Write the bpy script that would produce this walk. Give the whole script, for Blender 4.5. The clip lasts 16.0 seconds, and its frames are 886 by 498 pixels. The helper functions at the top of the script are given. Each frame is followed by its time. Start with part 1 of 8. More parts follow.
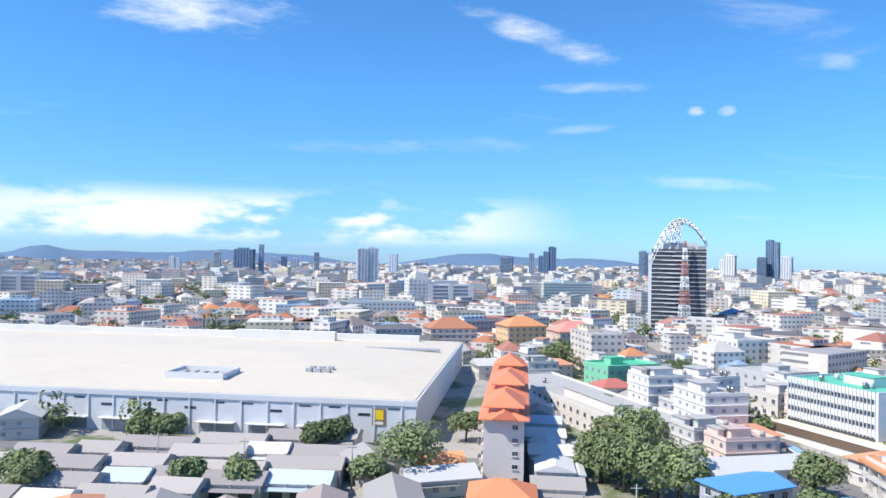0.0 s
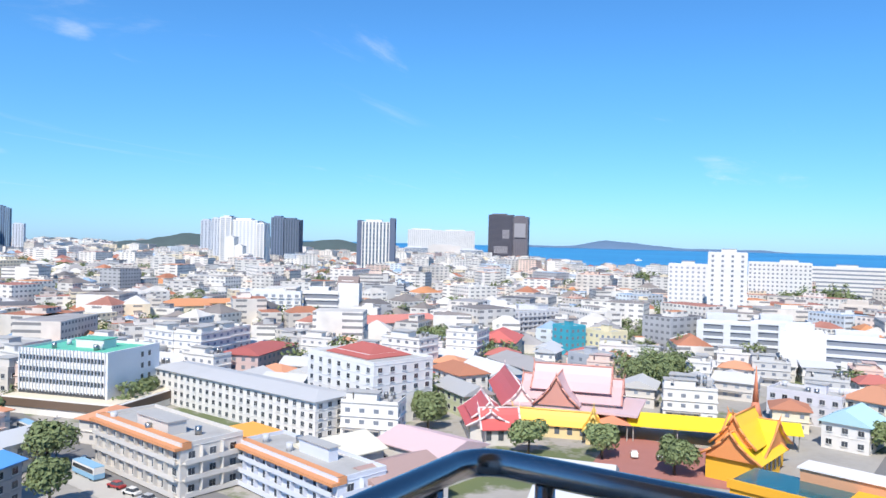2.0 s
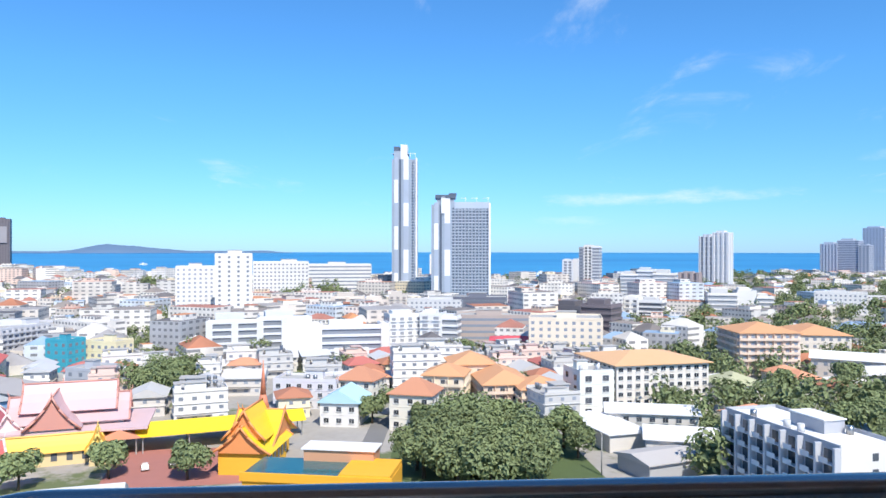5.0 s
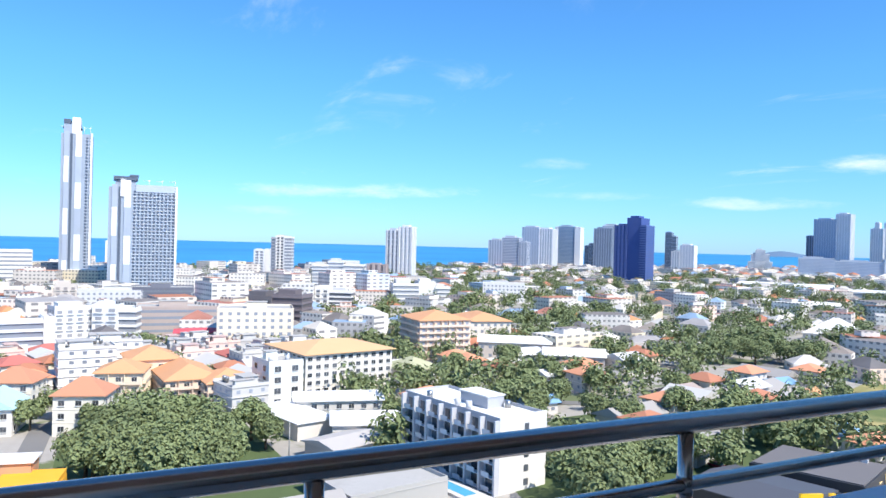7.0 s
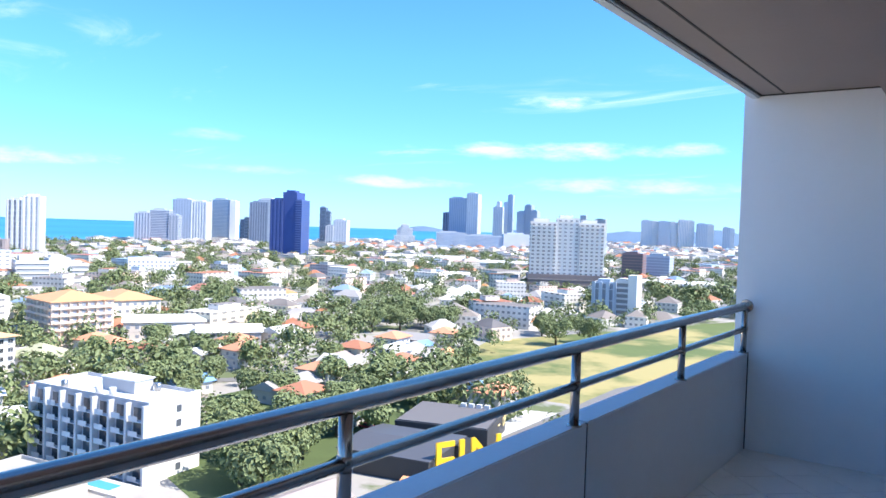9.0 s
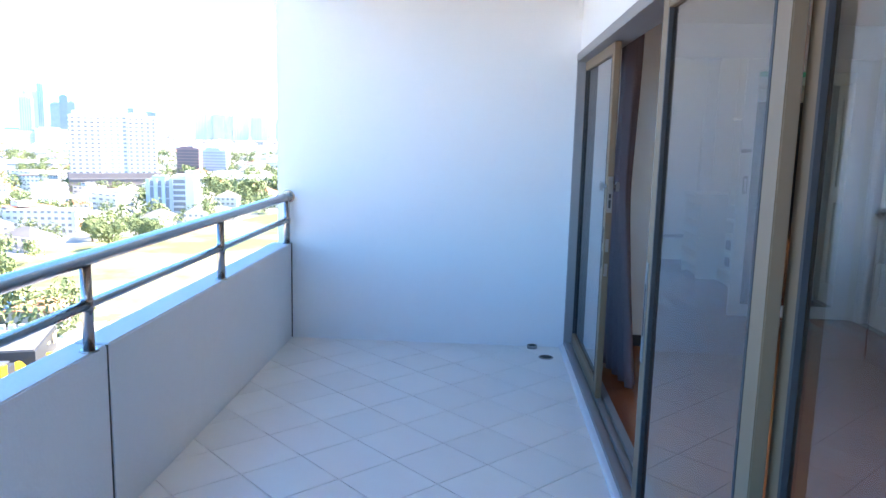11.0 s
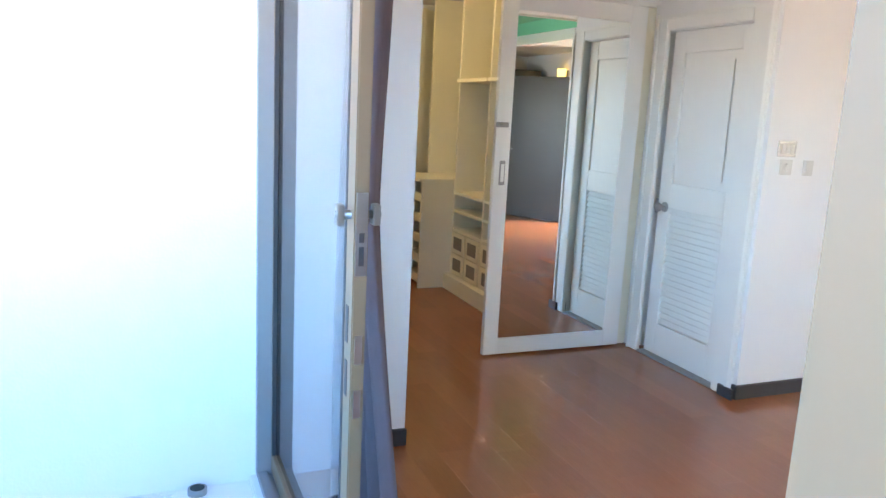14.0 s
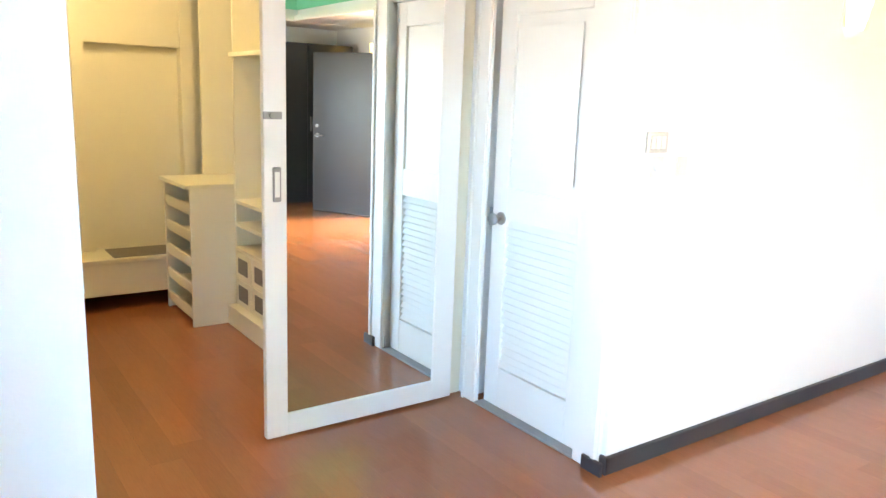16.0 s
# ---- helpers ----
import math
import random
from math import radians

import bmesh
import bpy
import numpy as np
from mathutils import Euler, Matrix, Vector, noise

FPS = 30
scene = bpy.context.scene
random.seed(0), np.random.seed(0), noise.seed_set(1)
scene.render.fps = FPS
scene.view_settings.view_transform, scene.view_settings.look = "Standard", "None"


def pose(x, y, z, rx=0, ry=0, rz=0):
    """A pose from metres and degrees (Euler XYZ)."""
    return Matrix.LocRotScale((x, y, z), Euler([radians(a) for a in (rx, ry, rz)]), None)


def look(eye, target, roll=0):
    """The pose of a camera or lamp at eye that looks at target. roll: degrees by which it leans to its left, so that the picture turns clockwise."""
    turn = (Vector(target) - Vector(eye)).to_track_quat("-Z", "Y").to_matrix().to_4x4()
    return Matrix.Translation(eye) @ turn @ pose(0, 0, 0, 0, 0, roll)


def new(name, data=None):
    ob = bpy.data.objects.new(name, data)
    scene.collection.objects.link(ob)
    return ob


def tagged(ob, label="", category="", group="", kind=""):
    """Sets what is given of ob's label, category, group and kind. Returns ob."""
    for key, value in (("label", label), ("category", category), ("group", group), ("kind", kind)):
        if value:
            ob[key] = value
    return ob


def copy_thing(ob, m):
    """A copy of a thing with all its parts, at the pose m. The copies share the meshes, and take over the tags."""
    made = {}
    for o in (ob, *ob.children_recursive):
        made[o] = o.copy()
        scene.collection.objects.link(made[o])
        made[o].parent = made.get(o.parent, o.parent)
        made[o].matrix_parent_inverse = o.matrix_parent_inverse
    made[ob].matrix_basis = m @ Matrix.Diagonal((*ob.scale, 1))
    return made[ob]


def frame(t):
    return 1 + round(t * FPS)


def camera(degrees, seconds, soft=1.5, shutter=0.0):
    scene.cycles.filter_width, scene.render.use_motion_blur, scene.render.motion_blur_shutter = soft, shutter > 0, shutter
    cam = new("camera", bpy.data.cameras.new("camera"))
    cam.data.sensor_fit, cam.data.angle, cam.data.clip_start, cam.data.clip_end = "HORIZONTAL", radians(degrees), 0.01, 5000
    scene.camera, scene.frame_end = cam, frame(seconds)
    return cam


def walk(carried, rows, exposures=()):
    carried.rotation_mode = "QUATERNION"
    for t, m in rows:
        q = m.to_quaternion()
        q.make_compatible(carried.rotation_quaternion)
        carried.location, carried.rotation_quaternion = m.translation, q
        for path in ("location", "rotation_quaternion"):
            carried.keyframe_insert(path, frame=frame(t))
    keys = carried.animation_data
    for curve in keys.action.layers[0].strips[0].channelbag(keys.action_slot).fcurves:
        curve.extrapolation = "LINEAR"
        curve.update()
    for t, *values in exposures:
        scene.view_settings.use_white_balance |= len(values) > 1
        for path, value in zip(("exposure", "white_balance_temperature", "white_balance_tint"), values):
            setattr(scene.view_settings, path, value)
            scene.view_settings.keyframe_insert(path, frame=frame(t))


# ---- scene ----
cam = camera(61.7, 16.0, soft=1.5)
PATH = [
    (0.0, (0.656, 5.480, 1.482), (0.7005, 6.4789, 1.4943), 0.97),
    (0.5, (0.654, 5.481, 1.483), (0.9630, 6.4323, 1.4910), 1.33),
    (1.0, (0.656, 5.482, 1.485), (1.1881, 6.3284, 1.4655), 1.54),
    (1.5, (0.659, 5.484, 1.486), (1.3847, 6.1718, 1.4684), 1.61),
    (2.0, (0.664, 5.483, 1.487), (1.5044, 6.0241, 1.4766), 1.41),
    (2.5, (0.664, 5.484, 1.485), (1.5526, 5.9413, 1.4816), 1.00),
    (3.0, (0.664, 5.486, 1.482), (1.6139, 5.7989, 1.4870), 0.66),
    (3.5, (0.689, 5.462, 1.480), (1.6711, 5.6515, 1.4943), 0.46),
    (6.0, (0.637, 5.640, 1.484), (1.5989, 5.3687, 1.4727), 0.60),
    (6.5, (0.606, 5.635, 1.485), (1.5270, 5.2454, 1.4766), 1.12),
    (7.0, (0.575, 5.621, 1.491), (1.4623, 5.1602, 1.4843), 1.48),
    (7.5, (0.553, 5.618, 1.499), (1.3880, 5.0678, 1.4950), 1.65),
    (8.0, (0.579, 5.630, 1.513), (1.3300, 4.9689, 1.5092), 2.01),
    (8.5, (0.615, 5.610, 1.521), (1.2933, 4.8755, 1.5102), 1.91),
    (9.0, (0.628, 5.596, 1.519), (1.2213, 4.7913, 1.4909), 1.89),
    (9.5, (0.624, 5.587, 1.508), (1.0648, 4.6903, 1.4596), 2.28),
    (10.0, (0.635, 5.563, 1.496), (0.9445, 4.6145, 1.4263), 1.44),
    (10.2, (0.638, 5.545, 1.491), (0.8875, 4.5810, 1.4037), 1.46),
    (12.5, (0.578, 4.019, 1.506), (0.4686, 3.0449, 1.3081), 1.41),
    (13.0, (0.555, 3.601, 1.493), (0.4117, 2.6304, 1.3000), 2.24),
    (13.5, (0.494, 3.189, 1.479), (0.2401, 2.2406, 1.2908), 2.88),
    (14.0, (0.410, 2.811, 1.487), (0.0371, 1.9013, 1.3039), 2.86),
    (14.5, (0.324, 2.446, 1.497), (-0.2435, 1.6435, 1.3135), 1.78),
    (15.0, (0.132, 2.170, 1.487), (-0.4855, 1.4063, 1.2973), 1.71),
    (15.5, (-0.099, 1.952, 1.506), (-0.7152, 1.1894, 1.3078), 1.21),
    (16.0, (-0.360, 1.754, 1.518), (-0.9276, 0.9555, 1.3187), 2.13),
]
EXPOSURE = [(0.0, 0.28, 6500, 10), (1.5, 0.2, 6500, 10), (3.0, 0.12, 6500, 10), (7.0, 0.45, 6500, 10), (8.5, 0.72, 6500, 11), (9.5, 1.25, 6500, 12), (10.2, 1.84, 6600, 11), (12.3, 3.4, 9000, 12), (13.0, 3.6, 9500, 12), (13.5, 3.9, 8900, 12), (14.0, 4.2, 7800, 11), (14.5, 4.65, 7600, 10), (15.2, 4.95, 8000, 10), (16.0, 5.2, 8400, 10)]
walk(cam, [(t, look(eye, target, roll)) for t, eye, target, roll in PATH], EXPOSURE)

# ---- world, sun and exposure ----
SUN_AZ, SUN_EL = (-0.945, -0.327), 50
world = bpy.data.worlds.new("sky")
scene.world = world
world.use_nodes = True


def node(nt, kind, **values):
    n = nt.nodes.new(kind)
    for key, value in values.items():
        if key in n.inputs:
            n.inputs[key].default_value = value
    return n


def build_sky(nt):
    link = nt.links.new
    back = nt.nodes["Background"]
    sky = nt.nodes.new("ShaderNodeTexSky")
    sky.sky_type, sky.sun_disc = "NISHITA", False
    sky.sun_elevation, sky.sun_rotation = radians(SUN_EL), math.atan2(SUN_AZ[0], SUN_AZ[1])
    sky.air_density, sky.dust_density, sky.ozone_density, sky.altitude = 1.0, 0.15, 3.0, 50
    tint = nt.nodes.new("ShaderNodeMixRGB")
    tint.blend_type = "MULTIPLY"
    tint.inputs[0].default_value = 1.0
    link(sky.outputs[0], tint.inputs[1])
    co = nt.nodes.new("ShaderNodeTexCoord")
    sep = nt.nodes.new("ShaderNodeSeparateXYZ")
    link(co.outputs["Generated"], sep.inputs[0])
    air = nt.nodes.new("ShaderNodeMapRange")
    link(sep.outputs[2], air.inputs[0])
    air.inputs[1].default_value, air.inputs[2].default_value = 0.0, 0.22
    hue_mix = nt.nodes.new("ShaderNodeMixRGB")
    hue_mix.inputs[1].default_value, hue_mix.inputs[2].default_value = SKY_LOW, SKY_TINT
    link(air.outputs[0], hue_mix.inputs[0])
    link(hue_mix.outputs[0], tint.inputs[2])

    def calc(op, a, b=None):
        n = nt.nodes.new("ShaderNodeMath")
        n.operation = op
        for k, v in enumerate((a, b)):
            if v is None:
                continue
            if isinstance(v, (int, float)):
                n.inputs[k].default_value = v
            else:
                link(v, n.inputs[k])
        return n.outputs[0]

    def ramp(v, lo, hi):
        n = nt.nodes.new("ShaderNodeMapRange")
        n.interpolation_type = "SMOOTHSTEP"
        link(v, n.inputs[0])
        n.inputs[1].default_value, n.inputs[2].default_value = lo, hi
        return n.outputs[0]

    x, y, z = sep.outputs
    # thin high streaks, on a flat layer seen in perspective
    up = calc("ADD", calc("MAXIMUM", z, 0.0), 0.10)
    flat = nt.nodes.new("ShaderNodeCombineXYZ")
    link(calc("DIVIDE", x, up), flat.inputs[0])
    link(calc("DIVIDE", y, up), flat.inputs[1])
    turn = nt.nodes.new("ShaderNodeMapping")
    turn.inputs["Rotation"].default_value = (0, 0, radians(38))
    turn.inputs["Scale"].default_value = (0.55, 1.5, 1)
    link(flat.outputs[0], turn.inputs[0])
    wisp = node(nt, "ShaderNodeTexNoise", Scale=1.1, Detail=9.0, Roughness=0.62, Distortion=0.7)
    link(turn.outputs[0], wisp.inputs["Vector"])
    streaks = calc("MULTIPLY", calc("MULTIPLY", ramp(wisp.outputs[0], 0.58, 0.95), ramp(z, 0.01, 0.10)), 0.85)
    # low heaps of cloud over the land to the south
    long = nt.nodes.new("ShaderNodeMapping")
    long.inputs["Scale"].default_value = (5.5, 5.5, 17)
    link(co.outputs["Generated"], long.inputs[0])
    heap = node(nt, "ShaderNodeTexNoise", Scale=1.0, Detail=8.0, Roughness=0.55)
    link(long.outputs[0], heap.inputs["Vector"])
    band = calc("MULTIPLY", ramp(z, 0.010, 0.035), calc("SUBTRACT", 1.0, ramp(z, 0.055, 0.095)))
    side = ramp(calc("ADD", calc("MULTIPLY", y, 0.98), calc("MULTIPLY", x, -0.2)), 0.90, 0.99)
    heaps = calc("MULTIPLY", calc("MULTIPLY", ramp(heap.outputs[0], 0.40, 0.52), band), side)
    # single clouds: azimuth, height, half width and half height in degrees, lean, density
    az = calc("MULTIPLY", calc("ARCTAN2", calc("MULTIPLY", x, -1.0), y), 57.2958)
    el = calc("MULTIPLY", calc("ARCSINE", z), 57.2958)
    ripple = nt.nodes.new("ShaderNodeMapping")
    ripple.inputs["Scale"].default_value = (7, 7, 26)
    link(co.outputs["Generated"], ripple.inputs[0])
    ragged = node(nt, "ShaderNodeTexNoise", Scale=1.6, Detail=9.0, Roughness=0.65)
    link(ripple.outputs[0], ragged.inputs["Vector"])
    rag = calc("MULTIPLY", calc("SUBTRACT", ragged.outputs[0], 0.52), 4.2)
    lows = None
    for a0, e0, w, h, lean, thick in ((17.5, 17.9, 8.0, 2.6, -0.10, 1.0), (-9.5, 16.8, 6.0, 1.1, -0.35, 0.9), (-14.2, 12.9, 4.4, 0.5, -0.03, 0.55), (-12.8, 9.9, 2.6, 0.4, 0.05, 0.45), (-21.3, 11.0, 0.6, 0.4, 0.0, 0.8), (-23.4, 10.9, 0.7, 0.42, 0.0, 0.9), (-22.5, 5.7, 4.2, 0.6, -0.08, 0.5), (-30.2, 13.7, 1.6, 0.7, -0.2, 0.45), (-1.0, 8.6, 12.0, 0.7, 0.02, 0.28), (-109.5, 3.9, 9.0, 0.7, 0.03, 0.85), (-103.3, 2.2, 3.0, 0.5, 0.0, 0.5), (-125.7, 6.3, 2.8, 0.5, 0.0, 0.4), (-152.3, 9.8, 4.5, 0.7, 0.04, 0.95), (-151.5, 6.1, 7.8, 0.75, 0.0, 1.0), (-160.1, 6.2, 4.0, 0.6, 0.0, 0.8), (-140, 3.4, 6.0, 0.5, 0.0, 0.7), (-158, 3.6, 9.0, 0.7, 0.0, 0.7), (-129, 3.9, 5.0, 0.4, 0.0, 0.45)):
        da = calc("SUBTRACT", az, a0)
        de = calc("SUBTRACT", calc("SUBTRACT", el, e0), calc("MULTIPLY", da, -lean))
        far = calc("ADD", calc("POWER", calc("DIVIDE", calc("ABSOLUTE", da), w), 2.0), calc("POWER", calc("DIVIDE", calc("ABSOLUTE", de), h), 2.0))
        one = calc("MULTIPLY", ramp(calc("ADD", calc("SUBTRACT", 1.0, far), rag), -0.2, 2.4), thick)
        one = calc("MULTIPLY", one, calc("LESS_THAN", far, 3.5))
        lows = one if lows is None else calc("MAXIMUM", lows, one)
    cover = calc("MAXIMUM", calc("MAXIMUM", streaks, heaps), lows)
    white = nt.nodes.new("ShaderNodeMixRGB")
    link(cover, white.inputs[0])
    link(tint.outputs[0], white.inputs[1])
    white.inputs[2].default_value = CLOUD
    link(white.outputs[0], back.inputs[0])
    back.inputs[1].default_value = SKY_STRENGTH


SKY_TINT, SKY_LOW, SKY_STRENGTH, CLOUD = (0.44, 0.915, 1.31, 1), (0.415, 0.73, 1.33, 1), 0.125, (7.2, 7.6, 8.0, 1)
build_sky(world.node_tree)

sun = new("sun", bpy.data.lights.new("sun", "SUN"))
sun.data.energy, sun.data.angle, sun.data.color = 4.9, radians(0.53), (1.0, 0.94, 0.85)
sun.matrix_world = look((SUN_AZ[0] * 60, SUN_AZ[1] * 60, 60 * math.tan(radians(SUN_EL))), (0, 0, 0))

# added area lamp inside the glass doors, standing in for the sky's light
sky_lamp = new("window_light", bpy.data.lights.new("window_light", "AREA"))
sky_lamp.data.shape, sky_lamp.data.size, sky_lamp.data.size_y = "RECTANGLE", 3.7, 1.9
sky_lamp.data.energy, sky_lamp.data.color, sky_lamp.data.spread = 2.75, (1.0, 0.985, 0.95), radians(150)
sky_lamp.matrix_world = look((-0.15, 2.9, 1.03), (-3.0, 2.9, 1.03))

# ---- materials ----
def hue(rgb, k=1.0):
    return (rgb[0] * k, rgb[1] * k, rgb[2] * k, 1)


def material(name, rgb, rough=0.6, metal=0.0, vary=0.12, scale=3.0, bump=0.0, bump_scale=60.0, stretch=(1, 1, 1), each=0.0, stain=0.0, spec=0.5):
    """A painted or raw surface: broad stains, fine grain, relief, and a little change from piece to piece."""
    m = bpy.data.materials.new(name)
    m.use_nodes = True
    nt = m.node_tree
    link = nt.links.new
    b = nt.nodes["Principled BSDF"]
    b.inputs["Roughness"].default_value, b.inputs["Metallic"].default_value = rough, metal
    b.inputs["Specular IOR Level"].default_value = spec
    co = nt.nodes.new("ShaderNodeTexCoord")
    mp = nt.nodes.new("ShaderNodeMapping")
    mp.inputs["Scale"].default_value = stretch
    link(co.outputs["Object"], mp.inputs[0])
    broad = node(nt, "ShaderNodeTexNoise", Scale=scale, Detail=6.0, Roughness=0.6)
    fine = node(nt, "ShaderNodeTexNoise", Scale=scale * 14, Detail=4.0, Roughness=0.6)
    for n in (broad, fine):
        link(mp.outputs[0], n.inputs["Vector"])
    mix = nt.nodes.new("ShaderNodeMixRGB")
    mix.inputs[1].default_value, mix.inputs[2].default_value = hue(rgb, 1 - vary), hue(rgb, 1 + vary * 0.6)
    add = nt.nodes.new("ShaderNodeMath")
    add.operation = "MULTIPLY_ADD"
    add.inputs[1].default_value, add.inputs[2].default_value = 0.45, 0.0
    link(fine.outputs[0], add.inputs[0])
    add2 = nt.nodes.new("ShaderNodeMath")
    add2.operation = "MULTIPLY_ADD"
    add2.inputs[1].default_value = 0.55
    link(broad.outputs[0], add2.inputs[0])
    link(add.outputs[0], add2.inputs[2])
    link(add2.outputs[0], mix.inputs[0])
    out = mix.outputs[0]
    if stain:
        dirt = node(nt, "ShaderNodeTexNoise", Scale=scale * 0.45, Detail=9.0, Roughness=0.7)
        link(mp.outputs[0], dirt.inputs["Vector"])
        rr = nt.nodes.new("ShaderNodeMapRange")
        rr.inputs[1].default_value, rr.inputs[2].default_value, rr.inputs[4].default_value = 0.52, 0.78, stain
        link(dirt.outputs[0], rr.inputs[0])
        d = nt.nodes.new("ShaderNodeMixRGB")
        d.inputs[2].default_value = (rgb[0] * 0.45, rgb[1] * 0.42, rgb[2] * 0.38, 1)
        link(rr.outputs[0], d.inputs[0])
        link(out, d.inputs[1])
        out = d.outputs[0]
    if each:
        info = nt.nodes.new("ShaderNodeObjectInfo")
        hs = nt.nodes.new("ShaderNodeHueSaturation")
        mr = nt.nodes.new("ShaderNodeMapRange")
        mr.inputs[3].default_value, mr.inputs[4].default_value = 1 - each, 1 + each
        link(info.outputs["Random"], mr.inputs[0])
        link(mr.outputs[0], hs.inputs["Value"])
        link(out, hs.inputs["Color"])
        out = hs.outputs[0]
    link(out, b.inputs["Base Color"])
    if bump:
        n = node(nt, "ShaderNodeTexNoise", Scale=bump_scale, Detail=4.0)
        link(mp.outputs[0], n.inputs["Vector"])
        bp = node(nt, "ShaderNodeBump", Strength=bump, Distance=0.01)
        link(n.outputs[0], bp.inputs["Height"])
        link(bp.outputs[0], b.inputs["Normal"])
    return m


def glass(name, rgb, rough=0.0):
    m = bpy.data.materials.new(name)
    m.use_nodes = True
    b = m.node_tree.nodes["Principled BSDF"]
    b.inputs["Base Color"].default_value = hue(rgb)
    b.inputs["Roughness"].default_value, b.inputs["Transmission Weight"].default_value, b.inputs["IOR"].default_value = rough, 1.0, 1.5
    return m


def lit(name, rgb, power):
    m = bpy.data.materials.new(name)
    m.use_nodes = True
    b = m.node_tree.nodes["Principled BSDF"]
    b.inputs["Base Color"].default_value = hue(rgb)
    b.inputs["Emission Color"].default_value, b.inputs["Emission Strength"].default_value = hue(rgb), power
    return m


M_PLASTER = material("white_plaster", (0.86, 0.865, 0.87), 0.75, vary=0.03, scale=1.3, bump=0.12, bump_scale=90, stain=0.05)
M_PARAPET = material("parapet_paint", (0.80, 0.805, 0.81), 0.7, vary=0.05, scale=2.0, bump=0.15, bump_scale=70, stain=0.12)
M_ROOMWALL = material("room_paint", (0.80, 0.80, 0.79), 0.65, vary=0.02, scale=1.0, bump=0.06, bump_scale=110)
M_TRIM = material("gloss_white_trim", (0.80, 0.80, 0.76), 0.35, vary=0.03, scale=4.0)
M_CREAM = material("cream_closet_board", (0.80, 0.765, 0.62), 0.5, vary=0.05, scale=3.0)
M_SOFFIT = material("brown_soffit_board", (0.35, 0.275, 0.245), 0.7, vary=0.1, scale=1.5, bump=0.1)
M_DARKLINE = material("dark_shadow_gap", (0.07, 0.06, 0.055), 0.8, vary=0.1)
M_STEEL = material("stainless_tube", (0.43, 0.385, 0.36), 0.24, 1.0, vary=0.08, scale=9.0, stretch=(6, 1, 6))
M_ALU = material("grey_aluminium", (0.27, 0.265, 0.27), 0.45, 0.2, vary=0.08, scale=6.0)
M_LEAF = material("cream_powder_coat", (0.20, 0.132, 0.078), 0.5, 0.0, vary=0.06, scale=5.0)
M_GASKET = material("black_gasket", (0.035, 0.035, 0.04), 0.6, vary=0.1)
M_CHROME = material("worn_chrome", (0.36, 0.355, 0.345), 0.3, 0.9, vary=0.15, scale=20.0)
M_TILE = material("beige_floor_tile", (0.86, 0.82, 0.76), 0.28, vary=0.05, scale=5.0, each=0.035, stain=0.10)
M_GROUT = material("dark_grout", (0.70, 0.66, 0.61), 0.9, vary=0.15, scale=8.0)
M_SKIRT = material("black_skirting", (0.035, 0.035, 0.04), 0.35, vary=0.15, scale=6.0)
M_CURTAIN = material("mauve_curtain_cloth", (0.155, 0.118, 0.135), 0.9, vary=0.12, scale=6.0, bump=0.08, bump_scale=120)
M_BLACKDOOR = material("black_door_paint", (0.028, 0.030, 0.034), 0.3, vary=0.15, scale=3.0)
M_GREEN_COVE = material("green_cove", (0.18, 0.62, 0.42), 0.6, vary=0.05)
M_PLASTIC = material("white_switch_plastic", (0.60, 0.59, 0.55), 0.3, vary=0.03)
M_DRAIN = material("dark_drain_hole", (0.02, 0.02, 0.02), 0.7, vary=0.2)
M_PIPE = material("grey_pvc_pipe", (0.30, 0.29, 0.28), 0.5, vary=0.15, scale=20)
M_WICKER = material("grey_wicker_basket", (0.22, 0.20, 0.18), 0.8, vary=0.25, scale=40)
M_GLASS = glass("door_glass", (0.56, 0.58, 0.58))
M_MIRROR = bpy.data.materials.new("mirror_silver")
M_MIRROR.use_nodes = True
for key, value in (("Base Color", (0.86, 0.90, 0.88, 1)), ("Metallic", 1.0), ("Roughness", 0.0)):
    M_MIRROR.node_tree.nodes["Principled BSDF"].inputs[key].default_value = value
M_SHADE = lit("lit_sconce_glass", (1.0, 0.66, 0.22), 0.19)
M_BULB = lit("warm_lamp", (1.0, 0.75, 0.40), 4.0)


def wood_floor():
    m = material("red_brown_laminate", (0.37, 0.13, 0.058), 0.13, spec=0.65, vary=0.34, scale=1.3, stretch=(7, 0.6, 1), each=0.07, bump=0.03, bump_scale=40)
    return m


M_WOOD = wood_floor()

# ---- building helpers ----
def slab(bm, lo, hi, mat=0):
    """An upright block between two corners."""
    r = bmesh.ops.create_cube(bm, size=1)
    mid, size = [(a + b) / 2 for a, b in zip(lo, hi)], [b - a for a, b in zip(lo, hi)]
    for v in r["verts"]:
        v.co = Vector([mid[i] + v.co[i] * size[i] for i in range(3)])
    if mat:
        for f in {f for v in r["verts"] for f in v.link_faces}:
            f.material_index = mat
    return r["verts"]


def rod(bm, a, b, radius, sides=14, tip=None, mat=0):
    """A round bar from a to b; tip: its radius at b."""
    a, b = Vector(a), Vector(b)
    m = Matrix.Translation((a + b) / 2) @ (b - a).to_track_quat("Z", "Y").to_matrix().to_4x4()
    r = bmesh.ops.create_cone(bm, cap_ends=True, segments=sides, radius1=radius, radius2=radius if tip is None else tip, depth=(b - a).length, matrix=m)
    for f in {f for v in r["verts"] for f in v.link_faces}:
        f.material_index = mat
        f.smooth = len(f.verts) == 4
    return r["verts"]


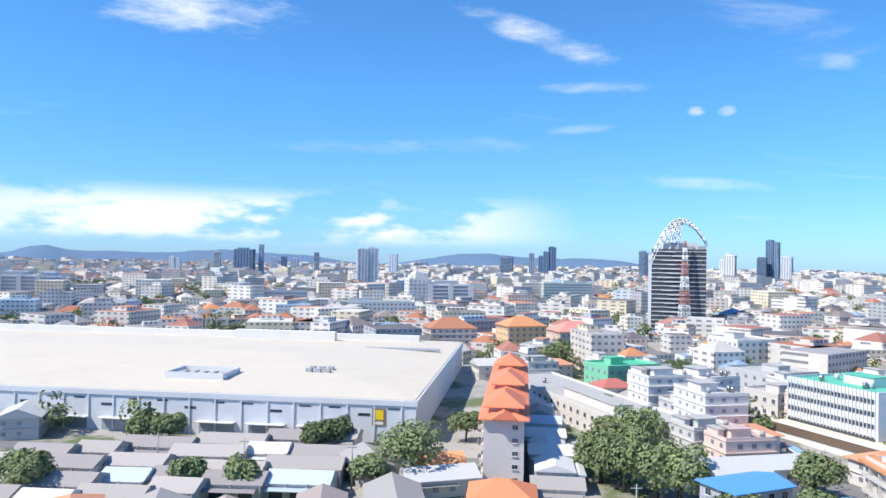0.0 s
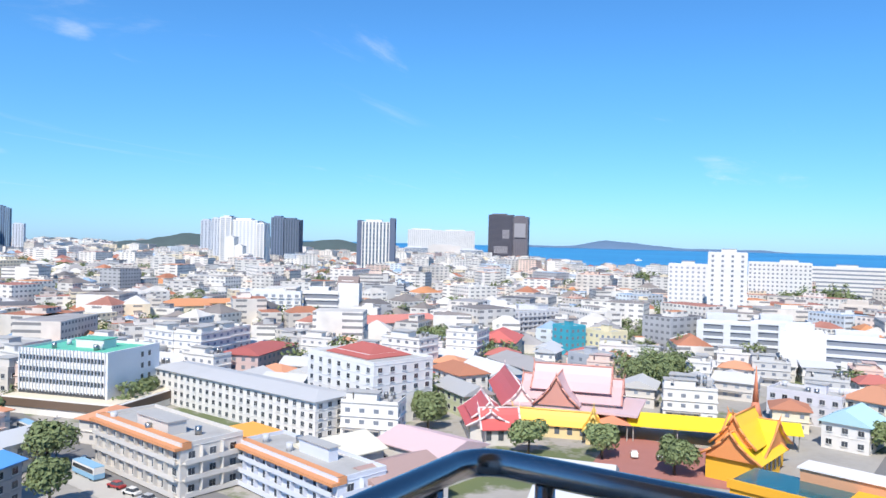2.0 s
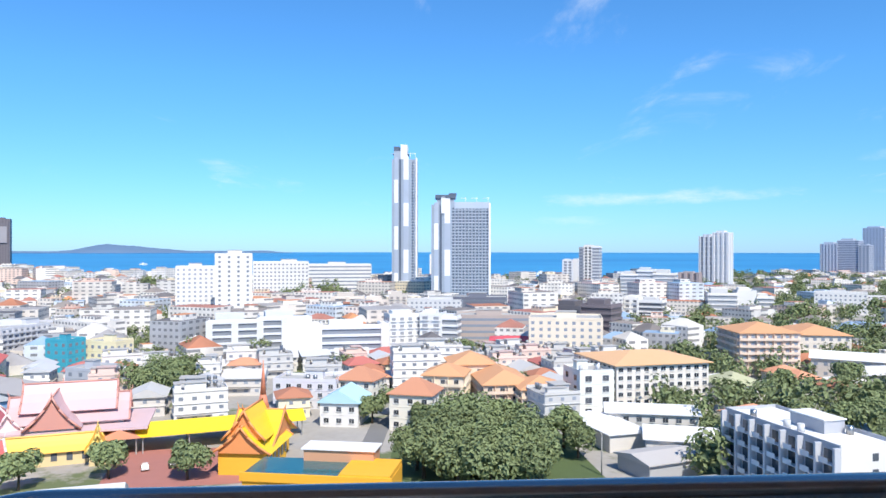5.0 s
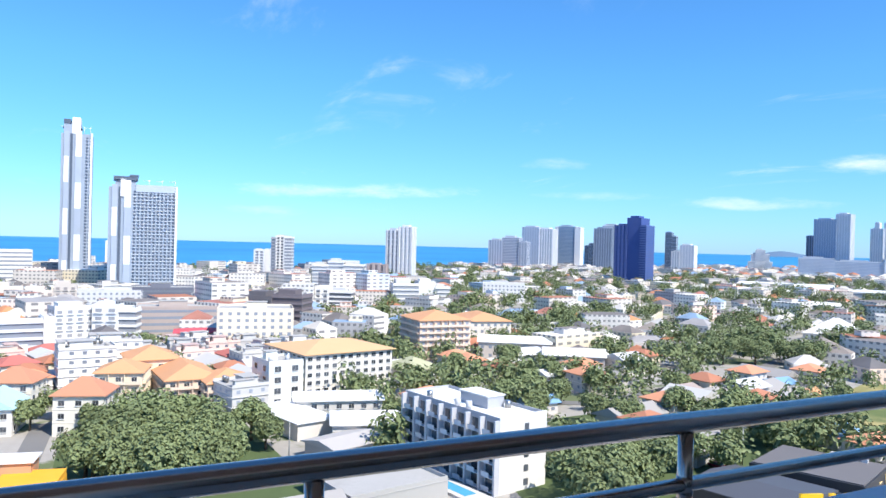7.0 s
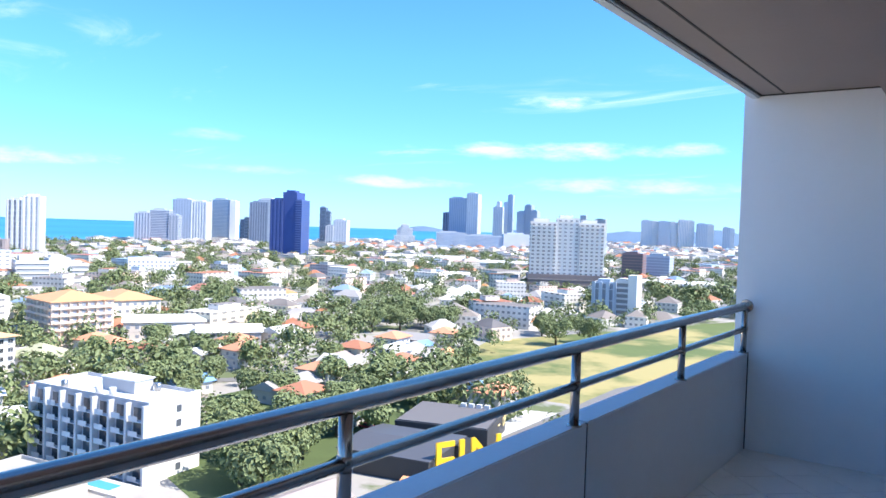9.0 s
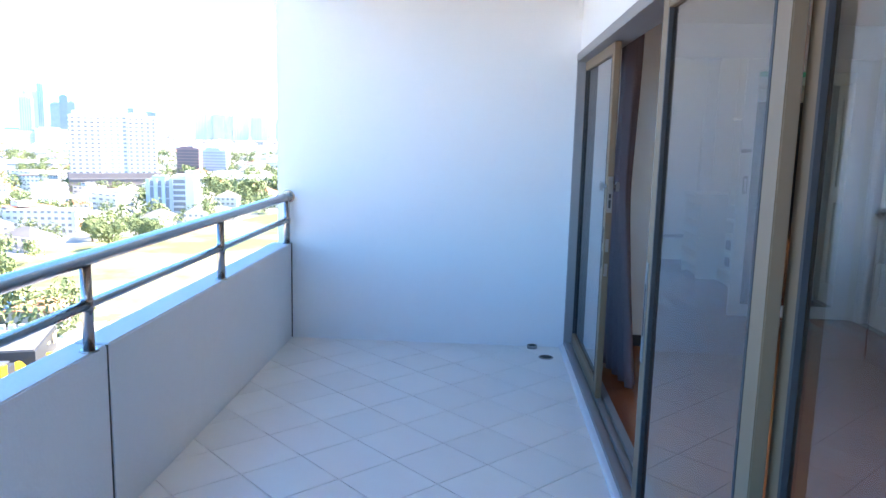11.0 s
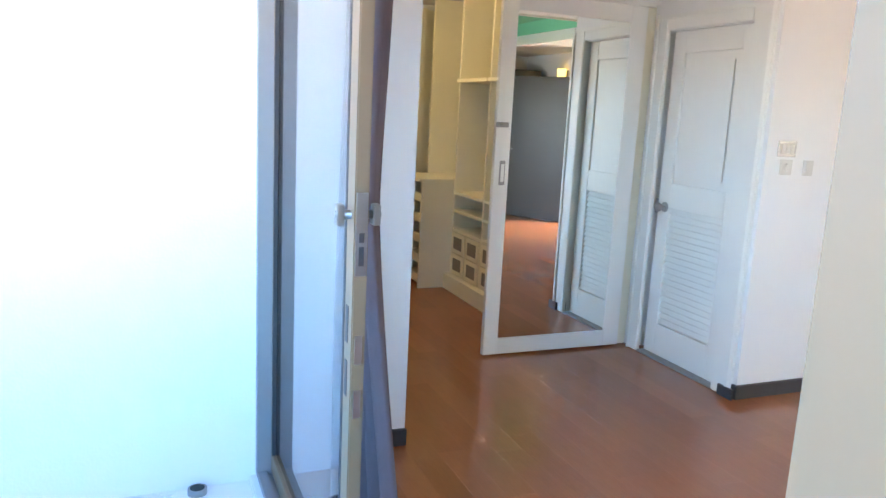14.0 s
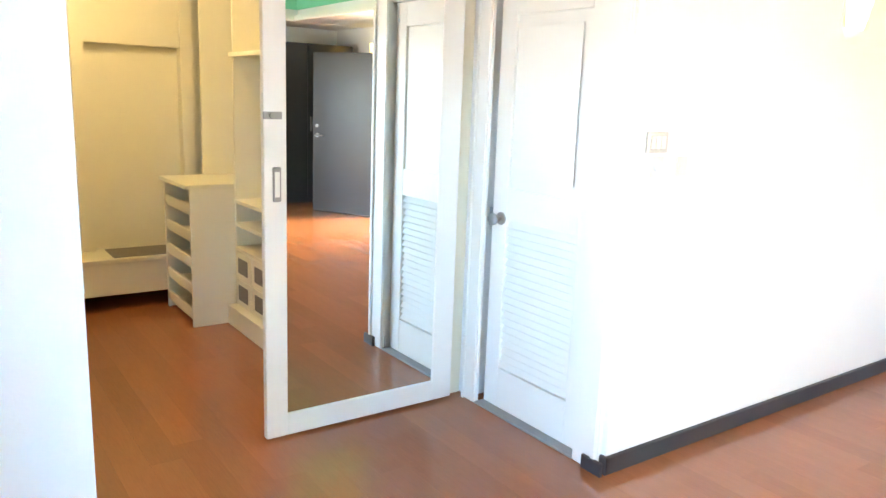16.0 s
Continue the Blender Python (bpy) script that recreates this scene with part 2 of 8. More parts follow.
def mesh_of(name, bm, mats, bevel=0.0):
    if bevel:
        bmesh.ops.bevel(bm, geom=bm.edges[:], offset=bevel, segments=2, affect="EDGES", clamp_overlap=True)
    me = bpy.data.meshes.new(name)
    bm.to_mesh(me)
    bm.free()
    for m in mats if isinstance(mats, (list, tuple)) else (mats,):
        me.materials.append(m)
    return me


def part(name, bm, mats, parent=None, label="", bevel=0.0):
    ob = new(name, mesh_of(name, bm, mats, bevel))
    if parent:
        ob.parent = parent
    if label:
        ob["label"] = label
    return ob


def thing(name, label, category, at=(0, 0, 0), turn=0, group="", kind=""):
    ob = new(name)
    ob.empty_display_size = 0.2
    ob.matrix_basis = pose(*at, 0, 0, turn)
    return tagged(ob, label, category, group, kind)


def block(name, lo, hi, mats, parent=None, label="", bevel=0.0):
    bm = bmesh.new()
    slab(bm, lo, hi)
    return part(name, bm, mats, parent, label, bevel)


def structure(name, boxes, mats, label="", bevel=0.0):
    bm = bmesh.new()
    for lo, hi in boxes:
        slab(bm, lo, hi)
    return tagged(part(name, bm, mats, None, "", bevel), label, name.split("_")[0], kind="structure")


BAL_N = 6.30      # inner face of the balcony's far parapet
GROUND = -52.5

# ---- balcony shell ----
structure("balcony_floor", [((0.0, -0.2, -0.18), (2.14, BAL_N + 0.14, -0.012))], M_GROUT, "concrete balcony slab under beige tiles")
structure("wall_south", [((-0.30, -0.22, -0.18), (2.096, 0.0, 2.75))], M_PLASTER, "white painted end wall of the balcony")
structure("wall_fascia", [((-0.20, 0.0, 2.062), (0.0, 6.44, 2.75))], M_PLASTER, "white painted band above the glass doors")
structure("wall_north_facade", [((-0.20, 4.86, -0.18), (0.0, 6.44, 2.06))], M_PLASTER, "white painted wall beside the glass doors")
structure("ceiling_balcony", [((0.0, 0.0, 2.478), (1.215, 6.44, 2.75)), ((1.215, 0.0, 2.538), (1.99, 6.44, 2.75))], M_SOFFIT, "brown grey board ceiling of the balcony with a step")
structure("trim_ceiling_edge", [((1.99, 0.0, 2.515), (2.05, 6.44, 2.75)), ((2.05, 0.0, 2.55), (2.096, 6.44, 2.75))], M_PARAPET, "white moulded ceiling edge", bevel=0.008)
structure("trim_ceiling_gap", [((0.0, 0.0, 2.470), (1.213, 0.012, 2.4785)), ((1.222, 0.0, 2.530), (1.989, 0.012, 2.5385)), ((1.977, 0.012, 2.5305), (1.9895, 6.4, 2.5385)), ((1.82, 0.012, 2.5345), (1.832, 6.4, 2.5385))], M_DARKLINE, "thin dark shadow line round the ceiling boards")
structure("trim_conduit", [((0.0, 0.0, 2.28), (0.035, 0.03, 2.468))], M_PLASTER, "short white conduit in the wall corner", bevel=0.008)

# parapet in cast lengths with joints between them
structure("wall_parapet_1", [((2.0, 0.0, -0.18), (2.14, 2.628, 0.697))], M_PARAPET, "white painted concrete balcony parapet with a joint", 0.006)
structure("wall_parapet_2", [((2.0, 2.640, -0.18), (2.14, BAL_N + 0.14, 0.697))], M_PARAPET, "white painted concrete balcony parapet with a joint", 0.006)
structure("wall_parapet_3", [((0.0, BAL_N, -0.18), (1.998, BAL_N + 0.14, 0.697))], M_PARAPET, "white painted concrete balcony end parapet", 0.006)
structure("trim_parapet_joint", [((2.003, 2.627, 0.0), (2.13, 2.641, 0.692)), ((1.9935, -0.002, 0.0), (2.003, 0.006, 0.70))], M_DARKLINE, "dark joint in the parapet")


def tube(bm, pts, radius, sides=16, bend=0.0):
    """A round tube along corner points, with bent corners."""
    path = [Vector(pts[0])]
    for a, b, c in zip(pts, pts[1:], pts[2:]):
        a, b, c = Vector(a), Vector(b), Vector(c)
        p, q = b + (a - b).normalized() * bend, b + (c - b).normalized() * bend
        path += [p * (1 - s) ** 2 + b * 2 * s * (1 - s) + q * s * s for s in [k / 8 for k in range(9)]]
    path.append(Vector(pts[-1]))
    rings = []
    for i, p in enumerate(path):
        d = (path[min(i + 1, len(path) - 1)] - path[max(i - 1, 0)]).normalized()
        u = Vector((0, 0, 1)) if abs(d.z) < 0.9 else Vector((1, 0, 0))
        u = (u - d * u.dot(d)).normalized()
        w = d.cross(u)
        rings.append([bm.verts.new(p + (u * math.cos(k * math.tau / sides) + w * math.sin(k * math.tau / sides)) * radius) for k in range(sides)])
    for a, b in zip(rings, rings[1:]):
        for k in range(sides):
            bm.faces.new((a[k], a[(k + 1) % sides], b[(k + 1) % sides], b[k])).smooth = True
    bm.faces.new(rings[0][::-1])
    bm.faces.new(rings[-1])


def build_railing():
    t = thing("balcony_railing", "polished stainless steel tube railing on the white parapet", "railing", (2.02, 0, 0.697))
    o = t.matrix_basis.translation
    at = lambda *p: Vector(p) - o
    bm = bmesh.new()
    tube(bm, [at(2.02, 0.006, 1.032), at(2.02, 6.262, 1.032), at(0.006, 6.262, 1.032)], 0.0285, 20, 0.10)
    part("handrail", bm, M_STEEL, t, "thick bright steel handrail")
    bm = bmesh.new()
    tube(bm, [at(2.02, 0.006, 0.868), at(2.02, 6.262, 0.868), at(0.006, 6.262, 0.868)], 0.019, 14, 0.08)
    part("lower_rail", bm, M_STEEL, t)
    posts = [(2.02, y) for y in (0.045, 1.377, 2.728, 4.128, 5.15, 6.10)] + [(1.86, 6.262), (0.62, 6.262)]
    for x, y in posts:
        bm = bmesh.new()
        rod(bm, at(x, y, 0.697), at(x, y, 1.008), 0.0205)
        p = part("post", bm, M_STEEL, t)
        bm = bmesh.new()
        rod(bm, at(x, y, 0.697), at(x, y, 0.704), 0.034, tip=0.030)
        part("foot_ring", bm, M_STEEL, p)
        bm = bmesh.new()
        rod(bm, at(x, y, 0.845), at(x, y, 0.891), 0.0225)
        part("collar", bm, M_STEEL, p)
    for z, r in ((1.032, 0.047), (0.868, 0.0)):
        if r:
            bm = bmesh.new()
            rod(bm, at(2.02, 0.0, z), at(2.02, 0.014, z), r, 20, r * 0.9)
            part("wall_flange", bm, M_STEEL, t, "round steel wall flange")


build_railing()

# ---- glass wall between balcony and room ----
structure("trim_door_sill", [((-0.13, 0.0, -0.18), (0.045, 4.86, 0.022))], M_PARAPET, "white painted raised sill under the glass doors", bevel=0.005)
bm = bmesh.new()
for x0, x1 in ((-0.125, -0.085), (-0.065, -0.04), (-0.02, 0.018)):
    slab(bm, (x0, 0.0, 0.022), (x1, 4.86, 0.05))
slab(bm, (-0.125, 0.0, 0.022), (0.017, 4.86, 0.032))
slab(bm, (-0.13, 0.0, 2.005), (0.022, 4.86, 2.06))
for y0, y1 in ((0.0, 0.042), (4.818, 4.86)):
    slab(bm, (-0.128, y0, 0.033), (0.020, y1, 2.004))
    slab(bm, (-0.075, y0, 0.034), (-0.055, y1 + (0.012 if y0 < 1 else 0), 2.003))
tagged(part("window_frame", bm, M_ALU, bevel=0.002), "grey aluminium frame and tracks of the glass doors", "frame", kind="structure")


def door_leaf(y0, y1, x, lock_at=None, pull=False, label="", s=0.068):
    """One aluminium and glass sliding leaf, standing on its track."""
    t = thing("sliding_glass_door", label, "door", (x, y0, 0.05))
    w, h, d = y1 - y0, 1.953, 0.017
    for nm, lo, hi in (("stile", (-d, 0, 0), (d, s, h)), ("stile", (-d, w - s, 0), (d, w, h)), ("bottom_rail", (-d, s, 0), (d, w - s, 0.075)), ("top_rail", (-d, s, h - 0.06), (d, w - s, h))):
        block(nm, lo, hi, M_LEAF, t, bevel=0.003)
    for nm, lo, hi in (("gasket", (0.004, s, 0.076), (d + 0.001, s + 0.014, h - 0.06)), ("gasket", (0.004, w - s - 0.014, 0.076), (d + 0.001, w - s, h - 0.06))):
        block(nm, lo, hi, M_GASKET, t)
    p = block("pane", (-0.003, s - 0.005, 0.07), (0.003, w - s + 0.005, h - 0.055), M_GLASS, t, "clear float glass")
    p.visible_shadow = False
    if lock_at:
        ye = w if lock_at == "end" else 0.0
        k = 1 if lock_at == "end" else -1
        lo = block("lock_plate", (-0.014, ye, 1.05), (0.014, ye + 0.004 * k, 1.245) if k > 0 else (0.014, ye, 1.245), M_CHROME, t, "worn steel lock plate", bevel=0.001)
        for z0, z1 in ((1.075, 1.12), (1.13, 1.152)):
            block("latch_slot", (-0.006, ye + 0.0042, z0), (0.006, ye + 0.006, z1), M_GASKET, lo)
        bm = bmesh.new()
        rod(bm, (-0.055, ye - 0.035, 1.19), (0.055, ye - 0.035, 1.19), 0.011)
        slab(bm, (0.035, ye - 0.05, 1.165), (0.052, ye - 0.02, 1.215))
        slab(bm, (-0.052, ye - 0.05, 1.165), (-0.035, ye - 0.02, 1.215))
        part("thumb_turn", bm, M_CHROME, t, "small steel thumb turn", 0.002)
        for z in (0.925, 0.79):
            block("finger_pull", (d, ye - 0.052, z - 0.045), (d + 0.0015, ye - 0.030, z + 0.045), M_GASKET, t)
            block("strike", (-0.009, ye, z - 0.09), (0.009, ye + 0.0025, z - 0.02), M_CHROME, t)
    if pull:
        q = block("pull_plate", (d, 0.012, 0.62), (d + 0.004, 0.046, 1.0), M_CHROME, t, "recessed pull plate", 0.001)
        block("recess", (d + 0.0042, 0.022, 0.72), (d + 0.005, 0.036, 0.92), M_GASKET, q)
    return t


door_leaf(-0.010, 1.185, -0.052, "end", label="cream framed sliding glass door slid open against the wall end")
door_leaf(2.472, 3.632, -0.002, None, True, label="cream framed sliding glass door beside the opening", s=0.085)
door_leaf(3.60, 4.80, -0.052, None, label="cream framed fixed glass door at the far end")

# ---- room shell ----
ROOM_N, WEST = 6.28, -5.62
structure("room_floor", [((WEST, -4.1, -0.18), (-0.13, ROOM_N, -0.010))], M_GASKET, "dark underlay below the laminate planks")
structure("wall_room_south", [((WEST - 0.15, -0.32, 0.0), (-2.60, -0.17, 2.52)), ((-0.655, -0.22, 0.0), (-0.30, -0.135, 2.52))], M_ROOMWALL, "white painted room wall")
structure("wall_passage", [((-0.655, -4.1, 0.0), (-0.50, -0.22, 2.52)), ((-2.75, -4.1, 0.0), (-2.60, -1.12, 2.52)), ((-2.75, -0.32, 2.02), (-2.60, -0.3199, 2.52)), ((-2.74, -1.12, 2.03), (-2.60, -0.32, 2.52)), ((-2.60, -1.30, 2.20), (-0.655, -1.17, 2.52))], M_ROOMWALL, "white painted walls of the dressing passage")
structure("wall_bath", [((-4.6, -4.1, 0.0), (-2.75, -3.95, 2.52))], M_ROOMWALL, "white wall behind the dressing area")
structure("wall_closet_back", [((-2.60, -4.1, 0.0), (-0.655, -3.98, 2.52))], M_ROOMWALL, "white back wall of the dressing area")
structure("wall_room_west", [((WEST - 0.15, -0.17, 0.0), (WEST, 2.9, 2.52)), ((WEST - 0.15, 3.95, 0.0), (WEST, ROOM_N, 2.52)), ((WEST - 0.15, 2.9, 2.06), (WEST, 3.95, 2.52))], M_ROOMWALL, "white painted far wall with the entrance doorway")
structure("wall_room_north", [((WEST - 0.15, ROOM_N, 0.0), (0.0, ROOM_N + 0.15, 2.52))], M_ROOMWALL, "white painted end wall of the room")
bm = bmesh.new()
for lo, hi in (((WEST, -0.17, 2.44), (-0.2, 1.5, 2.75)), ((WEST, 5.4, 2.44), (-0.2, ROOM_N, 2.75)), ((WEST, 1.5, 2.44), (-4.6, 5.4, 2.75)), ((-1.3, 1.5, 2.44), (-0.2, 5.4, 2.75)), ((WEST, -0.17, 2.75), (-0.2, ROOM_N, 2.85)), ((-4.6, -4.1, 2.45), (-0.5, -0.17, 2.6))):
    slab(bm, lo, hi)
tagged(part("ceiling_room", bm, M_ROOMWALL, bevel=0.004), "white plaster tray ceiling of the room", "ceiling", kind="structure")
structure("trim_cove", [((-4.6, 1.5, 2.58), (-1.3, 1.53, 2.745)), ((-4.6, 5.37, 2.58), (-1.3, 5.4, 2.745)), ((-4.6, 1.53, 2.58), (-4.57, 5.37, 2.745)), ((-1.33, 1.53, 2.58), (-1.3, 5.37, 2.745)), ((-4.57, 1.53, 2.738), (-1.33, 5.37, 2.746))], M_GREEN_COVE, "pale green ceiling cove")
structure("trim_cornice", [((-4.52, 1.53, 2.43), (-1.38, 1.60, 2.50)), ((-4.52, 5.30, 2.43), (-1.38, 5.37, 2.50)), ((-4.57, 1.60, 2.43), (-4.50, 5.30, 2.50)), ((-1.40, 1.60, 2.43), (-1.33, 5.30, 2.50))], M_TRIM, "white moulded cornice round the tray ceiling", bevel=0.012)
structure("baseboard", [((WEST, -0.17, 0.0), (-2.585, -0.152, 0.080)), ((-2.5675, -0.265, 0.0), (-2.551, -0.1515, 0.062)), ((-2.60, -0.335, 0.0), (-2.583, -0.152, 0.080)), ((WEST, -0.152, 0.0), (WEST + 0.018, 2.85, 0.080)), ((WEST, 4.0, 0.0), (WEST + 0.018, ROOM_N, 0.080)), ((-0.66, -0.135, 0.0), (-0.30, -0.118, 0.080)), ((-2.59, -3.98, 0.0), (-0.66, -3.962, 0.10))], M_SKIRT, "black skirting board along the room walls", bevel=0.003)
structure("wall_hall", [((WEST - 1.9, 2.4, 0.0), (WEST - 1.75, 4.6, 2.6)), ((WEST - 1.75, 2.4, -0.1), (WEST - 0.15, 4.6, 0.0)), ((WEST - 1.75, 2.4, 2.5), (WEST - 0.15, 4.6, 2.6)), ((WEST - 1.75, 2.3, 0.0), (WEST - 0.15, 2.4, 2.6)), ((WEST - 1.75, 4.6, 0.0), (WEST - 0.15, 4.7, 2.6))], M_ROOMWALL, "white hall beyond the entrance door")

# the tower's own outside, below and above the balcony
structure("wall_tower", [((-22.0, -26.0, GROUND), (-0.02, 6.44, -0.19)), ((-22.0, -26.0, 2.86), (-0.02, 6.44, 8.0)), ((-22.0, -26.0, -0.19), (-7.6, 6.44, 2.86))], M_PARAPET, "white rendered body of the apartment tower")

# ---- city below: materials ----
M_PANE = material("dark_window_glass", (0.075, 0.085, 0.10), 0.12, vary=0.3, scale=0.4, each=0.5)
# paler copy of the window glass, with distance haze mixed into its colour
M_PANEFAR = material("haze_paled_window_glass", (0.26, 0.29, 0.34), 0.3, vary=0.3, scale=0.4, each=0.3)
M_FRAMEW = material("window_frame_paint", (0.62, 0.62, 0.60), 0.5, vary=0.05)
M_CONC = material("weathered_concrete", (0.36, 0.35, 0.33), 0.9, vary=0.2, scale=0.25, stain=0.5)
M_FLATROOF = material("grey_flat_roof", (0.44, 0.43, 0.41), 0.9, vary=0.2, scale=0.2, stain=0.45)
M_ROAD = material("asphalt", (0.20, 0.195, 0.19), 0.9, vary=0.15, scale=0.12, stain=0.2)
M_BARK = material("tree_bark", (0.10, 0.075, 0.05), 0.95, vary=0.3, scale=2.0)
M_STEELW = material("white_steelwork", (0.80, 0.82, 0.84), 0.5, vary=0.05)
M_MASTRED = material("mast_red_paint", (0.52, 0.27, 0.24), 0.6, vary=0.1)
M_TYRE = material("tyre_rubber", (0.02, 0.02, 0.02), 0.9, vary=0.1)
PAINTS = {}


def paint(rgb, rough=0.8, stain=0.22, scale=0.12):
    key = (rgb, rough)
    if key not in PAINTS:
        PAINTS[key] = material("render_%d" % len(PAINTS), rgb, rough, vary=0.07, scale=scale, stain=stain, each=0.03)
    return PAINTS[key]


WHITE, OFFW, CREAMW, GREYW, PINKW = (0.76, 0.735, 0.695), (0.64, 0.605, 0.56), (0.74, 0.66, 0.50), (0.40, 0.41, 0.43), (0.74, 0.58, 0.50)
RED, ORANGE, TERRA, PINK, YELLOW, TIN, BLUE, RUST = (0.44, 0.12, 0.10), (0.66, 0.29, 0.13), (0.45, 0.19, 0.11), (0.64, 0.46, 0.46), (0.86, 0.58, 0.02), (0.55, 0.56, 0.57), (0.10, 0.32, 0.68), (0.36, 0.24, 0.18)


def leaves_material(name, rgb):
    m = bpy.data.materials.new(name)
    m.use_nodes = True
    nt = m.node_tree
    b = nt.nodes["Principled BSDF"]
    b.inputs["Roughness"].default_value = 0.6
    b.inputs["Specular IOR Level"].default_value = 0.25
    geo, info = nt.nodes.new("ShaderNodeNewGeometry"), nt.nodes.new("ShaderNodeObjectInfo")
    mix = nt.nodes.new("ShaderNodeMixRGB")
    mix.inputs[1].default_value, mix.inputs[2].default_value = hue(rgb, 0.88), (rgb[0] * 1.22, rgb[1] * 1.16, rgb[2] * 1.1, 1)
    nt.links.new(geo.outputs["Random Per Island"], mix.inputs[0])
    hs = nt.nodes.new("ShaderNodeHueSaturation")
    mr = nt.nodes.new("ShaderNodeMapRange")
    mr.inputs[3].default_value, mr.inputs[4].default_value = 0.85, 1.2
    nt.links.new(info.outputs["Random"], mr.inputs[0])
    nt.links.new(mr.outputs[0], hs.inputs["Value"])
    nt.links.new(mix.outputs[0], hs.inputs["Color"])
    nt.links.new(hs.outputs[0], b.inputs["Base Color"])
    return m


M_LEAVES = leaves_material("tree_leaves", (0.175, 0.22, 0.10))


def city_material():
    """Far houses: walls and roofs in many paints, with rows of windows too small to build."""
    m = bpy.data.materials.new("far_city_paint")
    m.use_nodes = True
    nt = m.node_tree
    link = nt.links.new
    b = nt.nodes["Principled BSDF"]
    b.inputs["Roughness"].default_value = 0.85
    geo = nt.nodes.new("ShaderNodeNewGeometry")

    def ramp(stops):
        r = nt.nodes.new("ShaderNodeValToRGB")
        r.color_ramp.interpolation = "CONSTANT"
        e = r.color_ramp.elements
        for k, (at, c) in enumerate(stops):
            el = e[k] if k < 2 else e.new(at)
            el.position, el.color = at, hue(c)
        link(geo.outputs["Random Per Island"], r.inputs[0])
        return r

    wall = ramp(((0.0, WHITE), (0.28, OFFW), (0.50, (0.60, 0.59, 0.57)), (0.62, CREAMW), (0.72, WHITE), (0.86, PINKW), (0.90, GREYW), (0.95, (0.62, 0.68, 0.74))))
    roof = ramp(((0.0, (0.27, 0.24, 0.22)), (0.16, (0.55, 0.53, 0.50)), (0.28, (0.34, 0.33, 0.33)), (0.40, (0.40, 0.17, 0.10)), (0.50, (0.21, 0.19, 0.18)), (0.64, (0.62, 0.60, 0.57)), (0.74, (0.56, 0.25, 0.12)), (0.80, (0.38, 0.17, 0.13)), (0.86, (0.14, 0.135, 0.14)), (0.94, (0.25, 0.36, 0.50))))
    sep = nt.nodes.new("ShaderNodeSeparateXYZ")
    link(geo.outputs["Position"], sep.inputs[0])
    nrm = nt.nodes.new("ShaderNodeSeparateXYZ")
    link(geo.outputs["Normal"], nrm.inputs[0])

    def calc(op, a, c):
        n = nt.nodes.new("ShaderNodeMath")
        n.operation = op
        for k, v in enumerate((a, c)):
            if isinstance(v, (int, float)):
                n.inputs[k].default_value = v
            else:
                link(v, n.inputs[k])
        return n.outputs[0]

    along = calc("ADD", calc("MULTIPLY", sep.outputs[0], 0.78), calc("MULTIPLY", sep.outputs[1], 0.62))
    rows = calc("LESS_THAN", calc("FRACT", calc("DIVIDE", calc("ADD", sep.outputs[2], 52.5), 3.2), 0.0), 0.80)
    rows = calc("MULTIPLY", rows, calc("GREATER_THAN", calc("FRACT", calc("DIVIDE", calc("ADD", sep.outputs[2], 52.5), 3.2), 0.0), 0.40))
    cols = calc("GREATER_THAN", calc("FRACT", calc("DIVIDE", along, 2.8), 0.0), 0.48)
    win = calc("MULTIPLY", calc("MULTIPLY", rows, cols), 0.8)
    w = nt.nodes.new("ShaderNodeMixRGB")
    link(win, w.inputs[0])
    link(wall.outputs[0], w.inputs[1])
    w.inputs[2].default_value = (0.12, 0.13, 0.15, 1)
    up = calc("GREATER_THAN", nrm.outputs[2], 0.3)
    mix = nt.nodes.new("ShaderNodeMixRGB")
    link(up, mix.inputs[0])
    link(w.outputs[0], mix.inputs[1])
    link(roof.outputs[0], mix.inputs[2])
    grime = node(nt, "ShaderNodeTexNoise", Scale=0.09, Detail=5.0)
    link(geo.outputs["Position"], grime.inputs["Vector"])
    g = nt.nodes.new("ShaderNodeMixRGB")
    g.blend_type = "MULTIPLY"
    g.inputs[0].default_value = 0.55
    link(mix.outputs[0], g.inputs[1])
    link(grime.outputs[0], g.inputs[2])
    bright = nt.nodes.new("ShaderNodeMixRGB")
    bright.blend_type = "MULTIPLY"
    bright.inputs[0].default_value = 1.0
    bright.inputs[2].default_value = (1.40, 1.37, 1.33, 1)
    link(g.outputs[0], bright.inputs[1])
    link(bright.outputs[0], b.inputs["Base Color"])
    return m


M_CITY = city_material()

# ---- ground, sea and distance ----
COAST = ((-40, 4900), (-52, 4300), (-57, 3200), (-62, 2300), (-70, 1500), (-76, 1200), (-90, 1150), (-110, 1210), (-116, 1500), (-120, 1900), (-130, 2250), (-142, 2700), (-148, 4300), (-153, 4900))
EYE = Vector((0.6, 5.5, 1.5))


def polar(az, r):
    """A place on the plan r metres from the balcony, at az degrees (0 along y, negative clockwise)."""
    a = radians(az)
    return EYE.x - math.sin(a) * r, EYE.y + math.cos(a) * r


def bearing(x, y):
    return math.degrees(math.atan2(-(x - EYE.x), y - EYE.y)), math.hypot(x - EYE.x, y - EYE.y)


def coast(az):
    return float(np.interp(-az, [-a for a, _ in COAST], [r for _, r in COAST])) if -153 <= az <= -40 else 9000.0


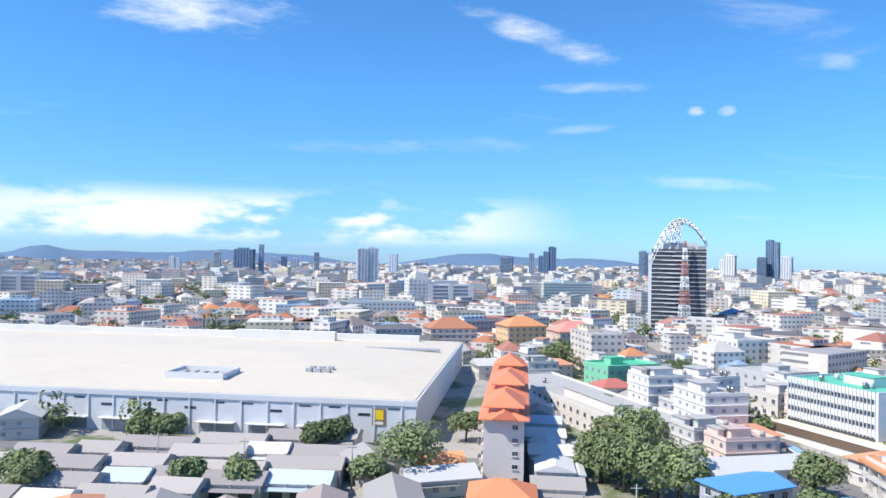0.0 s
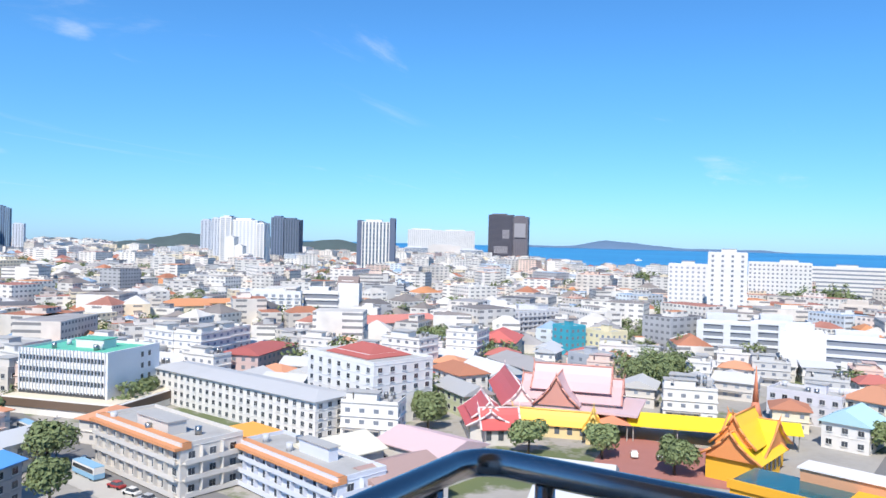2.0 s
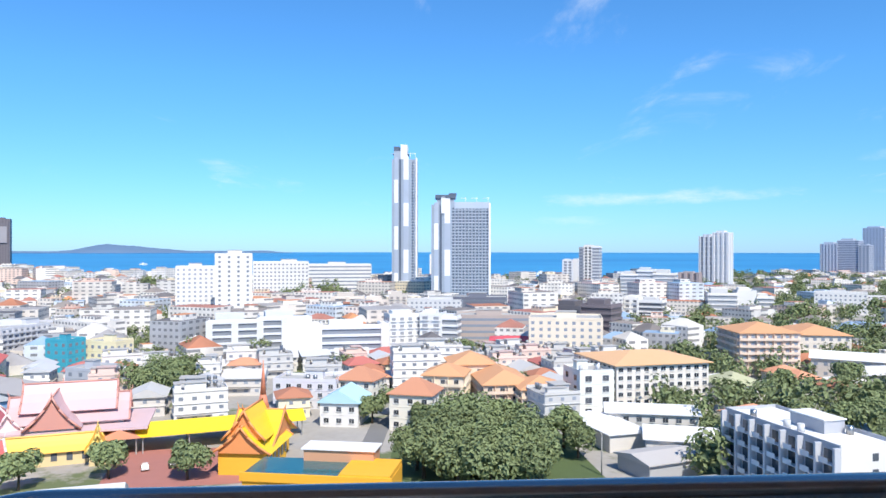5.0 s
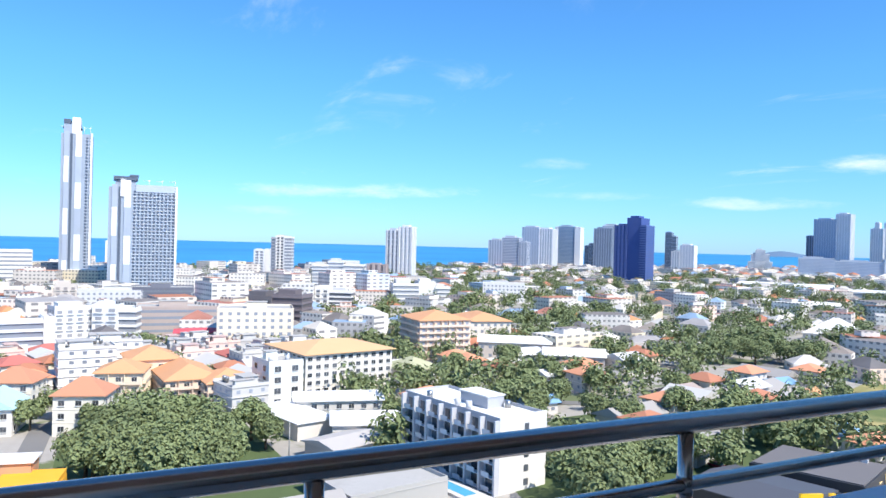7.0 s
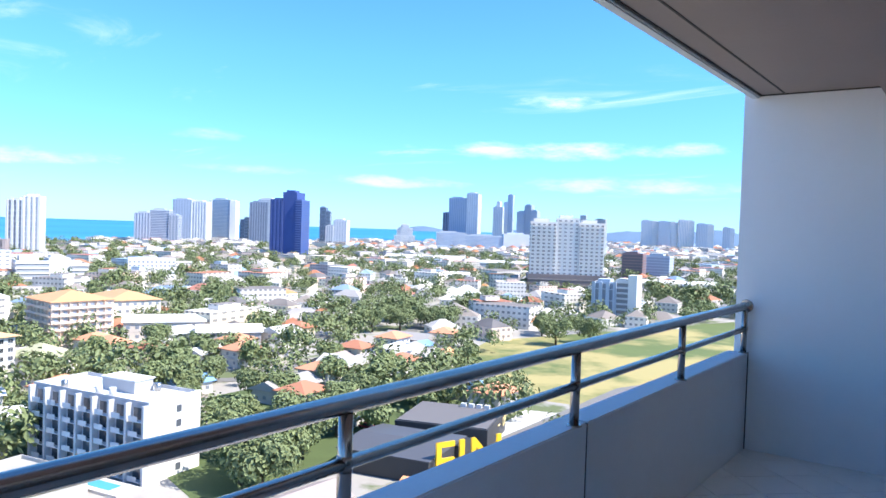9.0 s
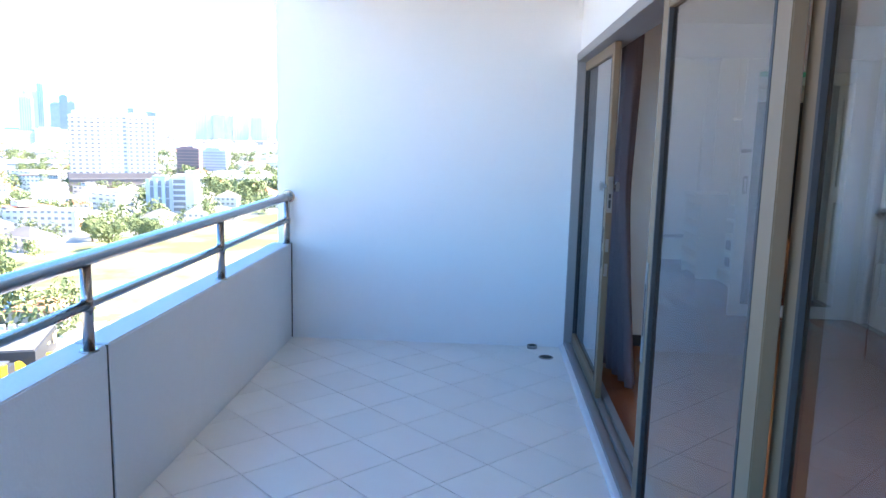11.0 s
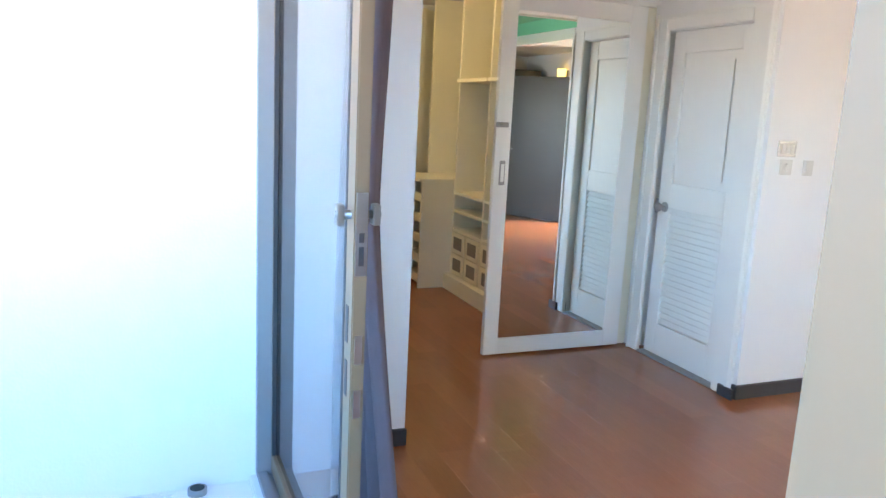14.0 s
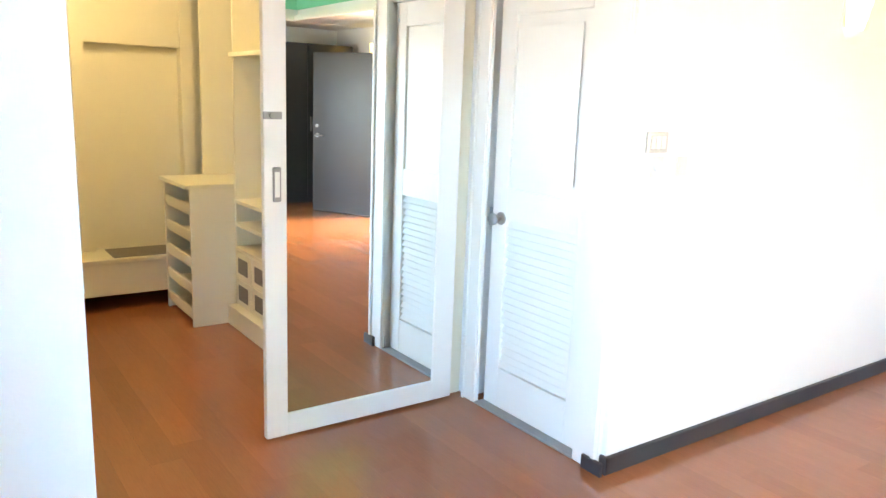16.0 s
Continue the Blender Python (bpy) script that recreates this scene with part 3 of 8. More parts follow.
def sheet(name, pts, z, mat, label, kind="structure", category="ground"):
    bm = bmesh.new()
    bm.faces.new([bm.verts.new((x, y, z)) for x, y in pts])
    bmesh.ops.recalc_face_normals(bm, faces=bm.faces[:])
    if bm.faces[:][0].normal.z < 0:
        bmesh.ops.reverse_faces(bm, faces=bm.faces[:])
    return tagged(part(name, bm, mat), label, category, kind=kind)


def ground_material():
    m = material("dusty_town_ground", (0.40, 0.375, 0.34), 0.95, vary=0.35, scale=0.03, stain=0.5)
    nt = m.node_tree
    b = nt.nodes["Principled BSDF"]
    src = b.inputs["Base Color"].links[0].from_socket
    co = nt.nodes.new("ShaderNodeNewGeometry")
    n = node(nt, "ShaderNodeTexNoise", Scale=0.022, Detail=7.0, Roughness=0.65)
    nt.links.new(co.outputs["Position"], n.inputs["Vector"])
    mr = nt.nodes.new("ShaderNodeMapRange")
    mr.inputs[1].default_value, mr.inputs[2].default_value = 0.50, 0.56
    nt.links.new(n.outputs[0], mr.inputs[0])
    mix = nt.nodes.new("ShaderNodeMixRGB")
    mix.inputs[2].default_value = (0.13, 0.16, 0.07, 1)
    nt.links.new(mr.outputs[0], mix.inputs[0])
    nt.links.new(src, mix.inputs[1])
    nt.links.new(mix.outputs[0], b.inputs["Base Color"])
    return m


M_GROUND = ground_material()
sheet("ground", [(-4950, -4950), (4950, -4950), (4950, 4950), (-4950, 4950)], GROUND - 0.3, M_GROUND, "dusty town ground with patches of green", category="ground")


def grass_material():
    m = material("dry_green_grass", (0.125, 0.165, 0.05), 0.95, vary=0.3, scale=0.06, stain=0.0)
    nt = m.node_tree
    b = nt.nodes["Principled BSDF"]
    src = b.inputs["Base Color"].links[0].from_socket
    co = nt.nodes.new("ShaderNodeNewGeometry")
    n = node(nt, "ShaderNodeTexNoise", Scale=0.014, Detail=9.0, Roughness=0.62)
    nt.links.new(co.outputs["Position"], n.inputs["Vector"])
    mr = nt.nodes.new("ShaderNodeMapRange")
    mr.inputs[1].default_value, mr.inputs[2].default_value = 0.44, 0.54
    nt.links.new(n.outputs[0], mr.inputs[0])
    mix = nt.nodes.new("ShaderNodeMixRGB")
    mix.inputs[2].default_value = (0.38, 0.32, 0.13, 1)
    nt.links.new(mr.outputs[0], mix.inputs[0])
    nt.links.new(src, mix.inputs[1])
    nt.links.new(mix.outputs[0], b.inputs["Base Color"])
    return m


M_GRASS = grass_material()
M_LAWN = material("rough_green_growth", (0.09, 0.13, 0.045), 0.95, vary=0.4, scale=0.15)
sheet("field", [(196, -300), (128, -500), (60, -520), (40, -330), (88, -210), (137, -200), (176, -240)], GROUND - 0.26, M_GRASS, "open dry green grass field", category="field")
sheet("ground_grove", [(150, 8), (225, 4), (232, -44), (150, -46)], GROUND - 0.26, M_LAWN, "green undergrowth below the trees", category="ground")
sheet("ground_grove_east", [(112, -78), (190, -100), (195, -205), (128, -205)], GROUND - 0.25, M_LAWN, "green undergrowth round the low houses", category="ground")
sheet("pavement_temple", [(172, 72), (206, 78), (208, 42), (176, 38)], GROUND - 0.25, material("red_paving", (0.40, 0.17, 0.14), 0.9, vary=0.15, scale=0.3), "red paved temple yard", category="pavement")
sheet("pavement_lot", [(86, -128), (100, -128), (112, -190), (84, -200)], GROUND - 0.24, material("pale_concrete_lot", (0.60, 0.58, 0.54), 0.9, vary=0.12, scale=0.2), "pale concrete car park", category="pavement")
sheet("pavement_square", [(88, 118), (98, 118), (100, 165), (92, 165)], GROUND - 0.24, material("pale_paving", (0.50, 0.47, 0.42), 0.9, vary=0.15, scale=0.2), "pale street side parking", category="pavement")

ROADS = [((99, 100), (104, 160), (111, 215), (136, 374), (150, 481), (196, 900)), ((-200, 232), (-20, 206), (20, 203)), ((26, 120), (30, 190), (40, 320)), ((218, 58), (330, 40)), ((150, 16), (240, 8)), ((96, -110), (100, -240), (60, -360), (20, -700)), ((230, -120), (205, -160), (225, -260), (300, -420))]


def build_roads():
    bm = bmesh.new()
    for n, road in enumerate(ROADS):
        w = (5.5, 4, 3, 3, 3, 4, 3.5)[n]
        sides = []
        for i, p in enumerate(road):
            a, b = Vector(road[max(i - 1, 0)]), Vector(road[min(i + 1, len(road) - 1)])
            d = (b - a).normalized()
            q = Vector((-d.y, d.x)) * w
            sides.append((bm.verts.new((p[0] + q.x, p[1] + q.y, GROUND - 0.22 + 0.01 * n)), bm.verts.new((p[0] - q.x, p[1] - q.y, GROUND - 0.22 + 0.01 * n))))
        for (a, b), (c, d) in zip(sides, sides[1:]):
            bm.faces.new((b, d, c, a))
    for f in bm.faces:
        f.normal_update()
        if f.normal.z < 0:
            f.normal_flip()
    tagged(part("road", bm, M_ROAD), "grey asphalt town streets", "road", kind="structure")


build_roads()


def sea_material():
    m = bpy.data.materials.new("sea_water")
    m.use_nodes = True
    nt = m.node_tree
    b = nt.nodes["Principled BSDF"]
    b.inputs["Roughness"].default_value, b.inputs["IOR"].default_value = 0.35, 1.33
    b.inputs["Specular IOR Level"].default_value = 0.12
    geo = nt.nodes.new("ShaderNodeNewGeometry")
    mp = nt.nodes.new("ShaderNodeMapping")
    mp.inputs["Scale"].default_value = (0.0012, 0.0004, 0.001)
    nt.links.new(geo.outputs["Position"], mp.inputs[0])
    n = node(nt, "ShaderNodeTexNoise", Scale=1.5, Detail=8.0, Roughness=0.6)
    nt.links.new(mp.outputs[0], n.inputs["Vector"])
    r = nt.nodes.new("ShaderNodeValToRGB")
    r.color_ramp.elements[0].position, r.color_ramp.elements[0].color = 0.35, (0.018, 0.17, 0.38, 1)
    r.color_ramp.elements[1].position, r.color_ramp.elements[1].color = 0.7, (0.045, 0.27, 0.48, 1)
    nt.links.new(n.outputs[0], r.inputs[0])
    nt.links.new(r.outputs[0], b.inputs["Base Color"])
    return m


def build_sea():
    bm = bmesh.new()
    rows = []
    for k in range(114):
        az = -40 - k
        r0 = coast(az) + 12 * math.sin(k * 1.7) + 8 * math.sin(k * 3.1)
        row = []
        for j in range(9):
            r = r0 + (4900 - r0) * j / 8
            x, y = polar(az, r)
            row.append(bm.verts.new((x, y, GROUND + 0.3 + 34.8 * (r - r0) / max(1.0, 4900 - r0))))
        rows.append(row)
    for a, b in zip(rows, rows[1:]):
        for j in range(8):
            if (a[j].co - a[j + 1].co).length > 1 or (b[j].co - b[j + 1].co).length > 1:
                bm.faces.new((b[j], a[j], a[j + 1], b[j + 1])).smooth = True
    for f in bm.faces:
        f.normal_update()
        if f.normal.z < 0:
            f.normal_flip()
    tagged(part("water", bm, sea_material()), "deep blue sea off the town", "sea", kind="structure")


build_sea()


def hills(name, az0, az1, r, humps, mat, label):
    """A far ridge; humps: (middle azimuth, half width, height)."""
    bm = bmesh.new()
    n = 120
    low, top, back = [], [], []
    for k in range(n + 1):
        az = az0 + (az1 - az0) * k / n
        h = sum(c * math.exp(-((az - a) / w) ** 2) for a, w, c in humps)
        h *= 1 + 0.10 * noise.noise(Vector((az * 0.9, r * 0.01, 0))) + 0.04 * noise.noise(Vector((az * 4.1, 7.0, 0)))
        edge = min(1, k / 10, (n - k) / 10)
        x, y = polar(az, r - 130)
        low.append(bm.verts.new((x, y, GROUND - 0.5)))
        x, y = polar(az, r)
        top.append(bm.verts.new((x, y, GROUND + h * edge)))
        x, y = polar(az, r + 150)
        back.append(bm.verts.new((x, y, GROUND - 0.5)))
    for s, e in ((low, top), (top, back)):
        for k in range(n):
            bm.faces.new((s[k], s[k + 1], e[k + 1], e[k])).smooth = True
    tagged(part(name, bm, mat), label, "hill", kind="structure")


# blue of the farthest ridges is distance haze put into the base colour
M_HILL_HAZE = material("far_wooded_hill_hazed", (0.12, 0.20, 0.31), 0.95, vary=0.15, scale=0.01)
M_HILLNEAR = material("wooded_hill", (0.085, 0.12, 0.115), 0.95, vary=0.4, scale=0.03, bump=0.6, bump_scale=0.08)
hills("backdrop_hills_south", 40, -22, 4600, ((26, 1.5, 50), (22, 5, 62), (14, 4.0, 74), (8, 3.5, 50), (-5, 5, 84), (-14, 5, 62), (33, 5, 66)), M_HILL_HAZE, "low hills beyond the town, painted haze blue")
hills("backdrop_island", -58, -92, 4650, ((-69.2, 1.2, 24), (-70.5, 3.2, 38), (-74, 6, 40), (-81, 4.0, 34), (-64, 4, 40)), M_HILL_HAZE, "low island on the horizon, painted haze blue")
hills("backdrop_headland", -28, -58, 2500, ((-38, 2.6, 56), (-43, 3.0, 54), (-49, 3.2, 50), (-34, 2, 26)), M_HILLNEAR, "green wooded headland behind the hotels")
hills("backdrop_north", -138, -175, 4700, ((-142, 2.5, 62), (-158, 4, 70), (-164, 3, 84), (-150, 3, 60)), M_HILL_HAZE, "far coast painted haze blue")


# ---- buildings ----
TAKEN = []      # (x, y, half length, half depth, turn) already built on


def boxes(name, items, mats, parent=None, label="", kind=""):
    """Many blocks (x0, y0, z0, x1, y1, z1, material index) as one mesh."""
    verts, faces, index = [], [], []
    for x0, y0, z0, x1, y1, z1, m in items:
        n = len(verts)
        verts += [(x0, y0, z0), (x1, y0, z0), (x1, y1, z0), (x0, y1, z0), (x0, y0, z1), (x1, y0, z1), (x1, y1, z1), (x0, y1, z1)]
        faces += [(n, n + 3, n + 2, n + 1), (n + 4, n + 5, n + 6, n + 7), (n, n + 1, n + 5, n + 4), (n + 1, n + 2, n + 6, n + 5), (n + 2, n + 3, n + 7, n + 6), (n + 3, n, n + 4, n + 7)]
        index += [m] * 6
    me = bpy.data.meshes.new(name)
    me.from_pydata(verts, [], faces)
    for m in mats if isinstance(mats, (list, tuple)) else (mats,):
        me.materials.append(m)
    me.polygons.foreach_set("material_index", index)
    ob = new(name, me)
    if parent:
        ob.parent = parent
    return tagged(ob, label, kind=kind)


def stack(name, wx, wy, levels, mat, parent):
    """An upright body in one skin, stepping in and out at its storeys; levels: (height, how far out)."""
    verts, faces = [], []
    for z, o in levels:
        verts += [(-wx / 2 - o, -wy / 2 - o, z), (wx / 2 + o, -wy / 2 - o, z), (wx / 2 + o, wy / 2 + o, z), (-wx / 2 - o, wy / 2 + o, z)]
    for k in range(len(levels) - 1):
        for i in range(4):
            a, b = 4 * k + i, 4 * k + (i + 1) % 4
            faces.append((a, b, b + 4, a + 4))
    n = len(verts)
    faces += [(3, 2, 1, 0), (n - 4, n - 3, n - 2, n - 1)]
    me = bpy.data.meshes.new(name)
    me.from_pydata(verts, [], faces)
    me.materials.append(mat)
    ob = new(name, me)
    ob.parent = parent
    return ob


def hip_mesh(wx, wy, z, rise, over=0.8, gable=False, thick=0.25):
    """A hipped or gabled roof with eaves over a wx by wy body."""
    a, b = wx / 2 + over, wy / 2 + over
    bm = bmesh.new()
    if a >= b:
        run = a if gable else a - b * 0.9
        ridge = [(-run, 0), (run, 0)]
    else:
        run = b if gable else b - a * 0.9
        ridge = [(0, -run), (0, run)]
    low = [bm.verts.new((x, y, z)) for x, y in ((-a, -b), (a, -b), (a, b), (-a, b))]
    mid = [bm.verts.new((x, y, z + thick)) for x, y in ((-a, -b), (a, -b), (a, b), (-a, b))]
    r = [bm.verts.new((x, y, z + rise)) for x, y in ridge]
    bm.faces.new(low[::-1])
    for k in range(4):
        bm.faces.new((low[k], low[(k + 1) % 4], mid[(k + 1) % 4], mid[k]))
    if a >= b:
        bm.faces.new((mid[0], mid[1], r[1], r[0]))
        bm.faces.new((mid[2], mid[3], r[0], r[1]))
        bm.faces.new((mid[1], mid[2], r[1]))
        bm.faces.new((mid[3], mid[0], r[0]))
    else:
        bm.faces.new((mid[1], mid[2], r[1], r[0]))
        bm.faces.new((mid[3], mid[0], r[0], r[1]))
        bm.faces.new((mid[0], mid[1], r[0]))
        bm.faces.new((mid[2], mid[3], r[1]))
    return bm


PANES = {}


def window_mesh(w, h):
    key = (round(w, 1), round(h, 1))
    if key not in PANES:
        ob = boxes("window", [(-w / 2 - 0.08, -0.03, -0.10, w / 2 + 0.08, 0.10, h + 0.08, 0), (-w / 2, 0.09, 0.0, -0.03, 0.115, h, 1), (0.03, 0.09, 0.0, w / 2, 0.115, h, 1), (-w / 2 - 0.15, -0.02, -0.2, w / 2 + 0.15, 0.28, -0.1, 0)], [M_FRAMEW, M_PANE])
        PANES[key] = ob.data
        bpy.data.objects.remove(ob)
    return PANES[key]


def building(name, label, x, y, wx, wy, h, turn, floors, wall=WHITE, roof="flat", roof_rgb=None, style="grid", pitch=3.4, win=(1.5, 1.4), base=0.0, rise=None, near=None, over=0.8, tank=True, ledge=0.10, category="building"):
    """A town building: body with storey ledges, roof, and windows or balconies on the sides that face the balcony."""
    t = thing(name, label, category, (x, y, GROUND + base), turn)
    TAKEN.append((x, y, wx / 2, wy / 2, turn))
    a = radians(turn)
    wm = paint(wall)
    far = math.hypot(x - EYE.x, y - EYE.y)
    near = far < 300 if near is None else near
    fh = h / floors
    levels = [(-0.5, 0.0)]
    for k in range(1, floors + 1):
        if ledge:
            levels += [(k * fh - 0.18, 0.0), (k * fh - 0.18, ledge), (k * fh - 0.004, ledge), (k * fh - 0.004, 0.0)]
    if not ledge:
        levels.append((h, 0.0))
    stack("wall", wx, wy, levels, wm, t)
    rm = paint(roof_rgb) if roof_rgb else M_FLATROOF
    if roof == "flat":
        w = 0.25
        it = [(-wx / 2 + w, -wy / 2 + w, h, wx / 2 - w, wy / 2 - w, h + 0.12, 1)]
        for x0, y0, x1, y1 in ((-wx / 2, -wy / 2, wx / 2, -wy / 2 + w), (-wx / 2, wy / 2 - w, wx / 2, wy / 2), (-wx / 2, -wy / 2 + w, -wx / 2 + w, wy / 2 - w), (wx / 2 - w, -wy / 2 + w, wx / 2, wy / 2 - w)):
            it.append((x0, y0, h, x1, y1, h + 0.9, 0))
        boxes("roof", it, [wm, rm], t)
        if tank and min(wx, wy) > 7:
            rr = random.Random(int(x * 7 + y * 13))
            sx, sy = wx * rr.uniform(0.18, 0.3), wy * rr.uniform(0.25, 0.4)
            px, py = wx * rr.uniform(-0.25, 0.2), wy * rr.uniform(-0.2, 0.2)
            boxes("stair_house", [(px - sx / 2, py - sy / 2, h + 0.1, px + sx / 2, py + sy / 2, h + 2.9, 0), (px - sx / 2 - 0.3, py - sy / 2 - 0.3, h + 2.9, px + sx / 2 + 0.3, py + sy / 2 + 0.3, h + 3.15, 1)], [wm, rm], t)
            if near:
                for k in range(rr.randint(2, 4)):
                    qx, qy = wx * rr.uniform(-0.42, 0.42), wy * rr.uniform(-0.40, 0.40)
                    bm = bmesh.new()
                    rod(bm, (qx, qy, h + 0.1), (qx, qy, h + 1.9), 0.75, 12)
                    part("water_tank", bm, M_CHROME if k % 2 else paint(TIN), t)
    else:
        part("roof", hip_mesh(wx, wy, h, rise or min(wx, wy) * 0.28, over, roof == "gable"), [rm], t)
    joined = []
    for nx, ny, length, off in ((1, 0, wy, wx / 2), (-1, 0, wy, wx / 2), (0, 1, wx, wy / 2), (0, -1, wx, wy / 2)):
        gx, gy = nx * math.cos(a) - ny * math.sin(a), nx * math.sin(a) + ny * math.cos(a)
        if gx * (EYE.x - x - gx * off) + gy * (EYE.y - y - gy * off) <= 0:
            continue
        n = max(1, int((length - 0.8) / pitch))
        step = length / n
        if style == "blank":
            continue
        for f in range(floors):
            z = f * fh + (fh - win[1]) * 0.45
            if style == "balcony":
                lo, hi = -length / 2 + 0.5, length / 2 - 0.5
                sl = [(lo, 0.0, f * fh + 0.02, hi, 1.1, f * fh + 0.16, 0), (lo, 0.98, f * fh + 0.16, hi, 1.1, f * fh + 1.05, 0)]
                sl += [(lo + k * step - 0.1, 0.0, f * fh + 0.16, lo + k * step + 0.1, 1.08, (f + 1) * fh - 0.2, 0) for k in range(1, n)]
                ob = boxes("balcony", sl, [wm], t)
                ob.matrix_basis = Matrix.Translation((nx * off, ny * off, 0)) @ Matrix.Rotation(math.atan2(-nx, ny), 4, "Z")
            if style == "band":
                joined.append((nx, ny, off, -length / 2 + 0.4, length / 2 - 0.4, z, z + win[1]))
                continue
            for k in range(n):
                s = -length / 2 + (k + 0.5) * step
                if near:
                    ob = new("window", window_mesh(*win))
                    ob.parent = t
                    ob.matrix_basis = Matrix.Translation((nx * off, ny * off, z)) @ Matrix.Rotation(math.atan2(-nx, ny), 4, "Z") @ Matrix.Translation((s, 0, 0))
                else:
                    joined.append((nx, ny, off, s - win[0] / 2, s + win[0] / 2, z, z + win[1]))
    if joined:
        it = []
        for nx, ny, off, s0, s1, z0, z1 in joined:
            if nx:
                xs = sorted((nx * off, nx * (off + 0.06)))
                it.append((xs[0], s0, z0, xs[1], s1, z1, 0))
            else:
                ys = sorted((ny * off, ny * (off + 0.06)))
                it.append((s0, ys[0], z0, s1, ys[1], z1, 0))
        # beyond 300 m the panes take the haze-paled colour
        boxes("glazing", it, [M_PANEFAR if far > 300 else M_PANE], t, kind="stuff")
    return t


# south: the long warehouse store and the street blocks
def build_mall():
    x, y, wx, wy, h, turn = -113, 319, 260, 155, 11.9, -9
    t = thing("warehouse_store", "huge white warehouse store with a pale cream metal roof", "building", (x, y, GROUND), turn)
    TAKEN.append((x, y, wx / 2 + 6, wy / 2 + 4, turn))
    wm, cream = paint((0.66, 0.67, 0.69)), paint((0.64, 0.565, 0.45), 0.6)
    it = [(-wx / 2, -wy / 2, -0.5, wx / 2, wy / 2, h, 0), (-wx / 2 - 0.4, -wy / 2 - 0.4, h - 1.3, wx / 2 + 0.4, wy / 2 + 0.4, h + 0.3, 0)]
    boxes("wall", it, [wm], t)
    bm = hip_mesh(wx - 1, wy - 1, h + 0.3, 3.2, 0.2)
    part("roof", bm, cream, t, "pale cream sheet metal roof")
    for k in range(16):
        s = 4 + k * 8.1
        boxes("pier", [(s, -wy / 2 - 0.35, -0.4, s + 0.5, -wy / 2, h - 1.4, 0)], [wm], t)
    for k in range(14):
        s = 6 + k * 8.9
        boxes("window", [(s, -wy / 2 - 0.08, h - 2.6 if k % 3 else h - 4.6, s + 3.6, -wy / 2 - 0.002, h - 2.1 if k % 3 else h - 3.8, 0)], [M_PANE], t)
    for k in range(7):
        s = 2 + k * 15.5
        # flat bay panels in the haze-paled glass colour
        boxes("loading_bay", [(s, -wy / 2 - 0.06, 0.0, s + 11, -wy / 2 - 0.003, 3.6, 0)], [M_PANEFAR], t, "dark open ground floor bay")
        boxes("canopy", [(s - 0.5, -wy / 2 - 2.6, 3.8, s + 11.5, -wy / 2 - 0.01, 4.0, 0)], [M_FRAMEW], t)
    it = []
    for x0, y0, x1, y1 in ((44, -60, 64, -59.6), (44, -46, 64, -45.6), (44, -59.6, 44.4, -46), (63.6, -59.6, 64, -46)):
        it.append((x0, y0, h + 0.2, x1, y1, h + 3.4, 0))
    boxes("plant_screen", it, [wm], t, "white louvred roof plant screen")
    for k in range(5):
        boxes("roof_fan", [(47 + k * 3.4, -57, h + 1.2, 49 + k * 3.4, -52, h + 3.0, 0)], [paint(GREYW)], t)
    for k in range(3):
        for j in range(2):
            boxes("roof_vent", [(86 + k * 3.2, -40 + j * 5, h + 1.6, 88 + k * 3.2, -42 + j * 5, h + 3.2, 0)], [paint(GREYW)], t)
    boxes("sky_light", [(-118, 30, h + 1.4, 124, 33, h + 2.2, 0)], [paint(GREYW)], t)
    boxes("wall_sign", [(117, -wy / 2 - 0.2, 4.6, 121, -wy / 2 - 0.002, 9.6, 0), (117.6, -wy / 2 - 0.26, 6.4, 120.4, -wy / 2 - 0.21, 9.2, 1), (117.6, -wy / 2 - 0.26, 5.0, 120.4, -wy / 2 - 0.21, 5.8, 2)], [paint((0.25, 0.17, 0.10)), paint(YELLOW), paint(WHITE)], t, "brown sign with a yellow shape")
    boxes("pediment", [(20, 58, h, 70, 62, h + 5.5, 0), (-120, 66, h, 110, 69, h + 4, 0)], [paint(WHITE)], t, "white raised rear wall")


build_mall()


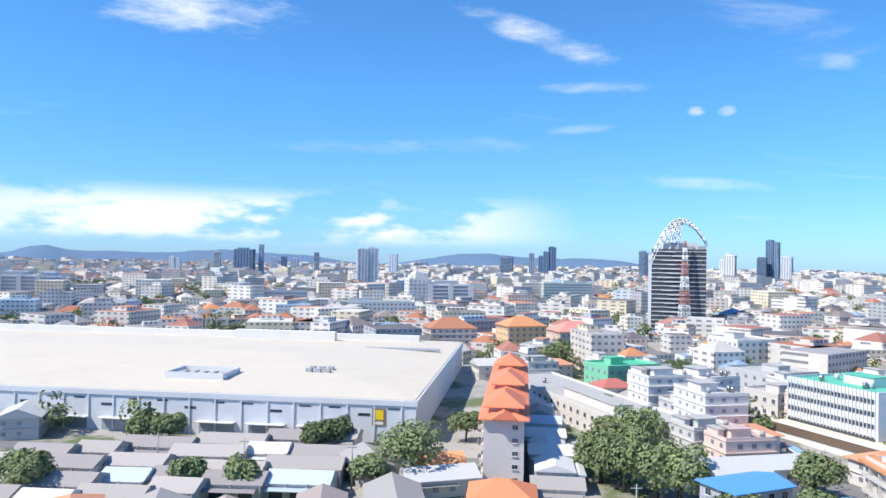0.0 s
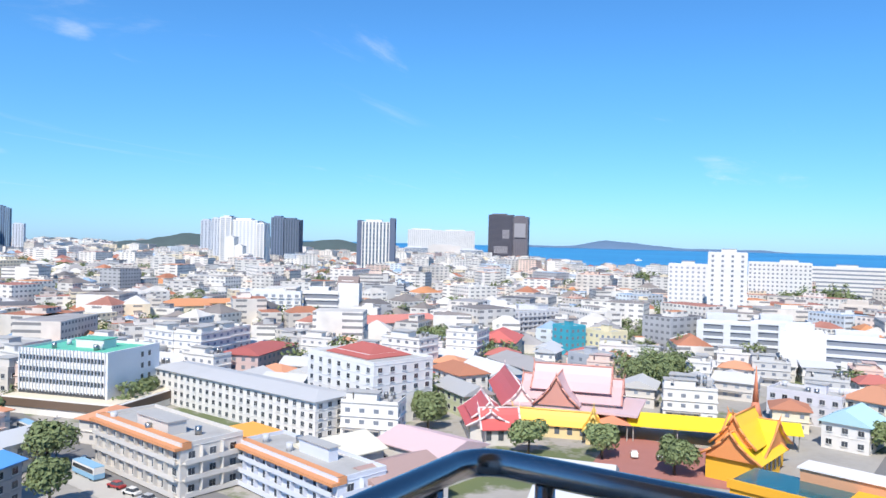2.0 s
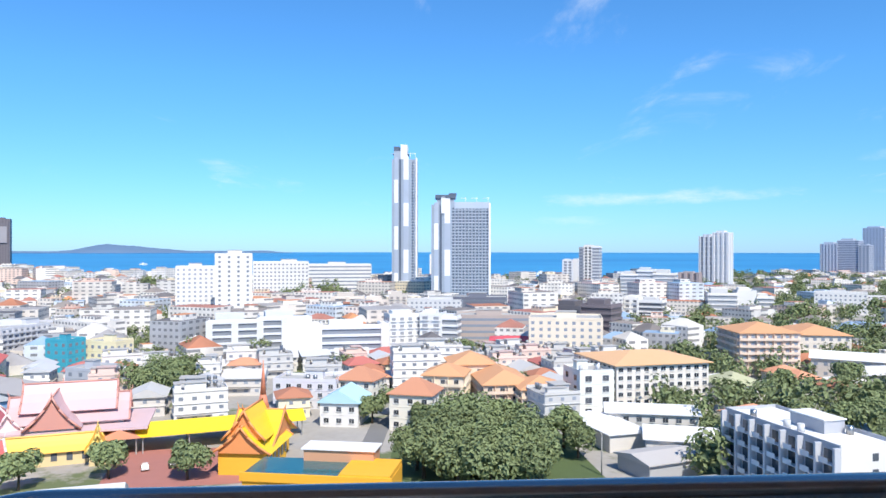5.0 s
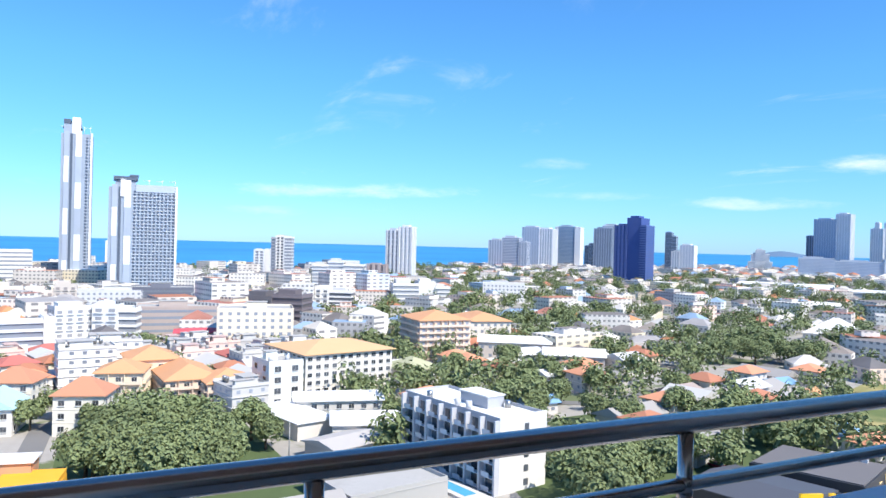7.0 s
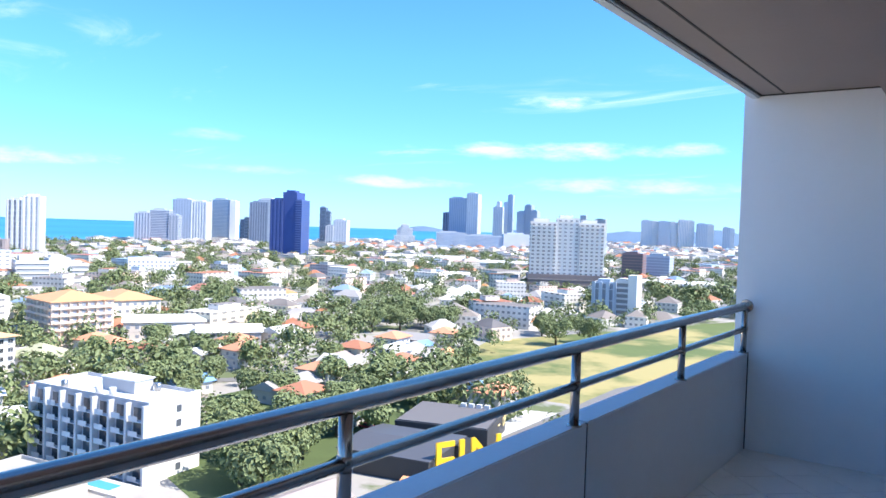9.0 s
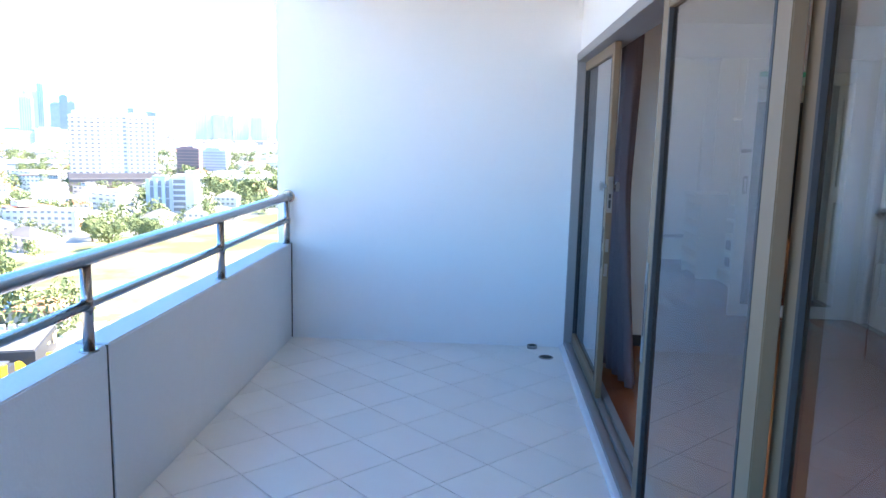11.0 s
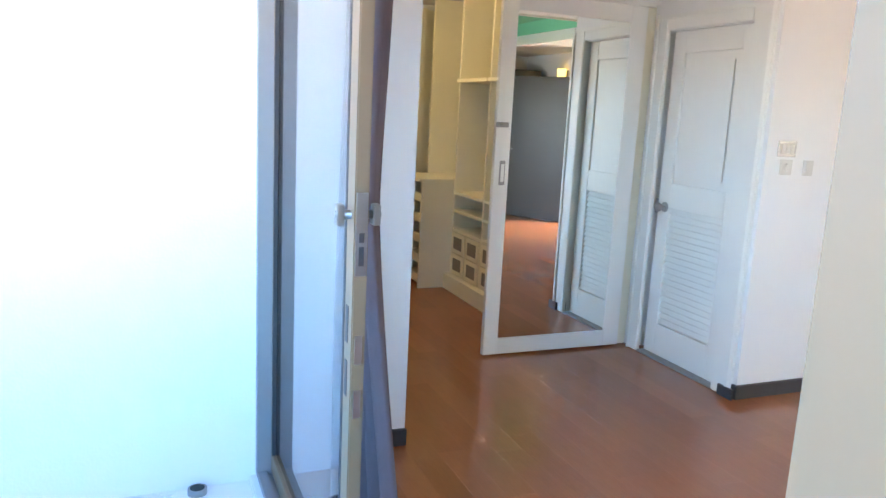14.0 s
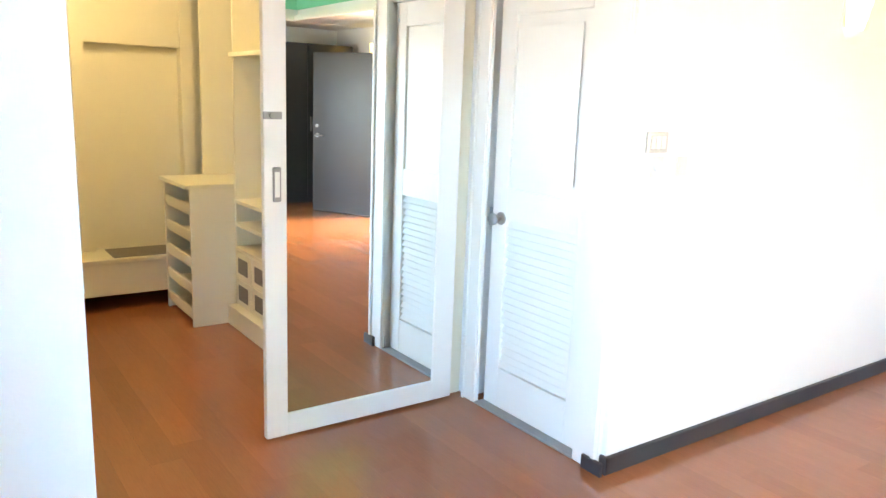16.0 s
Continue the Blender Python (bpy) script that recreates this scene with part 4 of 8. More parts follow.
def build_orange_block():
    t = thing("apartment_row", "narrow apartment block with stepped orange tiled hip roofs", "building", (30.6, 226, GROUND), -8.8)
    TAKEN.append((30.6, 226, 9, 52, -8.8))
    wm, rm = paint((0.62, 0.57, 0.54)), paint((0.80, 0.24, 0.12), 0.7)
    boxes("wall", [(-4.8, -46, -0.5, 4.8, 50, 16.0, 0)], [wm], t)
    r = part("roof", hip_mesh(9.6, 96, 16.0, 2.2, 1.3), rm, t, "long orange tiled skirt roof")
    r.location = (0, 2, 0)
    for k, y0 in enumerate((-44.5, -12, 26)):
        boxes("raised_storey", [(-3.4, y0 + 1.5, 16.2, 3.4, y0 + 13, 18.4, 0)], [wm], t)
        r = part("upper_roof", hip_mesh(6.8, 11.5, 18.4, 3.4, 1.5), rm, t, "raised orange hip roof")
        r.location = (0, y0 + 7.2, 0)
    g = part("gable", hip_mesh(4.4, 5.0, 16.4, 1.9, 0.6, True), rm, t)
    g.location = (0, -45.2, 0)
    for f in range(5):
        ob = new("window", window_mesh(1.3, 1.0))
        ob.parent = t
        ob.matrix_basis = Matrix.Translation((2.7, -46, 1.4 + f * 3.1)) @ Matrix.Rotation(math.pi, 4, "Z")
        for k in range(6):
            y0 = -45 + k * 15
            boxes("balcony", [(-6.2, y0, f * 3.1 + 0.1, -4.8, y0 + 3.4, f * 3.1 + 0.25, 0), (-6.2, y0, f * 3.1 + 0.25, -6.1, y0 + 3.4, f * 3.1 + 1.2, 0)], [wm], t)
            boxes("balcony_door", [(-4.86, y0 + 0.6, f * 3.1 + 0.3, -4.803, y0 + 2.6, f * 3.1 + 2.4, 0)], [M_PANE], t)


build_orange_block()

S = building
S("house", "house with a bright orange tiled hip roof", 20.5, 158, 13, 12, 5.6, -8, 2, OFFW, "hip", (0.80, 0.26, 0.12))
S("apartment_block", "green painted block with a green flat roof", 90, 312, 26, 17, 11, 20, 3, (0.22, 0.55, 0.36), "flat", (0.10, 0.50, 0.30))
S("shop_row", "long white shop row with a weathered grey roof", 62, 262, 22, 95, 7, 15, 2, OFFW, "flat", None, "grid", 4.5)
S("slab_block", "long pale office slab", -120, 720, 46, 16, 20, 5, 6, (0.42, 0.47, 0.52), "flat", None, "band")
S("slab_block", "long white two tone hotel slab", -30, 620, 70, 14, 17, 8, 5, WHITE)
S("slab_block", "pale green apartment slab", 190, 900, 62, 18, 26, 10, 8, (0.62, 0.70, 0.62), "flat", None, "band")
S("apartment_block", "pale orange block with an orange roof", 62, 410, 22, 18, 18, 15, 6, (0.80, 0.52, 0.28), "hip", ORANGE)
S("apartment_block", "white block with pink roof terraces", 95, 425, 26, 20, 14, 12, 4, PINKW, "hip", (0.66, 0.28, 0.22))
S("apartment_block", "white block with red balconies", 24, 425, 26, 20, 15, 10, 5, OFFW, "hip", TERRA, "balcony", near=False)
S("corner_building", "white corner block with a domed tower room", 168, 372, 22, 24, 16, 12, 5, WHITE)
S("shop_house", "grey shop house block by the crossing", 150, 305, 26, 24, 10, 18, 3, (0.52, 0.51, 0.50), "flat", None, "grid", 4.2)
S("shop_house", "white shop house block with roof sheds", 135, 268, 18, 16, 8, 18, 2, OFFW, "flat", None, "grid", 3.6)

# the hotel with upright fins, on its podium
t = S("fin_hotel", "white hotel with upright facade fins and a green roof deck", 138, 226, 24, 32, 17.5, 18, 5, WHITE, "flat", (0.12, 0.48, 0.34), "band", base=0.0, tank=True)
for k in range(26):
    boxes("fin", [(-12.5, -15.6 + k * 1.23, 5.5, -12.0, -15.45 + k * 1.23, 18.6, 0)], [M_STEELW], t)
boxes("end_wall", [(-12.2, -16.5, -0.4, 12.2, -16.05, 18.6, 0)] + [(x, -16.56, f * 3.5 + 1.2, x + 1.2, -16.502, f * 3.5 + 2.8, 1) for f in range(5) for x in (3.0, 6.5)], [paint((0.80, 0.80, 0.80)), M_PANE], t, "plain white end wall")
boxes("podium", [(-17.5, -24, -0.4, 10, 17, 4.4, 0), (-17.9, -24.4, 1.9, 10.2, 17.2, 4.2, 1), (-16.5, -23, 4.4, 9.5, 16.6, 4.6, 2)], [paint(WHITE), paint((0.16, 0.11, 0.08)), paint((0.70, 0.62, 0.48))], t, "podium with a dark brown timber band")
S("small_house", "white house with a bright blue sheet roof", 71, 157, 15, 10, 8.2, 21, 3, GREYW, "gable", BLUE, "grid", 3.2, rise=1.6)
SHOP_A = S("shop_row", "white shop row with an orange tiled eave and balconies", 109, 149, 15, 37, 10.4, -7, 3, OFFW, "flat", None, "balcony", 4.0)
boxes("eave", [(-9.0, -18.8, 9.9, -5.2, 18.8, 10.5, 0), (-7.2, -18.8, 10.5, -5.2, 18.8, 11.3, 0)], [paint(ORANGE)], SHOP_A, "orange tiled eave")
SHOP_B = S("shop_row", "white shop row with orange roof and blue balconies", 116, 112, 12, 36, 8.5, -12, 3, (0.66, 0.68, 0.74), "flat", None, "balcony", 4.0)
boxes("eave", [(-7.6, -18.3, 8.0, -4.0, 18.3, 8.6, 0), (-5.8, -18.3, 8.6, -4.0, 18.3, 9.4, 0)], [paint(ORANGE)], SHOP_B, "orange tiled eave")
S("hall", "low hall with a cream sheet roof", 128, 116, 18, 15, 6.5, -12, 1, OFFW, "gable", (0.72, 0.68, 0.55), "grid", 4.0, rise=3)
S("hall", "low hall with a brown sheet roof", 124, 96, 18, 15, 6.0, -12, 1, OFFW, "gable", (0.40, 0.27, 0.24), "grid", 4.0, rise=3)
S("hall", "low hall with a pale pink sheet roof", 146, 101, 16, 20, 6.5, -8, 1, OFFW, "gable", PINK, "grid", 4.0, rise=2.6)
S("house", "house with a bright orange hipped roof", 121, 137, 14, 10, 8.0, -7, 2, OFFW, "hip", (0.86, 0.38, 0.08), "grid", 3.4, rise=2.5)
S("long_block", "long white four storey apartment block", 158, 178, 14, 78, 10.4, -4, 4, WHITE, "hip", (0.50, 0.50, 0.50), "grid", 3.1, (1.3, 1.3), rise=1.6)
S("apartment_block", "white six storey block with a red hipped roof", 184, 150, 23, 34, 17.8, -14, 6, (0.78, 0.77, 0.75), "flat", None, "grid", 4.2, tank=False)
part("roof", hip_mesh(15, 20, 18.0, 3.4, 1.0), paint(RED), S("roof_block", "red hipped roof house on the white block", 186, 152, 13, 18, 18.2, -14, 6, WHITE, "flat", RED, "blank", tank=False))
S("apartment_block", "block with a wide red flat roof", 212, 228, 35, 16, 9, 20, 3, (0.60, 0.45, 0.42), "hip", RED, "grid", 3.6, rise=2)
S("hotel_block", "grey balconied hotel block", 406, 203, 40, 24, 14, -20, 5, (0.60, 0.60, 0.62), "flat", None, "balcony", near=False)
S("town_house", "teal painted classical town house", 344, 151, 11, 12, 13.5, -20, 4, (0.05, 0.36, 0.46))
S("town_house", "cream painted arched town house", 354, 136, 12, 18, 11.5, -20, 3, (0.80, 0.70, 0.46))
S("house", "white house with a red hipped roof", 312, 172, 30, 17, 8.5, 20, 3, OFFW, "hip", (0.58, 0.14, 0.12))
S("house", "grey modern rendered town house", 291, 118, 14, 14, 9, -20, 3, (0.46, 0.48, 0.52))
S("hall", "long shed with a weathered grey roof", 262, 125, 18, 60, 6, -32, 1, OFFW, "gable", (0.38, 0.36, 0.35), "blank", rise=3)
S("house", "pale green house with a grey tiled roof", 205, 128, 10, 20, 6.5, -30, 2, (0.60, 0.64, 0.42), "gable", (0.42, 0.42, 0.42), rise=3)
S("house", "white house with a red scalloped roof", 232, 146, 12, 20, 7, -28, 2, WHITE, "hip", TERRA)
S("hall", "white hall with a blue side wall", 245, 140, 14, 22, 6, -28, 1, (0.25, 0.42, 0.70), "gable", (0.62, 0.63, 0.64))
S("slab_block", "white slab with red roofs in rows", 330, 250, 60, 14, 9, -25, 3, OFFW, "hip", (0.58, 0.22, 0.18))
for x, y in ((318, 408), (332, 424), (346, 412)):
    S("market_hall", "market hall with a layered orange tiled roof", x, y, 30, 13, 8, -30, 2, CREAMW, "hip", (0.60, 0.27, 0.13), "blank", rise=3)

# ---- towers and large hotels, standing square or askew to the line of sight ----
# dark glass lifted in colour to imitate haze at tower distance
M_TOWERGLASS = material("tower_glass_hazed", (0.12, 0.16, 0.215), 0.15, vary=0.35, scale=0.05, each=0.2)


def far_tower(name, label, az0, az1, r, wings, skew=-18, depth=0.5, mast=0, category="tower"):
    """A tower between two bearings at r metres. wings: (from, to, height, wall, glass, style) across its front, each with its own roof."""
    mid = (az0 + az1) / 2
    x, y = polar(mid, r)
    span = radians(az0 - az1) * r
    D = span * depth
    W = (span - D * abs(math.sin(radians(skew)))) / math.cos(radians(skew))
    t = thing(name, label, category, (x, y, GROUND), mid + skew)
    TAKEN.append((x, y, W / 2, D / 2, mid + skew))
    for n, (f0, f1, h, wall, pane, style) in enumerate(wings):
        x0, x1 = -W / 2 + W * f0, -W / 2 + W * f1
        w = x1 - x0
        y0, y1 = -D / 2 + 0.06 * D * (n % 2), D / 2 - 0.05 * D * n
        wm = paint(wall)
        gm = paint(pane, 0.3) if pane else M_TOWERGLASS
        boxes("wing_wall", [(x0, y0, -0.5, x1, y1, h, 0)], [gm if style in ("ribs", "bands", "frame") else wm], t)
        it = []
        floors = max(3, int(h / 3.4))
        fh = h / floors
        if style == "ribs":
            k = max(3, int(w / 5.5))
            for j in range(k + 1):
                c = x0 + w * j / k
                it.append((c - w / k * 0.24, y0 - 0.9, 2, c + w / k * 0.24, y0, h + 1.2, 0))
            k = max(2, int((y1 - y0) / 6))
            for j in range(k + 1):
                c = y0 + (y1 - y0) * j / k
                it.append((x1, c - 0.9, 2, x1 + 0.7, c + 0.9, h + 1.2, 0))
                it.append((x0 - 0.7, c - 0.9, 2, x0, c + 0.9, h + 1.2, 0))
            it += [(x0, y0 - 0.25, f * fh, x1, y0, f * fh + 0.5, 0) for f in range(1, floors + 1, 2)]
        elif style in ("bands", "frame"):
            for f in range(1, floors + 1):
                it.append((x0 - 0.5, y0 - 0.6, f * fh - 1.2, x1 + 0.5, y1, f * fh, 0))
            if style == "frame":
                for c in (x0, (x0 + x1) / 2, x1):
                    it.append((c - w * 0.05 - 0.4, y0 - 0.9, 0, c + w * 0.05 + 0.4, y0, h + 0.6, 0))
                it.append((x1, y0 + (y1 - y0) * 0.3, 0, x1 + 0.8, y0 + (y1 - y0) * 0.55, h + 0.6, 0))
        elif style == "grid":
            step = 4.2 if r < 1200 else 6.0
            for f in range(floors):
                k = max(2, int(w / step))
                for j in range(k):
                    c = x0 + w * (j + 0.5) / k
                    it.append((c - w / k * 0.24, y0 - 0.12, f * fh + fh * 0.30, c + w / k * 0.24, y0, f * fh + fh * 0.74, 1))
                    if r < 1000:
                        it.append((c - w / k * 0.36, y0 - 0.8, f * fh + fh * 0.16, c + w / k * 0.36, y0, f * fh + fh * 0.28, 0))
                for sx, a, b in ((1, x1, x1 + 0.12), (-1, x0 - 0.12, x0)):
                    k = max(1, int((y1 - y0) / step))
                    for j in range(k):
                        c = y0 + (y1 - y0) * (j + 0.5) / k
                        it.append((a, c - 1.2, f * fh + fh * 0.28, b, c + 1.2, f * fh + fh * 0.78, 1))
        if it:
            boxes("facade", it, [wm, gm], t, kind="stuff")
        q = min(w, y1 - y0)
        top = [(x0 + w * 0.12, y0 + (y1 - y0) * 0.2, h, x0 + w * 0.7, y0 + (y1 - y0) * 0.8, h + min(4.5, q * 0.2), 0), (x0, y0, h, x1, y0 + 0.5, h + 1.1, 0), (x1 - 0.5, y0 + 0.5, h, x1, y1, h + 1.1, 0), (x0, y0 + 0.5, h, x0 + 0.5, y1, h + 1.1, 0)]
        boxes("roof", top, [wm], t)
    if mast:
        bm = bmesh.new()
        h = max(q[2] for q in wings)
        rod(bm, (0, 0, h), (0, 0, h + mast), 0.5, 6, 0.15)
        part("mast", bm, M_STEELW, t)
    return t


F = far_tower
# pale and misty wall colours of far towers include the haze before them
PALE, GREYB, HAZE_BLUE, NAVY, STONE = (0.72, 0.73, 0.74), (0.30, 0.36, 0.46), (0.56, 0.62, 0.70), (0.035, 0.075, 0.26), (0.60, 0.60, 0.60)
# behind the headland and along the bay
F("tower", "grey office tower on the headland", -39.1, -40.7, 1720, ((0, 0.55, 86, (0.52, 0.55, 0.60), None, "grid"), (0.55, 1, 91, (0.60, 0.62, 0.66), None, "grid")))
F("hotel_tower", "white stepped seaside hotel with a sloping white flank", -40.5, -44.15, 1300, ((0, 0.24, 85, WHITE, (0.45, 0.48, 0.52), "frame"), (0.24, 0.84, 80, (0.76, 0.75, 0.73), (0.42, 0.44, 0.48), "grid"), (0.84, 1, 76, WHITE, (0.45, 0.48, 0.52), "frame")))
F("hotel_tower", "white stepped flank block before the seaside hotel", -40.9, -42.9, 1240, ((0, 0.35, 52, WHITE, None, "blank"), (0.35, 0.7, 38, WHITE, None, "blank"), (0.7, 1, 24, WHITE, None, "blank")))
F("tower", "dark blue grey glass hotel tower", -44.2, -46.5, 1650, ((0, 0.42, 96, (0.16, 0.20, 0.28), None, "ribs"), (0.42, 1, 92, (0.13, 0.16, 0.22), None, "ribs")))
F("tower", "white tower with upright ribs between dark glass ends", -50.6, -53.6, 1220, ((0, 0.12, 84, (0.12, 0.15, 0.22), None, "blank"), (0.12, 0.86, 82, WHITE, None, "ribs"), (0.86, 1, 88, (0.12, 0.15, 0.22), None, "blank")), skew=-6, depth=0.4)
F("hotel_slab", "broad pale seaside hotel slab", -54.5, -59.65, 2350, ((0, 0.5, 88, (0.66, 0.65, 0.63), (0.40, 0.40, 0.41), "grid"), (0.5, 1, 87, (0.66, 0.65, 0.63), (0.40, 0.40, 0.41), "grid")), skew=0, depth=0.15)
F("hotel_slab", "pale terraced podium below the broad hotel", -54.3, -60.2, 2200, ((0, 0.3, 34, PALE, None, "bands"), (0.3, 0.72, 40, (0.62, 0.58, 0.54), None, "blank"), (0.72, 1, 30, PALE, None, "bands")), skew=0, depth=0.2)
t = F("tower", "dark brown tower block with pale window patches", -60.7, -63.85, 2150, ((0, 0.62, 133, (0.13, 0.115, 0.13), (0.075, 0.07, 0.085), "bands"), (0.62, 1, 128, (0.17, 0.15, 0.16), (0.09, 0.085, 0.10), "grid")), skew=-8, depth=0.35)
boxes("pale_panel", [(-16, -21.2, 66, 4, -20.4, 92, 0), (18, -21.2, 70, 50, -19.0, 110, 0), (-40, -21.2, 24, 0, -20.4, 44, 0)], [paint((0.34, 0.32, 0.33))], t)
# south, over the old town; distance haze is painted into the pale blues
F("tower", "blue glass office tower", -17.35, -18.25, 2200, ((0, 0.55, 82, (0.20, 0.30, 0.42), None, "bands"), (0.55, 1, 76, (0.13, 0.19, 0.30), None, "bands")))
F("tower", "pale cream twin apartment tower", -23.0, -24.15, 2060, ((0, 0.3, 60, PALE, None, "grid"), (0.3, 1, 73, (0.76, 0.74, 0.70), (0.40, 0.40, 0.42), "ribs")), mast=10)
F("tower", "low dark blue glass tower", -25.5, -26.2, 2080, ((0, 1, 68, (0.12, 0.18, 0.28), None, "bands"),))
F("tower", "slender blue glass tower with a curved top", -26.1, -27.0, 2100, ((0, 0.55, 113, (0.16, 0.24, 0.36), None, "ribs"), (0.55, 1, 108, (0.22, 0.32, 0.44), None, "ribs")))
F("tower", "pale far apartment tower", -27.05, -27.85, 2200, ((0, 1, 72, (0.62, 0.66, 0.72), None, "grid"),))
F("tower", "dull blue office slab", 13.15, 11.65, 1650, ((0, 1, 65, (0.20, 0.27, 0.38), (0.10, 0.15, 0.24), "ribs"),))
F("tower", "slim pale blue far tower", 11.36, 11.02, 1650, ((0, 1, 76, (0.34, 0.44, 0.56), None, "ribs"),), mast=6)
F("tower", "row of low blue far towers", 10.5, 8.4, 2100, ((0, 0.24, 48, HAZE_BLUE, None, "grid"), (0.36, 0.58, 50, (0.30, 0.40, 0.54), None, "bands"), (0.70, 1, 44, HAZE_BLUE, None, "grid")), skew=0)
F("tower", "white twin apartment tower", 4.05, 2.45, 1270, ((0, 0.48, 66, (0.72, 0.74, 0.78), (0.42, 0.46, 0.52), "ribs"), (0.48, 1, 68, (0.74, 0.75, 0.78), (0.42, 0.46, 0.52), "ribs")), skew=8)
F("tower", "pale far slab tower", 1.6, 0.9, 1700, ((0, 1, 60, HAZE_BLUE, None, "grid"),))
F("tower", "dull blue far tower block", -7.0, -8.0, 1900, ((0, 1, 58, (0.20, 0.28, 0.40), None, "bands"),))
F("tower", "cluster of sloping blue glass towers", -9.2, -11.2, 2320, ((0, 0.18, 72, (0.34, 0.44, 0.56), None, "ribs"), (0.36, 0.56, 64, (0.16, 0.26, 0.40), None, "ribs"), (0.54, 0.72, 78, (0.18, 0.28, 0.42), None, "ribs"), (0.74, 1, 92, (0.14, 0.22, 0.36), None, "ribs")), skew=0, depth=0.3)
F("tower", "pale far apartment slab", 17.7, 16.85, 1900, ((0, 0.5, 46, PALE, None, "grid"), (0.5, 1, 42, HAZE_BLUE, None, "grid")))
F("tower", "far blue apartment tower", 14.6, 14.1, 2300, ((0, 1, 62, HAZE_BLUE, None, "bands"),))
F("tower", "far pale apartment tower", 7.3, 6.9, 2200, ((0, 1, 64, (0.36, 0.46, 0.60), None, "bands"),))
F("white_block", "white slab block with stepped upper storeys", 0.4, -4.75, 735, ((0, 0.34, 33, WHITE, (0.34, 0.36, 0.40), "grid"), (0.1, 0.3, 38, WHITE, None, "blank"), (0.34, 1, 28, WHITE, (0.34, 0.36, 0.40), "frame")), skew=14, depth=0.35, category="building")
F("hotel_block", "long white hotel slab with many windows", 28.3, 24.3, 880, ((0, 0.62, 29, (0.74, 0.72, 0.68), (0.40, 0.42, 0.44), "frame"), (0.62, 1, 28, (0.60, 0.62, 0.66), (0.40, 0.42, 0.44), "bands")), skew=-12, depth=0.4, category="building")
# old town hotels
F("hotel_block", "white hotel slab with rows of windows", -42.0, -46.6, 470, ((0, 0.1, 21, WHITE, None, "blank"), (0.1, 1, 20, (0.76, 0.75, 0.72), (0.26, 0.28, 0.31), "grid")), skew=-8, depth=0.3, category="hotel")
t = F("hotel_block", "white hotel with a brown pointed tower roof", -46.7, -51.1, 480, ((0, 0.62, 20, WHITE, (0.24, 0.25, 0.28), "bands"), (0.62, 1, 25, WHITE, (0.20, 0.20, 0.22), "blank")), skew=-10, depth=0.4, category="hotel")
q = part("pointed_roof", hip_mesh(12.5, 12, 25.0, 5.2, 0.4, True), paint((0.26, 0.20, 0.18)), t, "dark brown gabled roof")
q.location = (9.8, 0, 0)
F("hotel_block", "white hotel with grey balcony rows on its flank", -60.4, -65.3, 455, ((0, 0.48, 15.5, WHITE, None, "blank"), (0.48, 1, 13.5, (0.64, 0.64, 0.66), (0.20, 0.21, 0.24), "frame")), skew=12, depth=0.45, category="hotel")
# beach side, west of the towers
F("tower", "slim white twin hotel slabs", -103.2, -104.4, 920, ((0, 0.62, 41, (0.70, 0.71, 0.73), (0.24, 0.27, 0.32), "frame"), (0.68, 1, 42, WHITE, None, "blank")), skew=-10)
F("tower", "white and grey striped tower with dark window strips", -104.4, -106.1, 850, ((0, 0.24, 56, (0.40, 0.42, 0.46), (0.22, 0.24, 0.28), "bands"), (0.24, 0.62, 58, WHITE, (0.10, 0.11, 0.13), "frame"), (0.62, 1, 57, (0.74, 0.74, 0.74), (0.30, 0.32, 0.36), "bands")), skew=-14)
F("hotel_block", "white stepped beach hotel", -107.5, -111.6, 780, ((0, 0.3, 29, WHITE, (0.40, 0.42, 0.46), "bands"), (0.3, 0.6, 33, PALE, (0.40, 0.42, 0.46), "bands"), (0.6, 1, 30, WHITE, (0.40, 0.42, 0.46), "bands")), skew=-8, category="hotel")
F("hotel_block", "brown ribbed hotel block", -111.7, -113.2, 760, ((0, 1, 31, (0.46, 0.38, 0.36), (0.24, 0.20, 0.20), "ribs"),), category="hotel")
F("hotel_block", "white block with dark square windows", -107.7, -110.8, 560, ((0, 0.4, 18.5, WHITE, (0.12, 0.13, 0.15), "grid"), (0.4, 1, 17, WHITE, (0.16, 0.17, 0.19), "bands")), skew=-16, category="hotel")
F("hotel_block", "long white terraced hotel", -113.4, -118.0, 640, ((0, 0.45, 19, WHITE, (0.36, 0.38, 0.41), "bands"), (0.45, 0.75, 21, WHITE, (0.36, 0.38, 0.41), "blank"), (0.75, 1, 17, WHITE, (0.36, 0.38, 0.41), "bands")), skew=8, category="hotel")
F("hotel_block", "large dark grey hotel block with a flat roof", -102.4, -107.6, 450, ((0, 0.5, 20, (0.15, 0.14, 0.15), (0.09, 0.09, 0.10), "grid"), (0.5, 1, 21.5, (0.20, 0.17, 0.18), (0.13, 0.11, 0.12), "bands")), skew=-22, category="hotel")
F("tower", "white tower with dark side strips and a curved cap", -113.1, -115.35, 1110, ((0, 0.5, 72, (0.70, 0.71, 0.73), (0.22, 0.25, 0.30), "ribs"), (0.5, 1, 77, (0.76, 0.76, 0.76), (0.50, 0.52, 0.55), "ribs")), skew=-22)
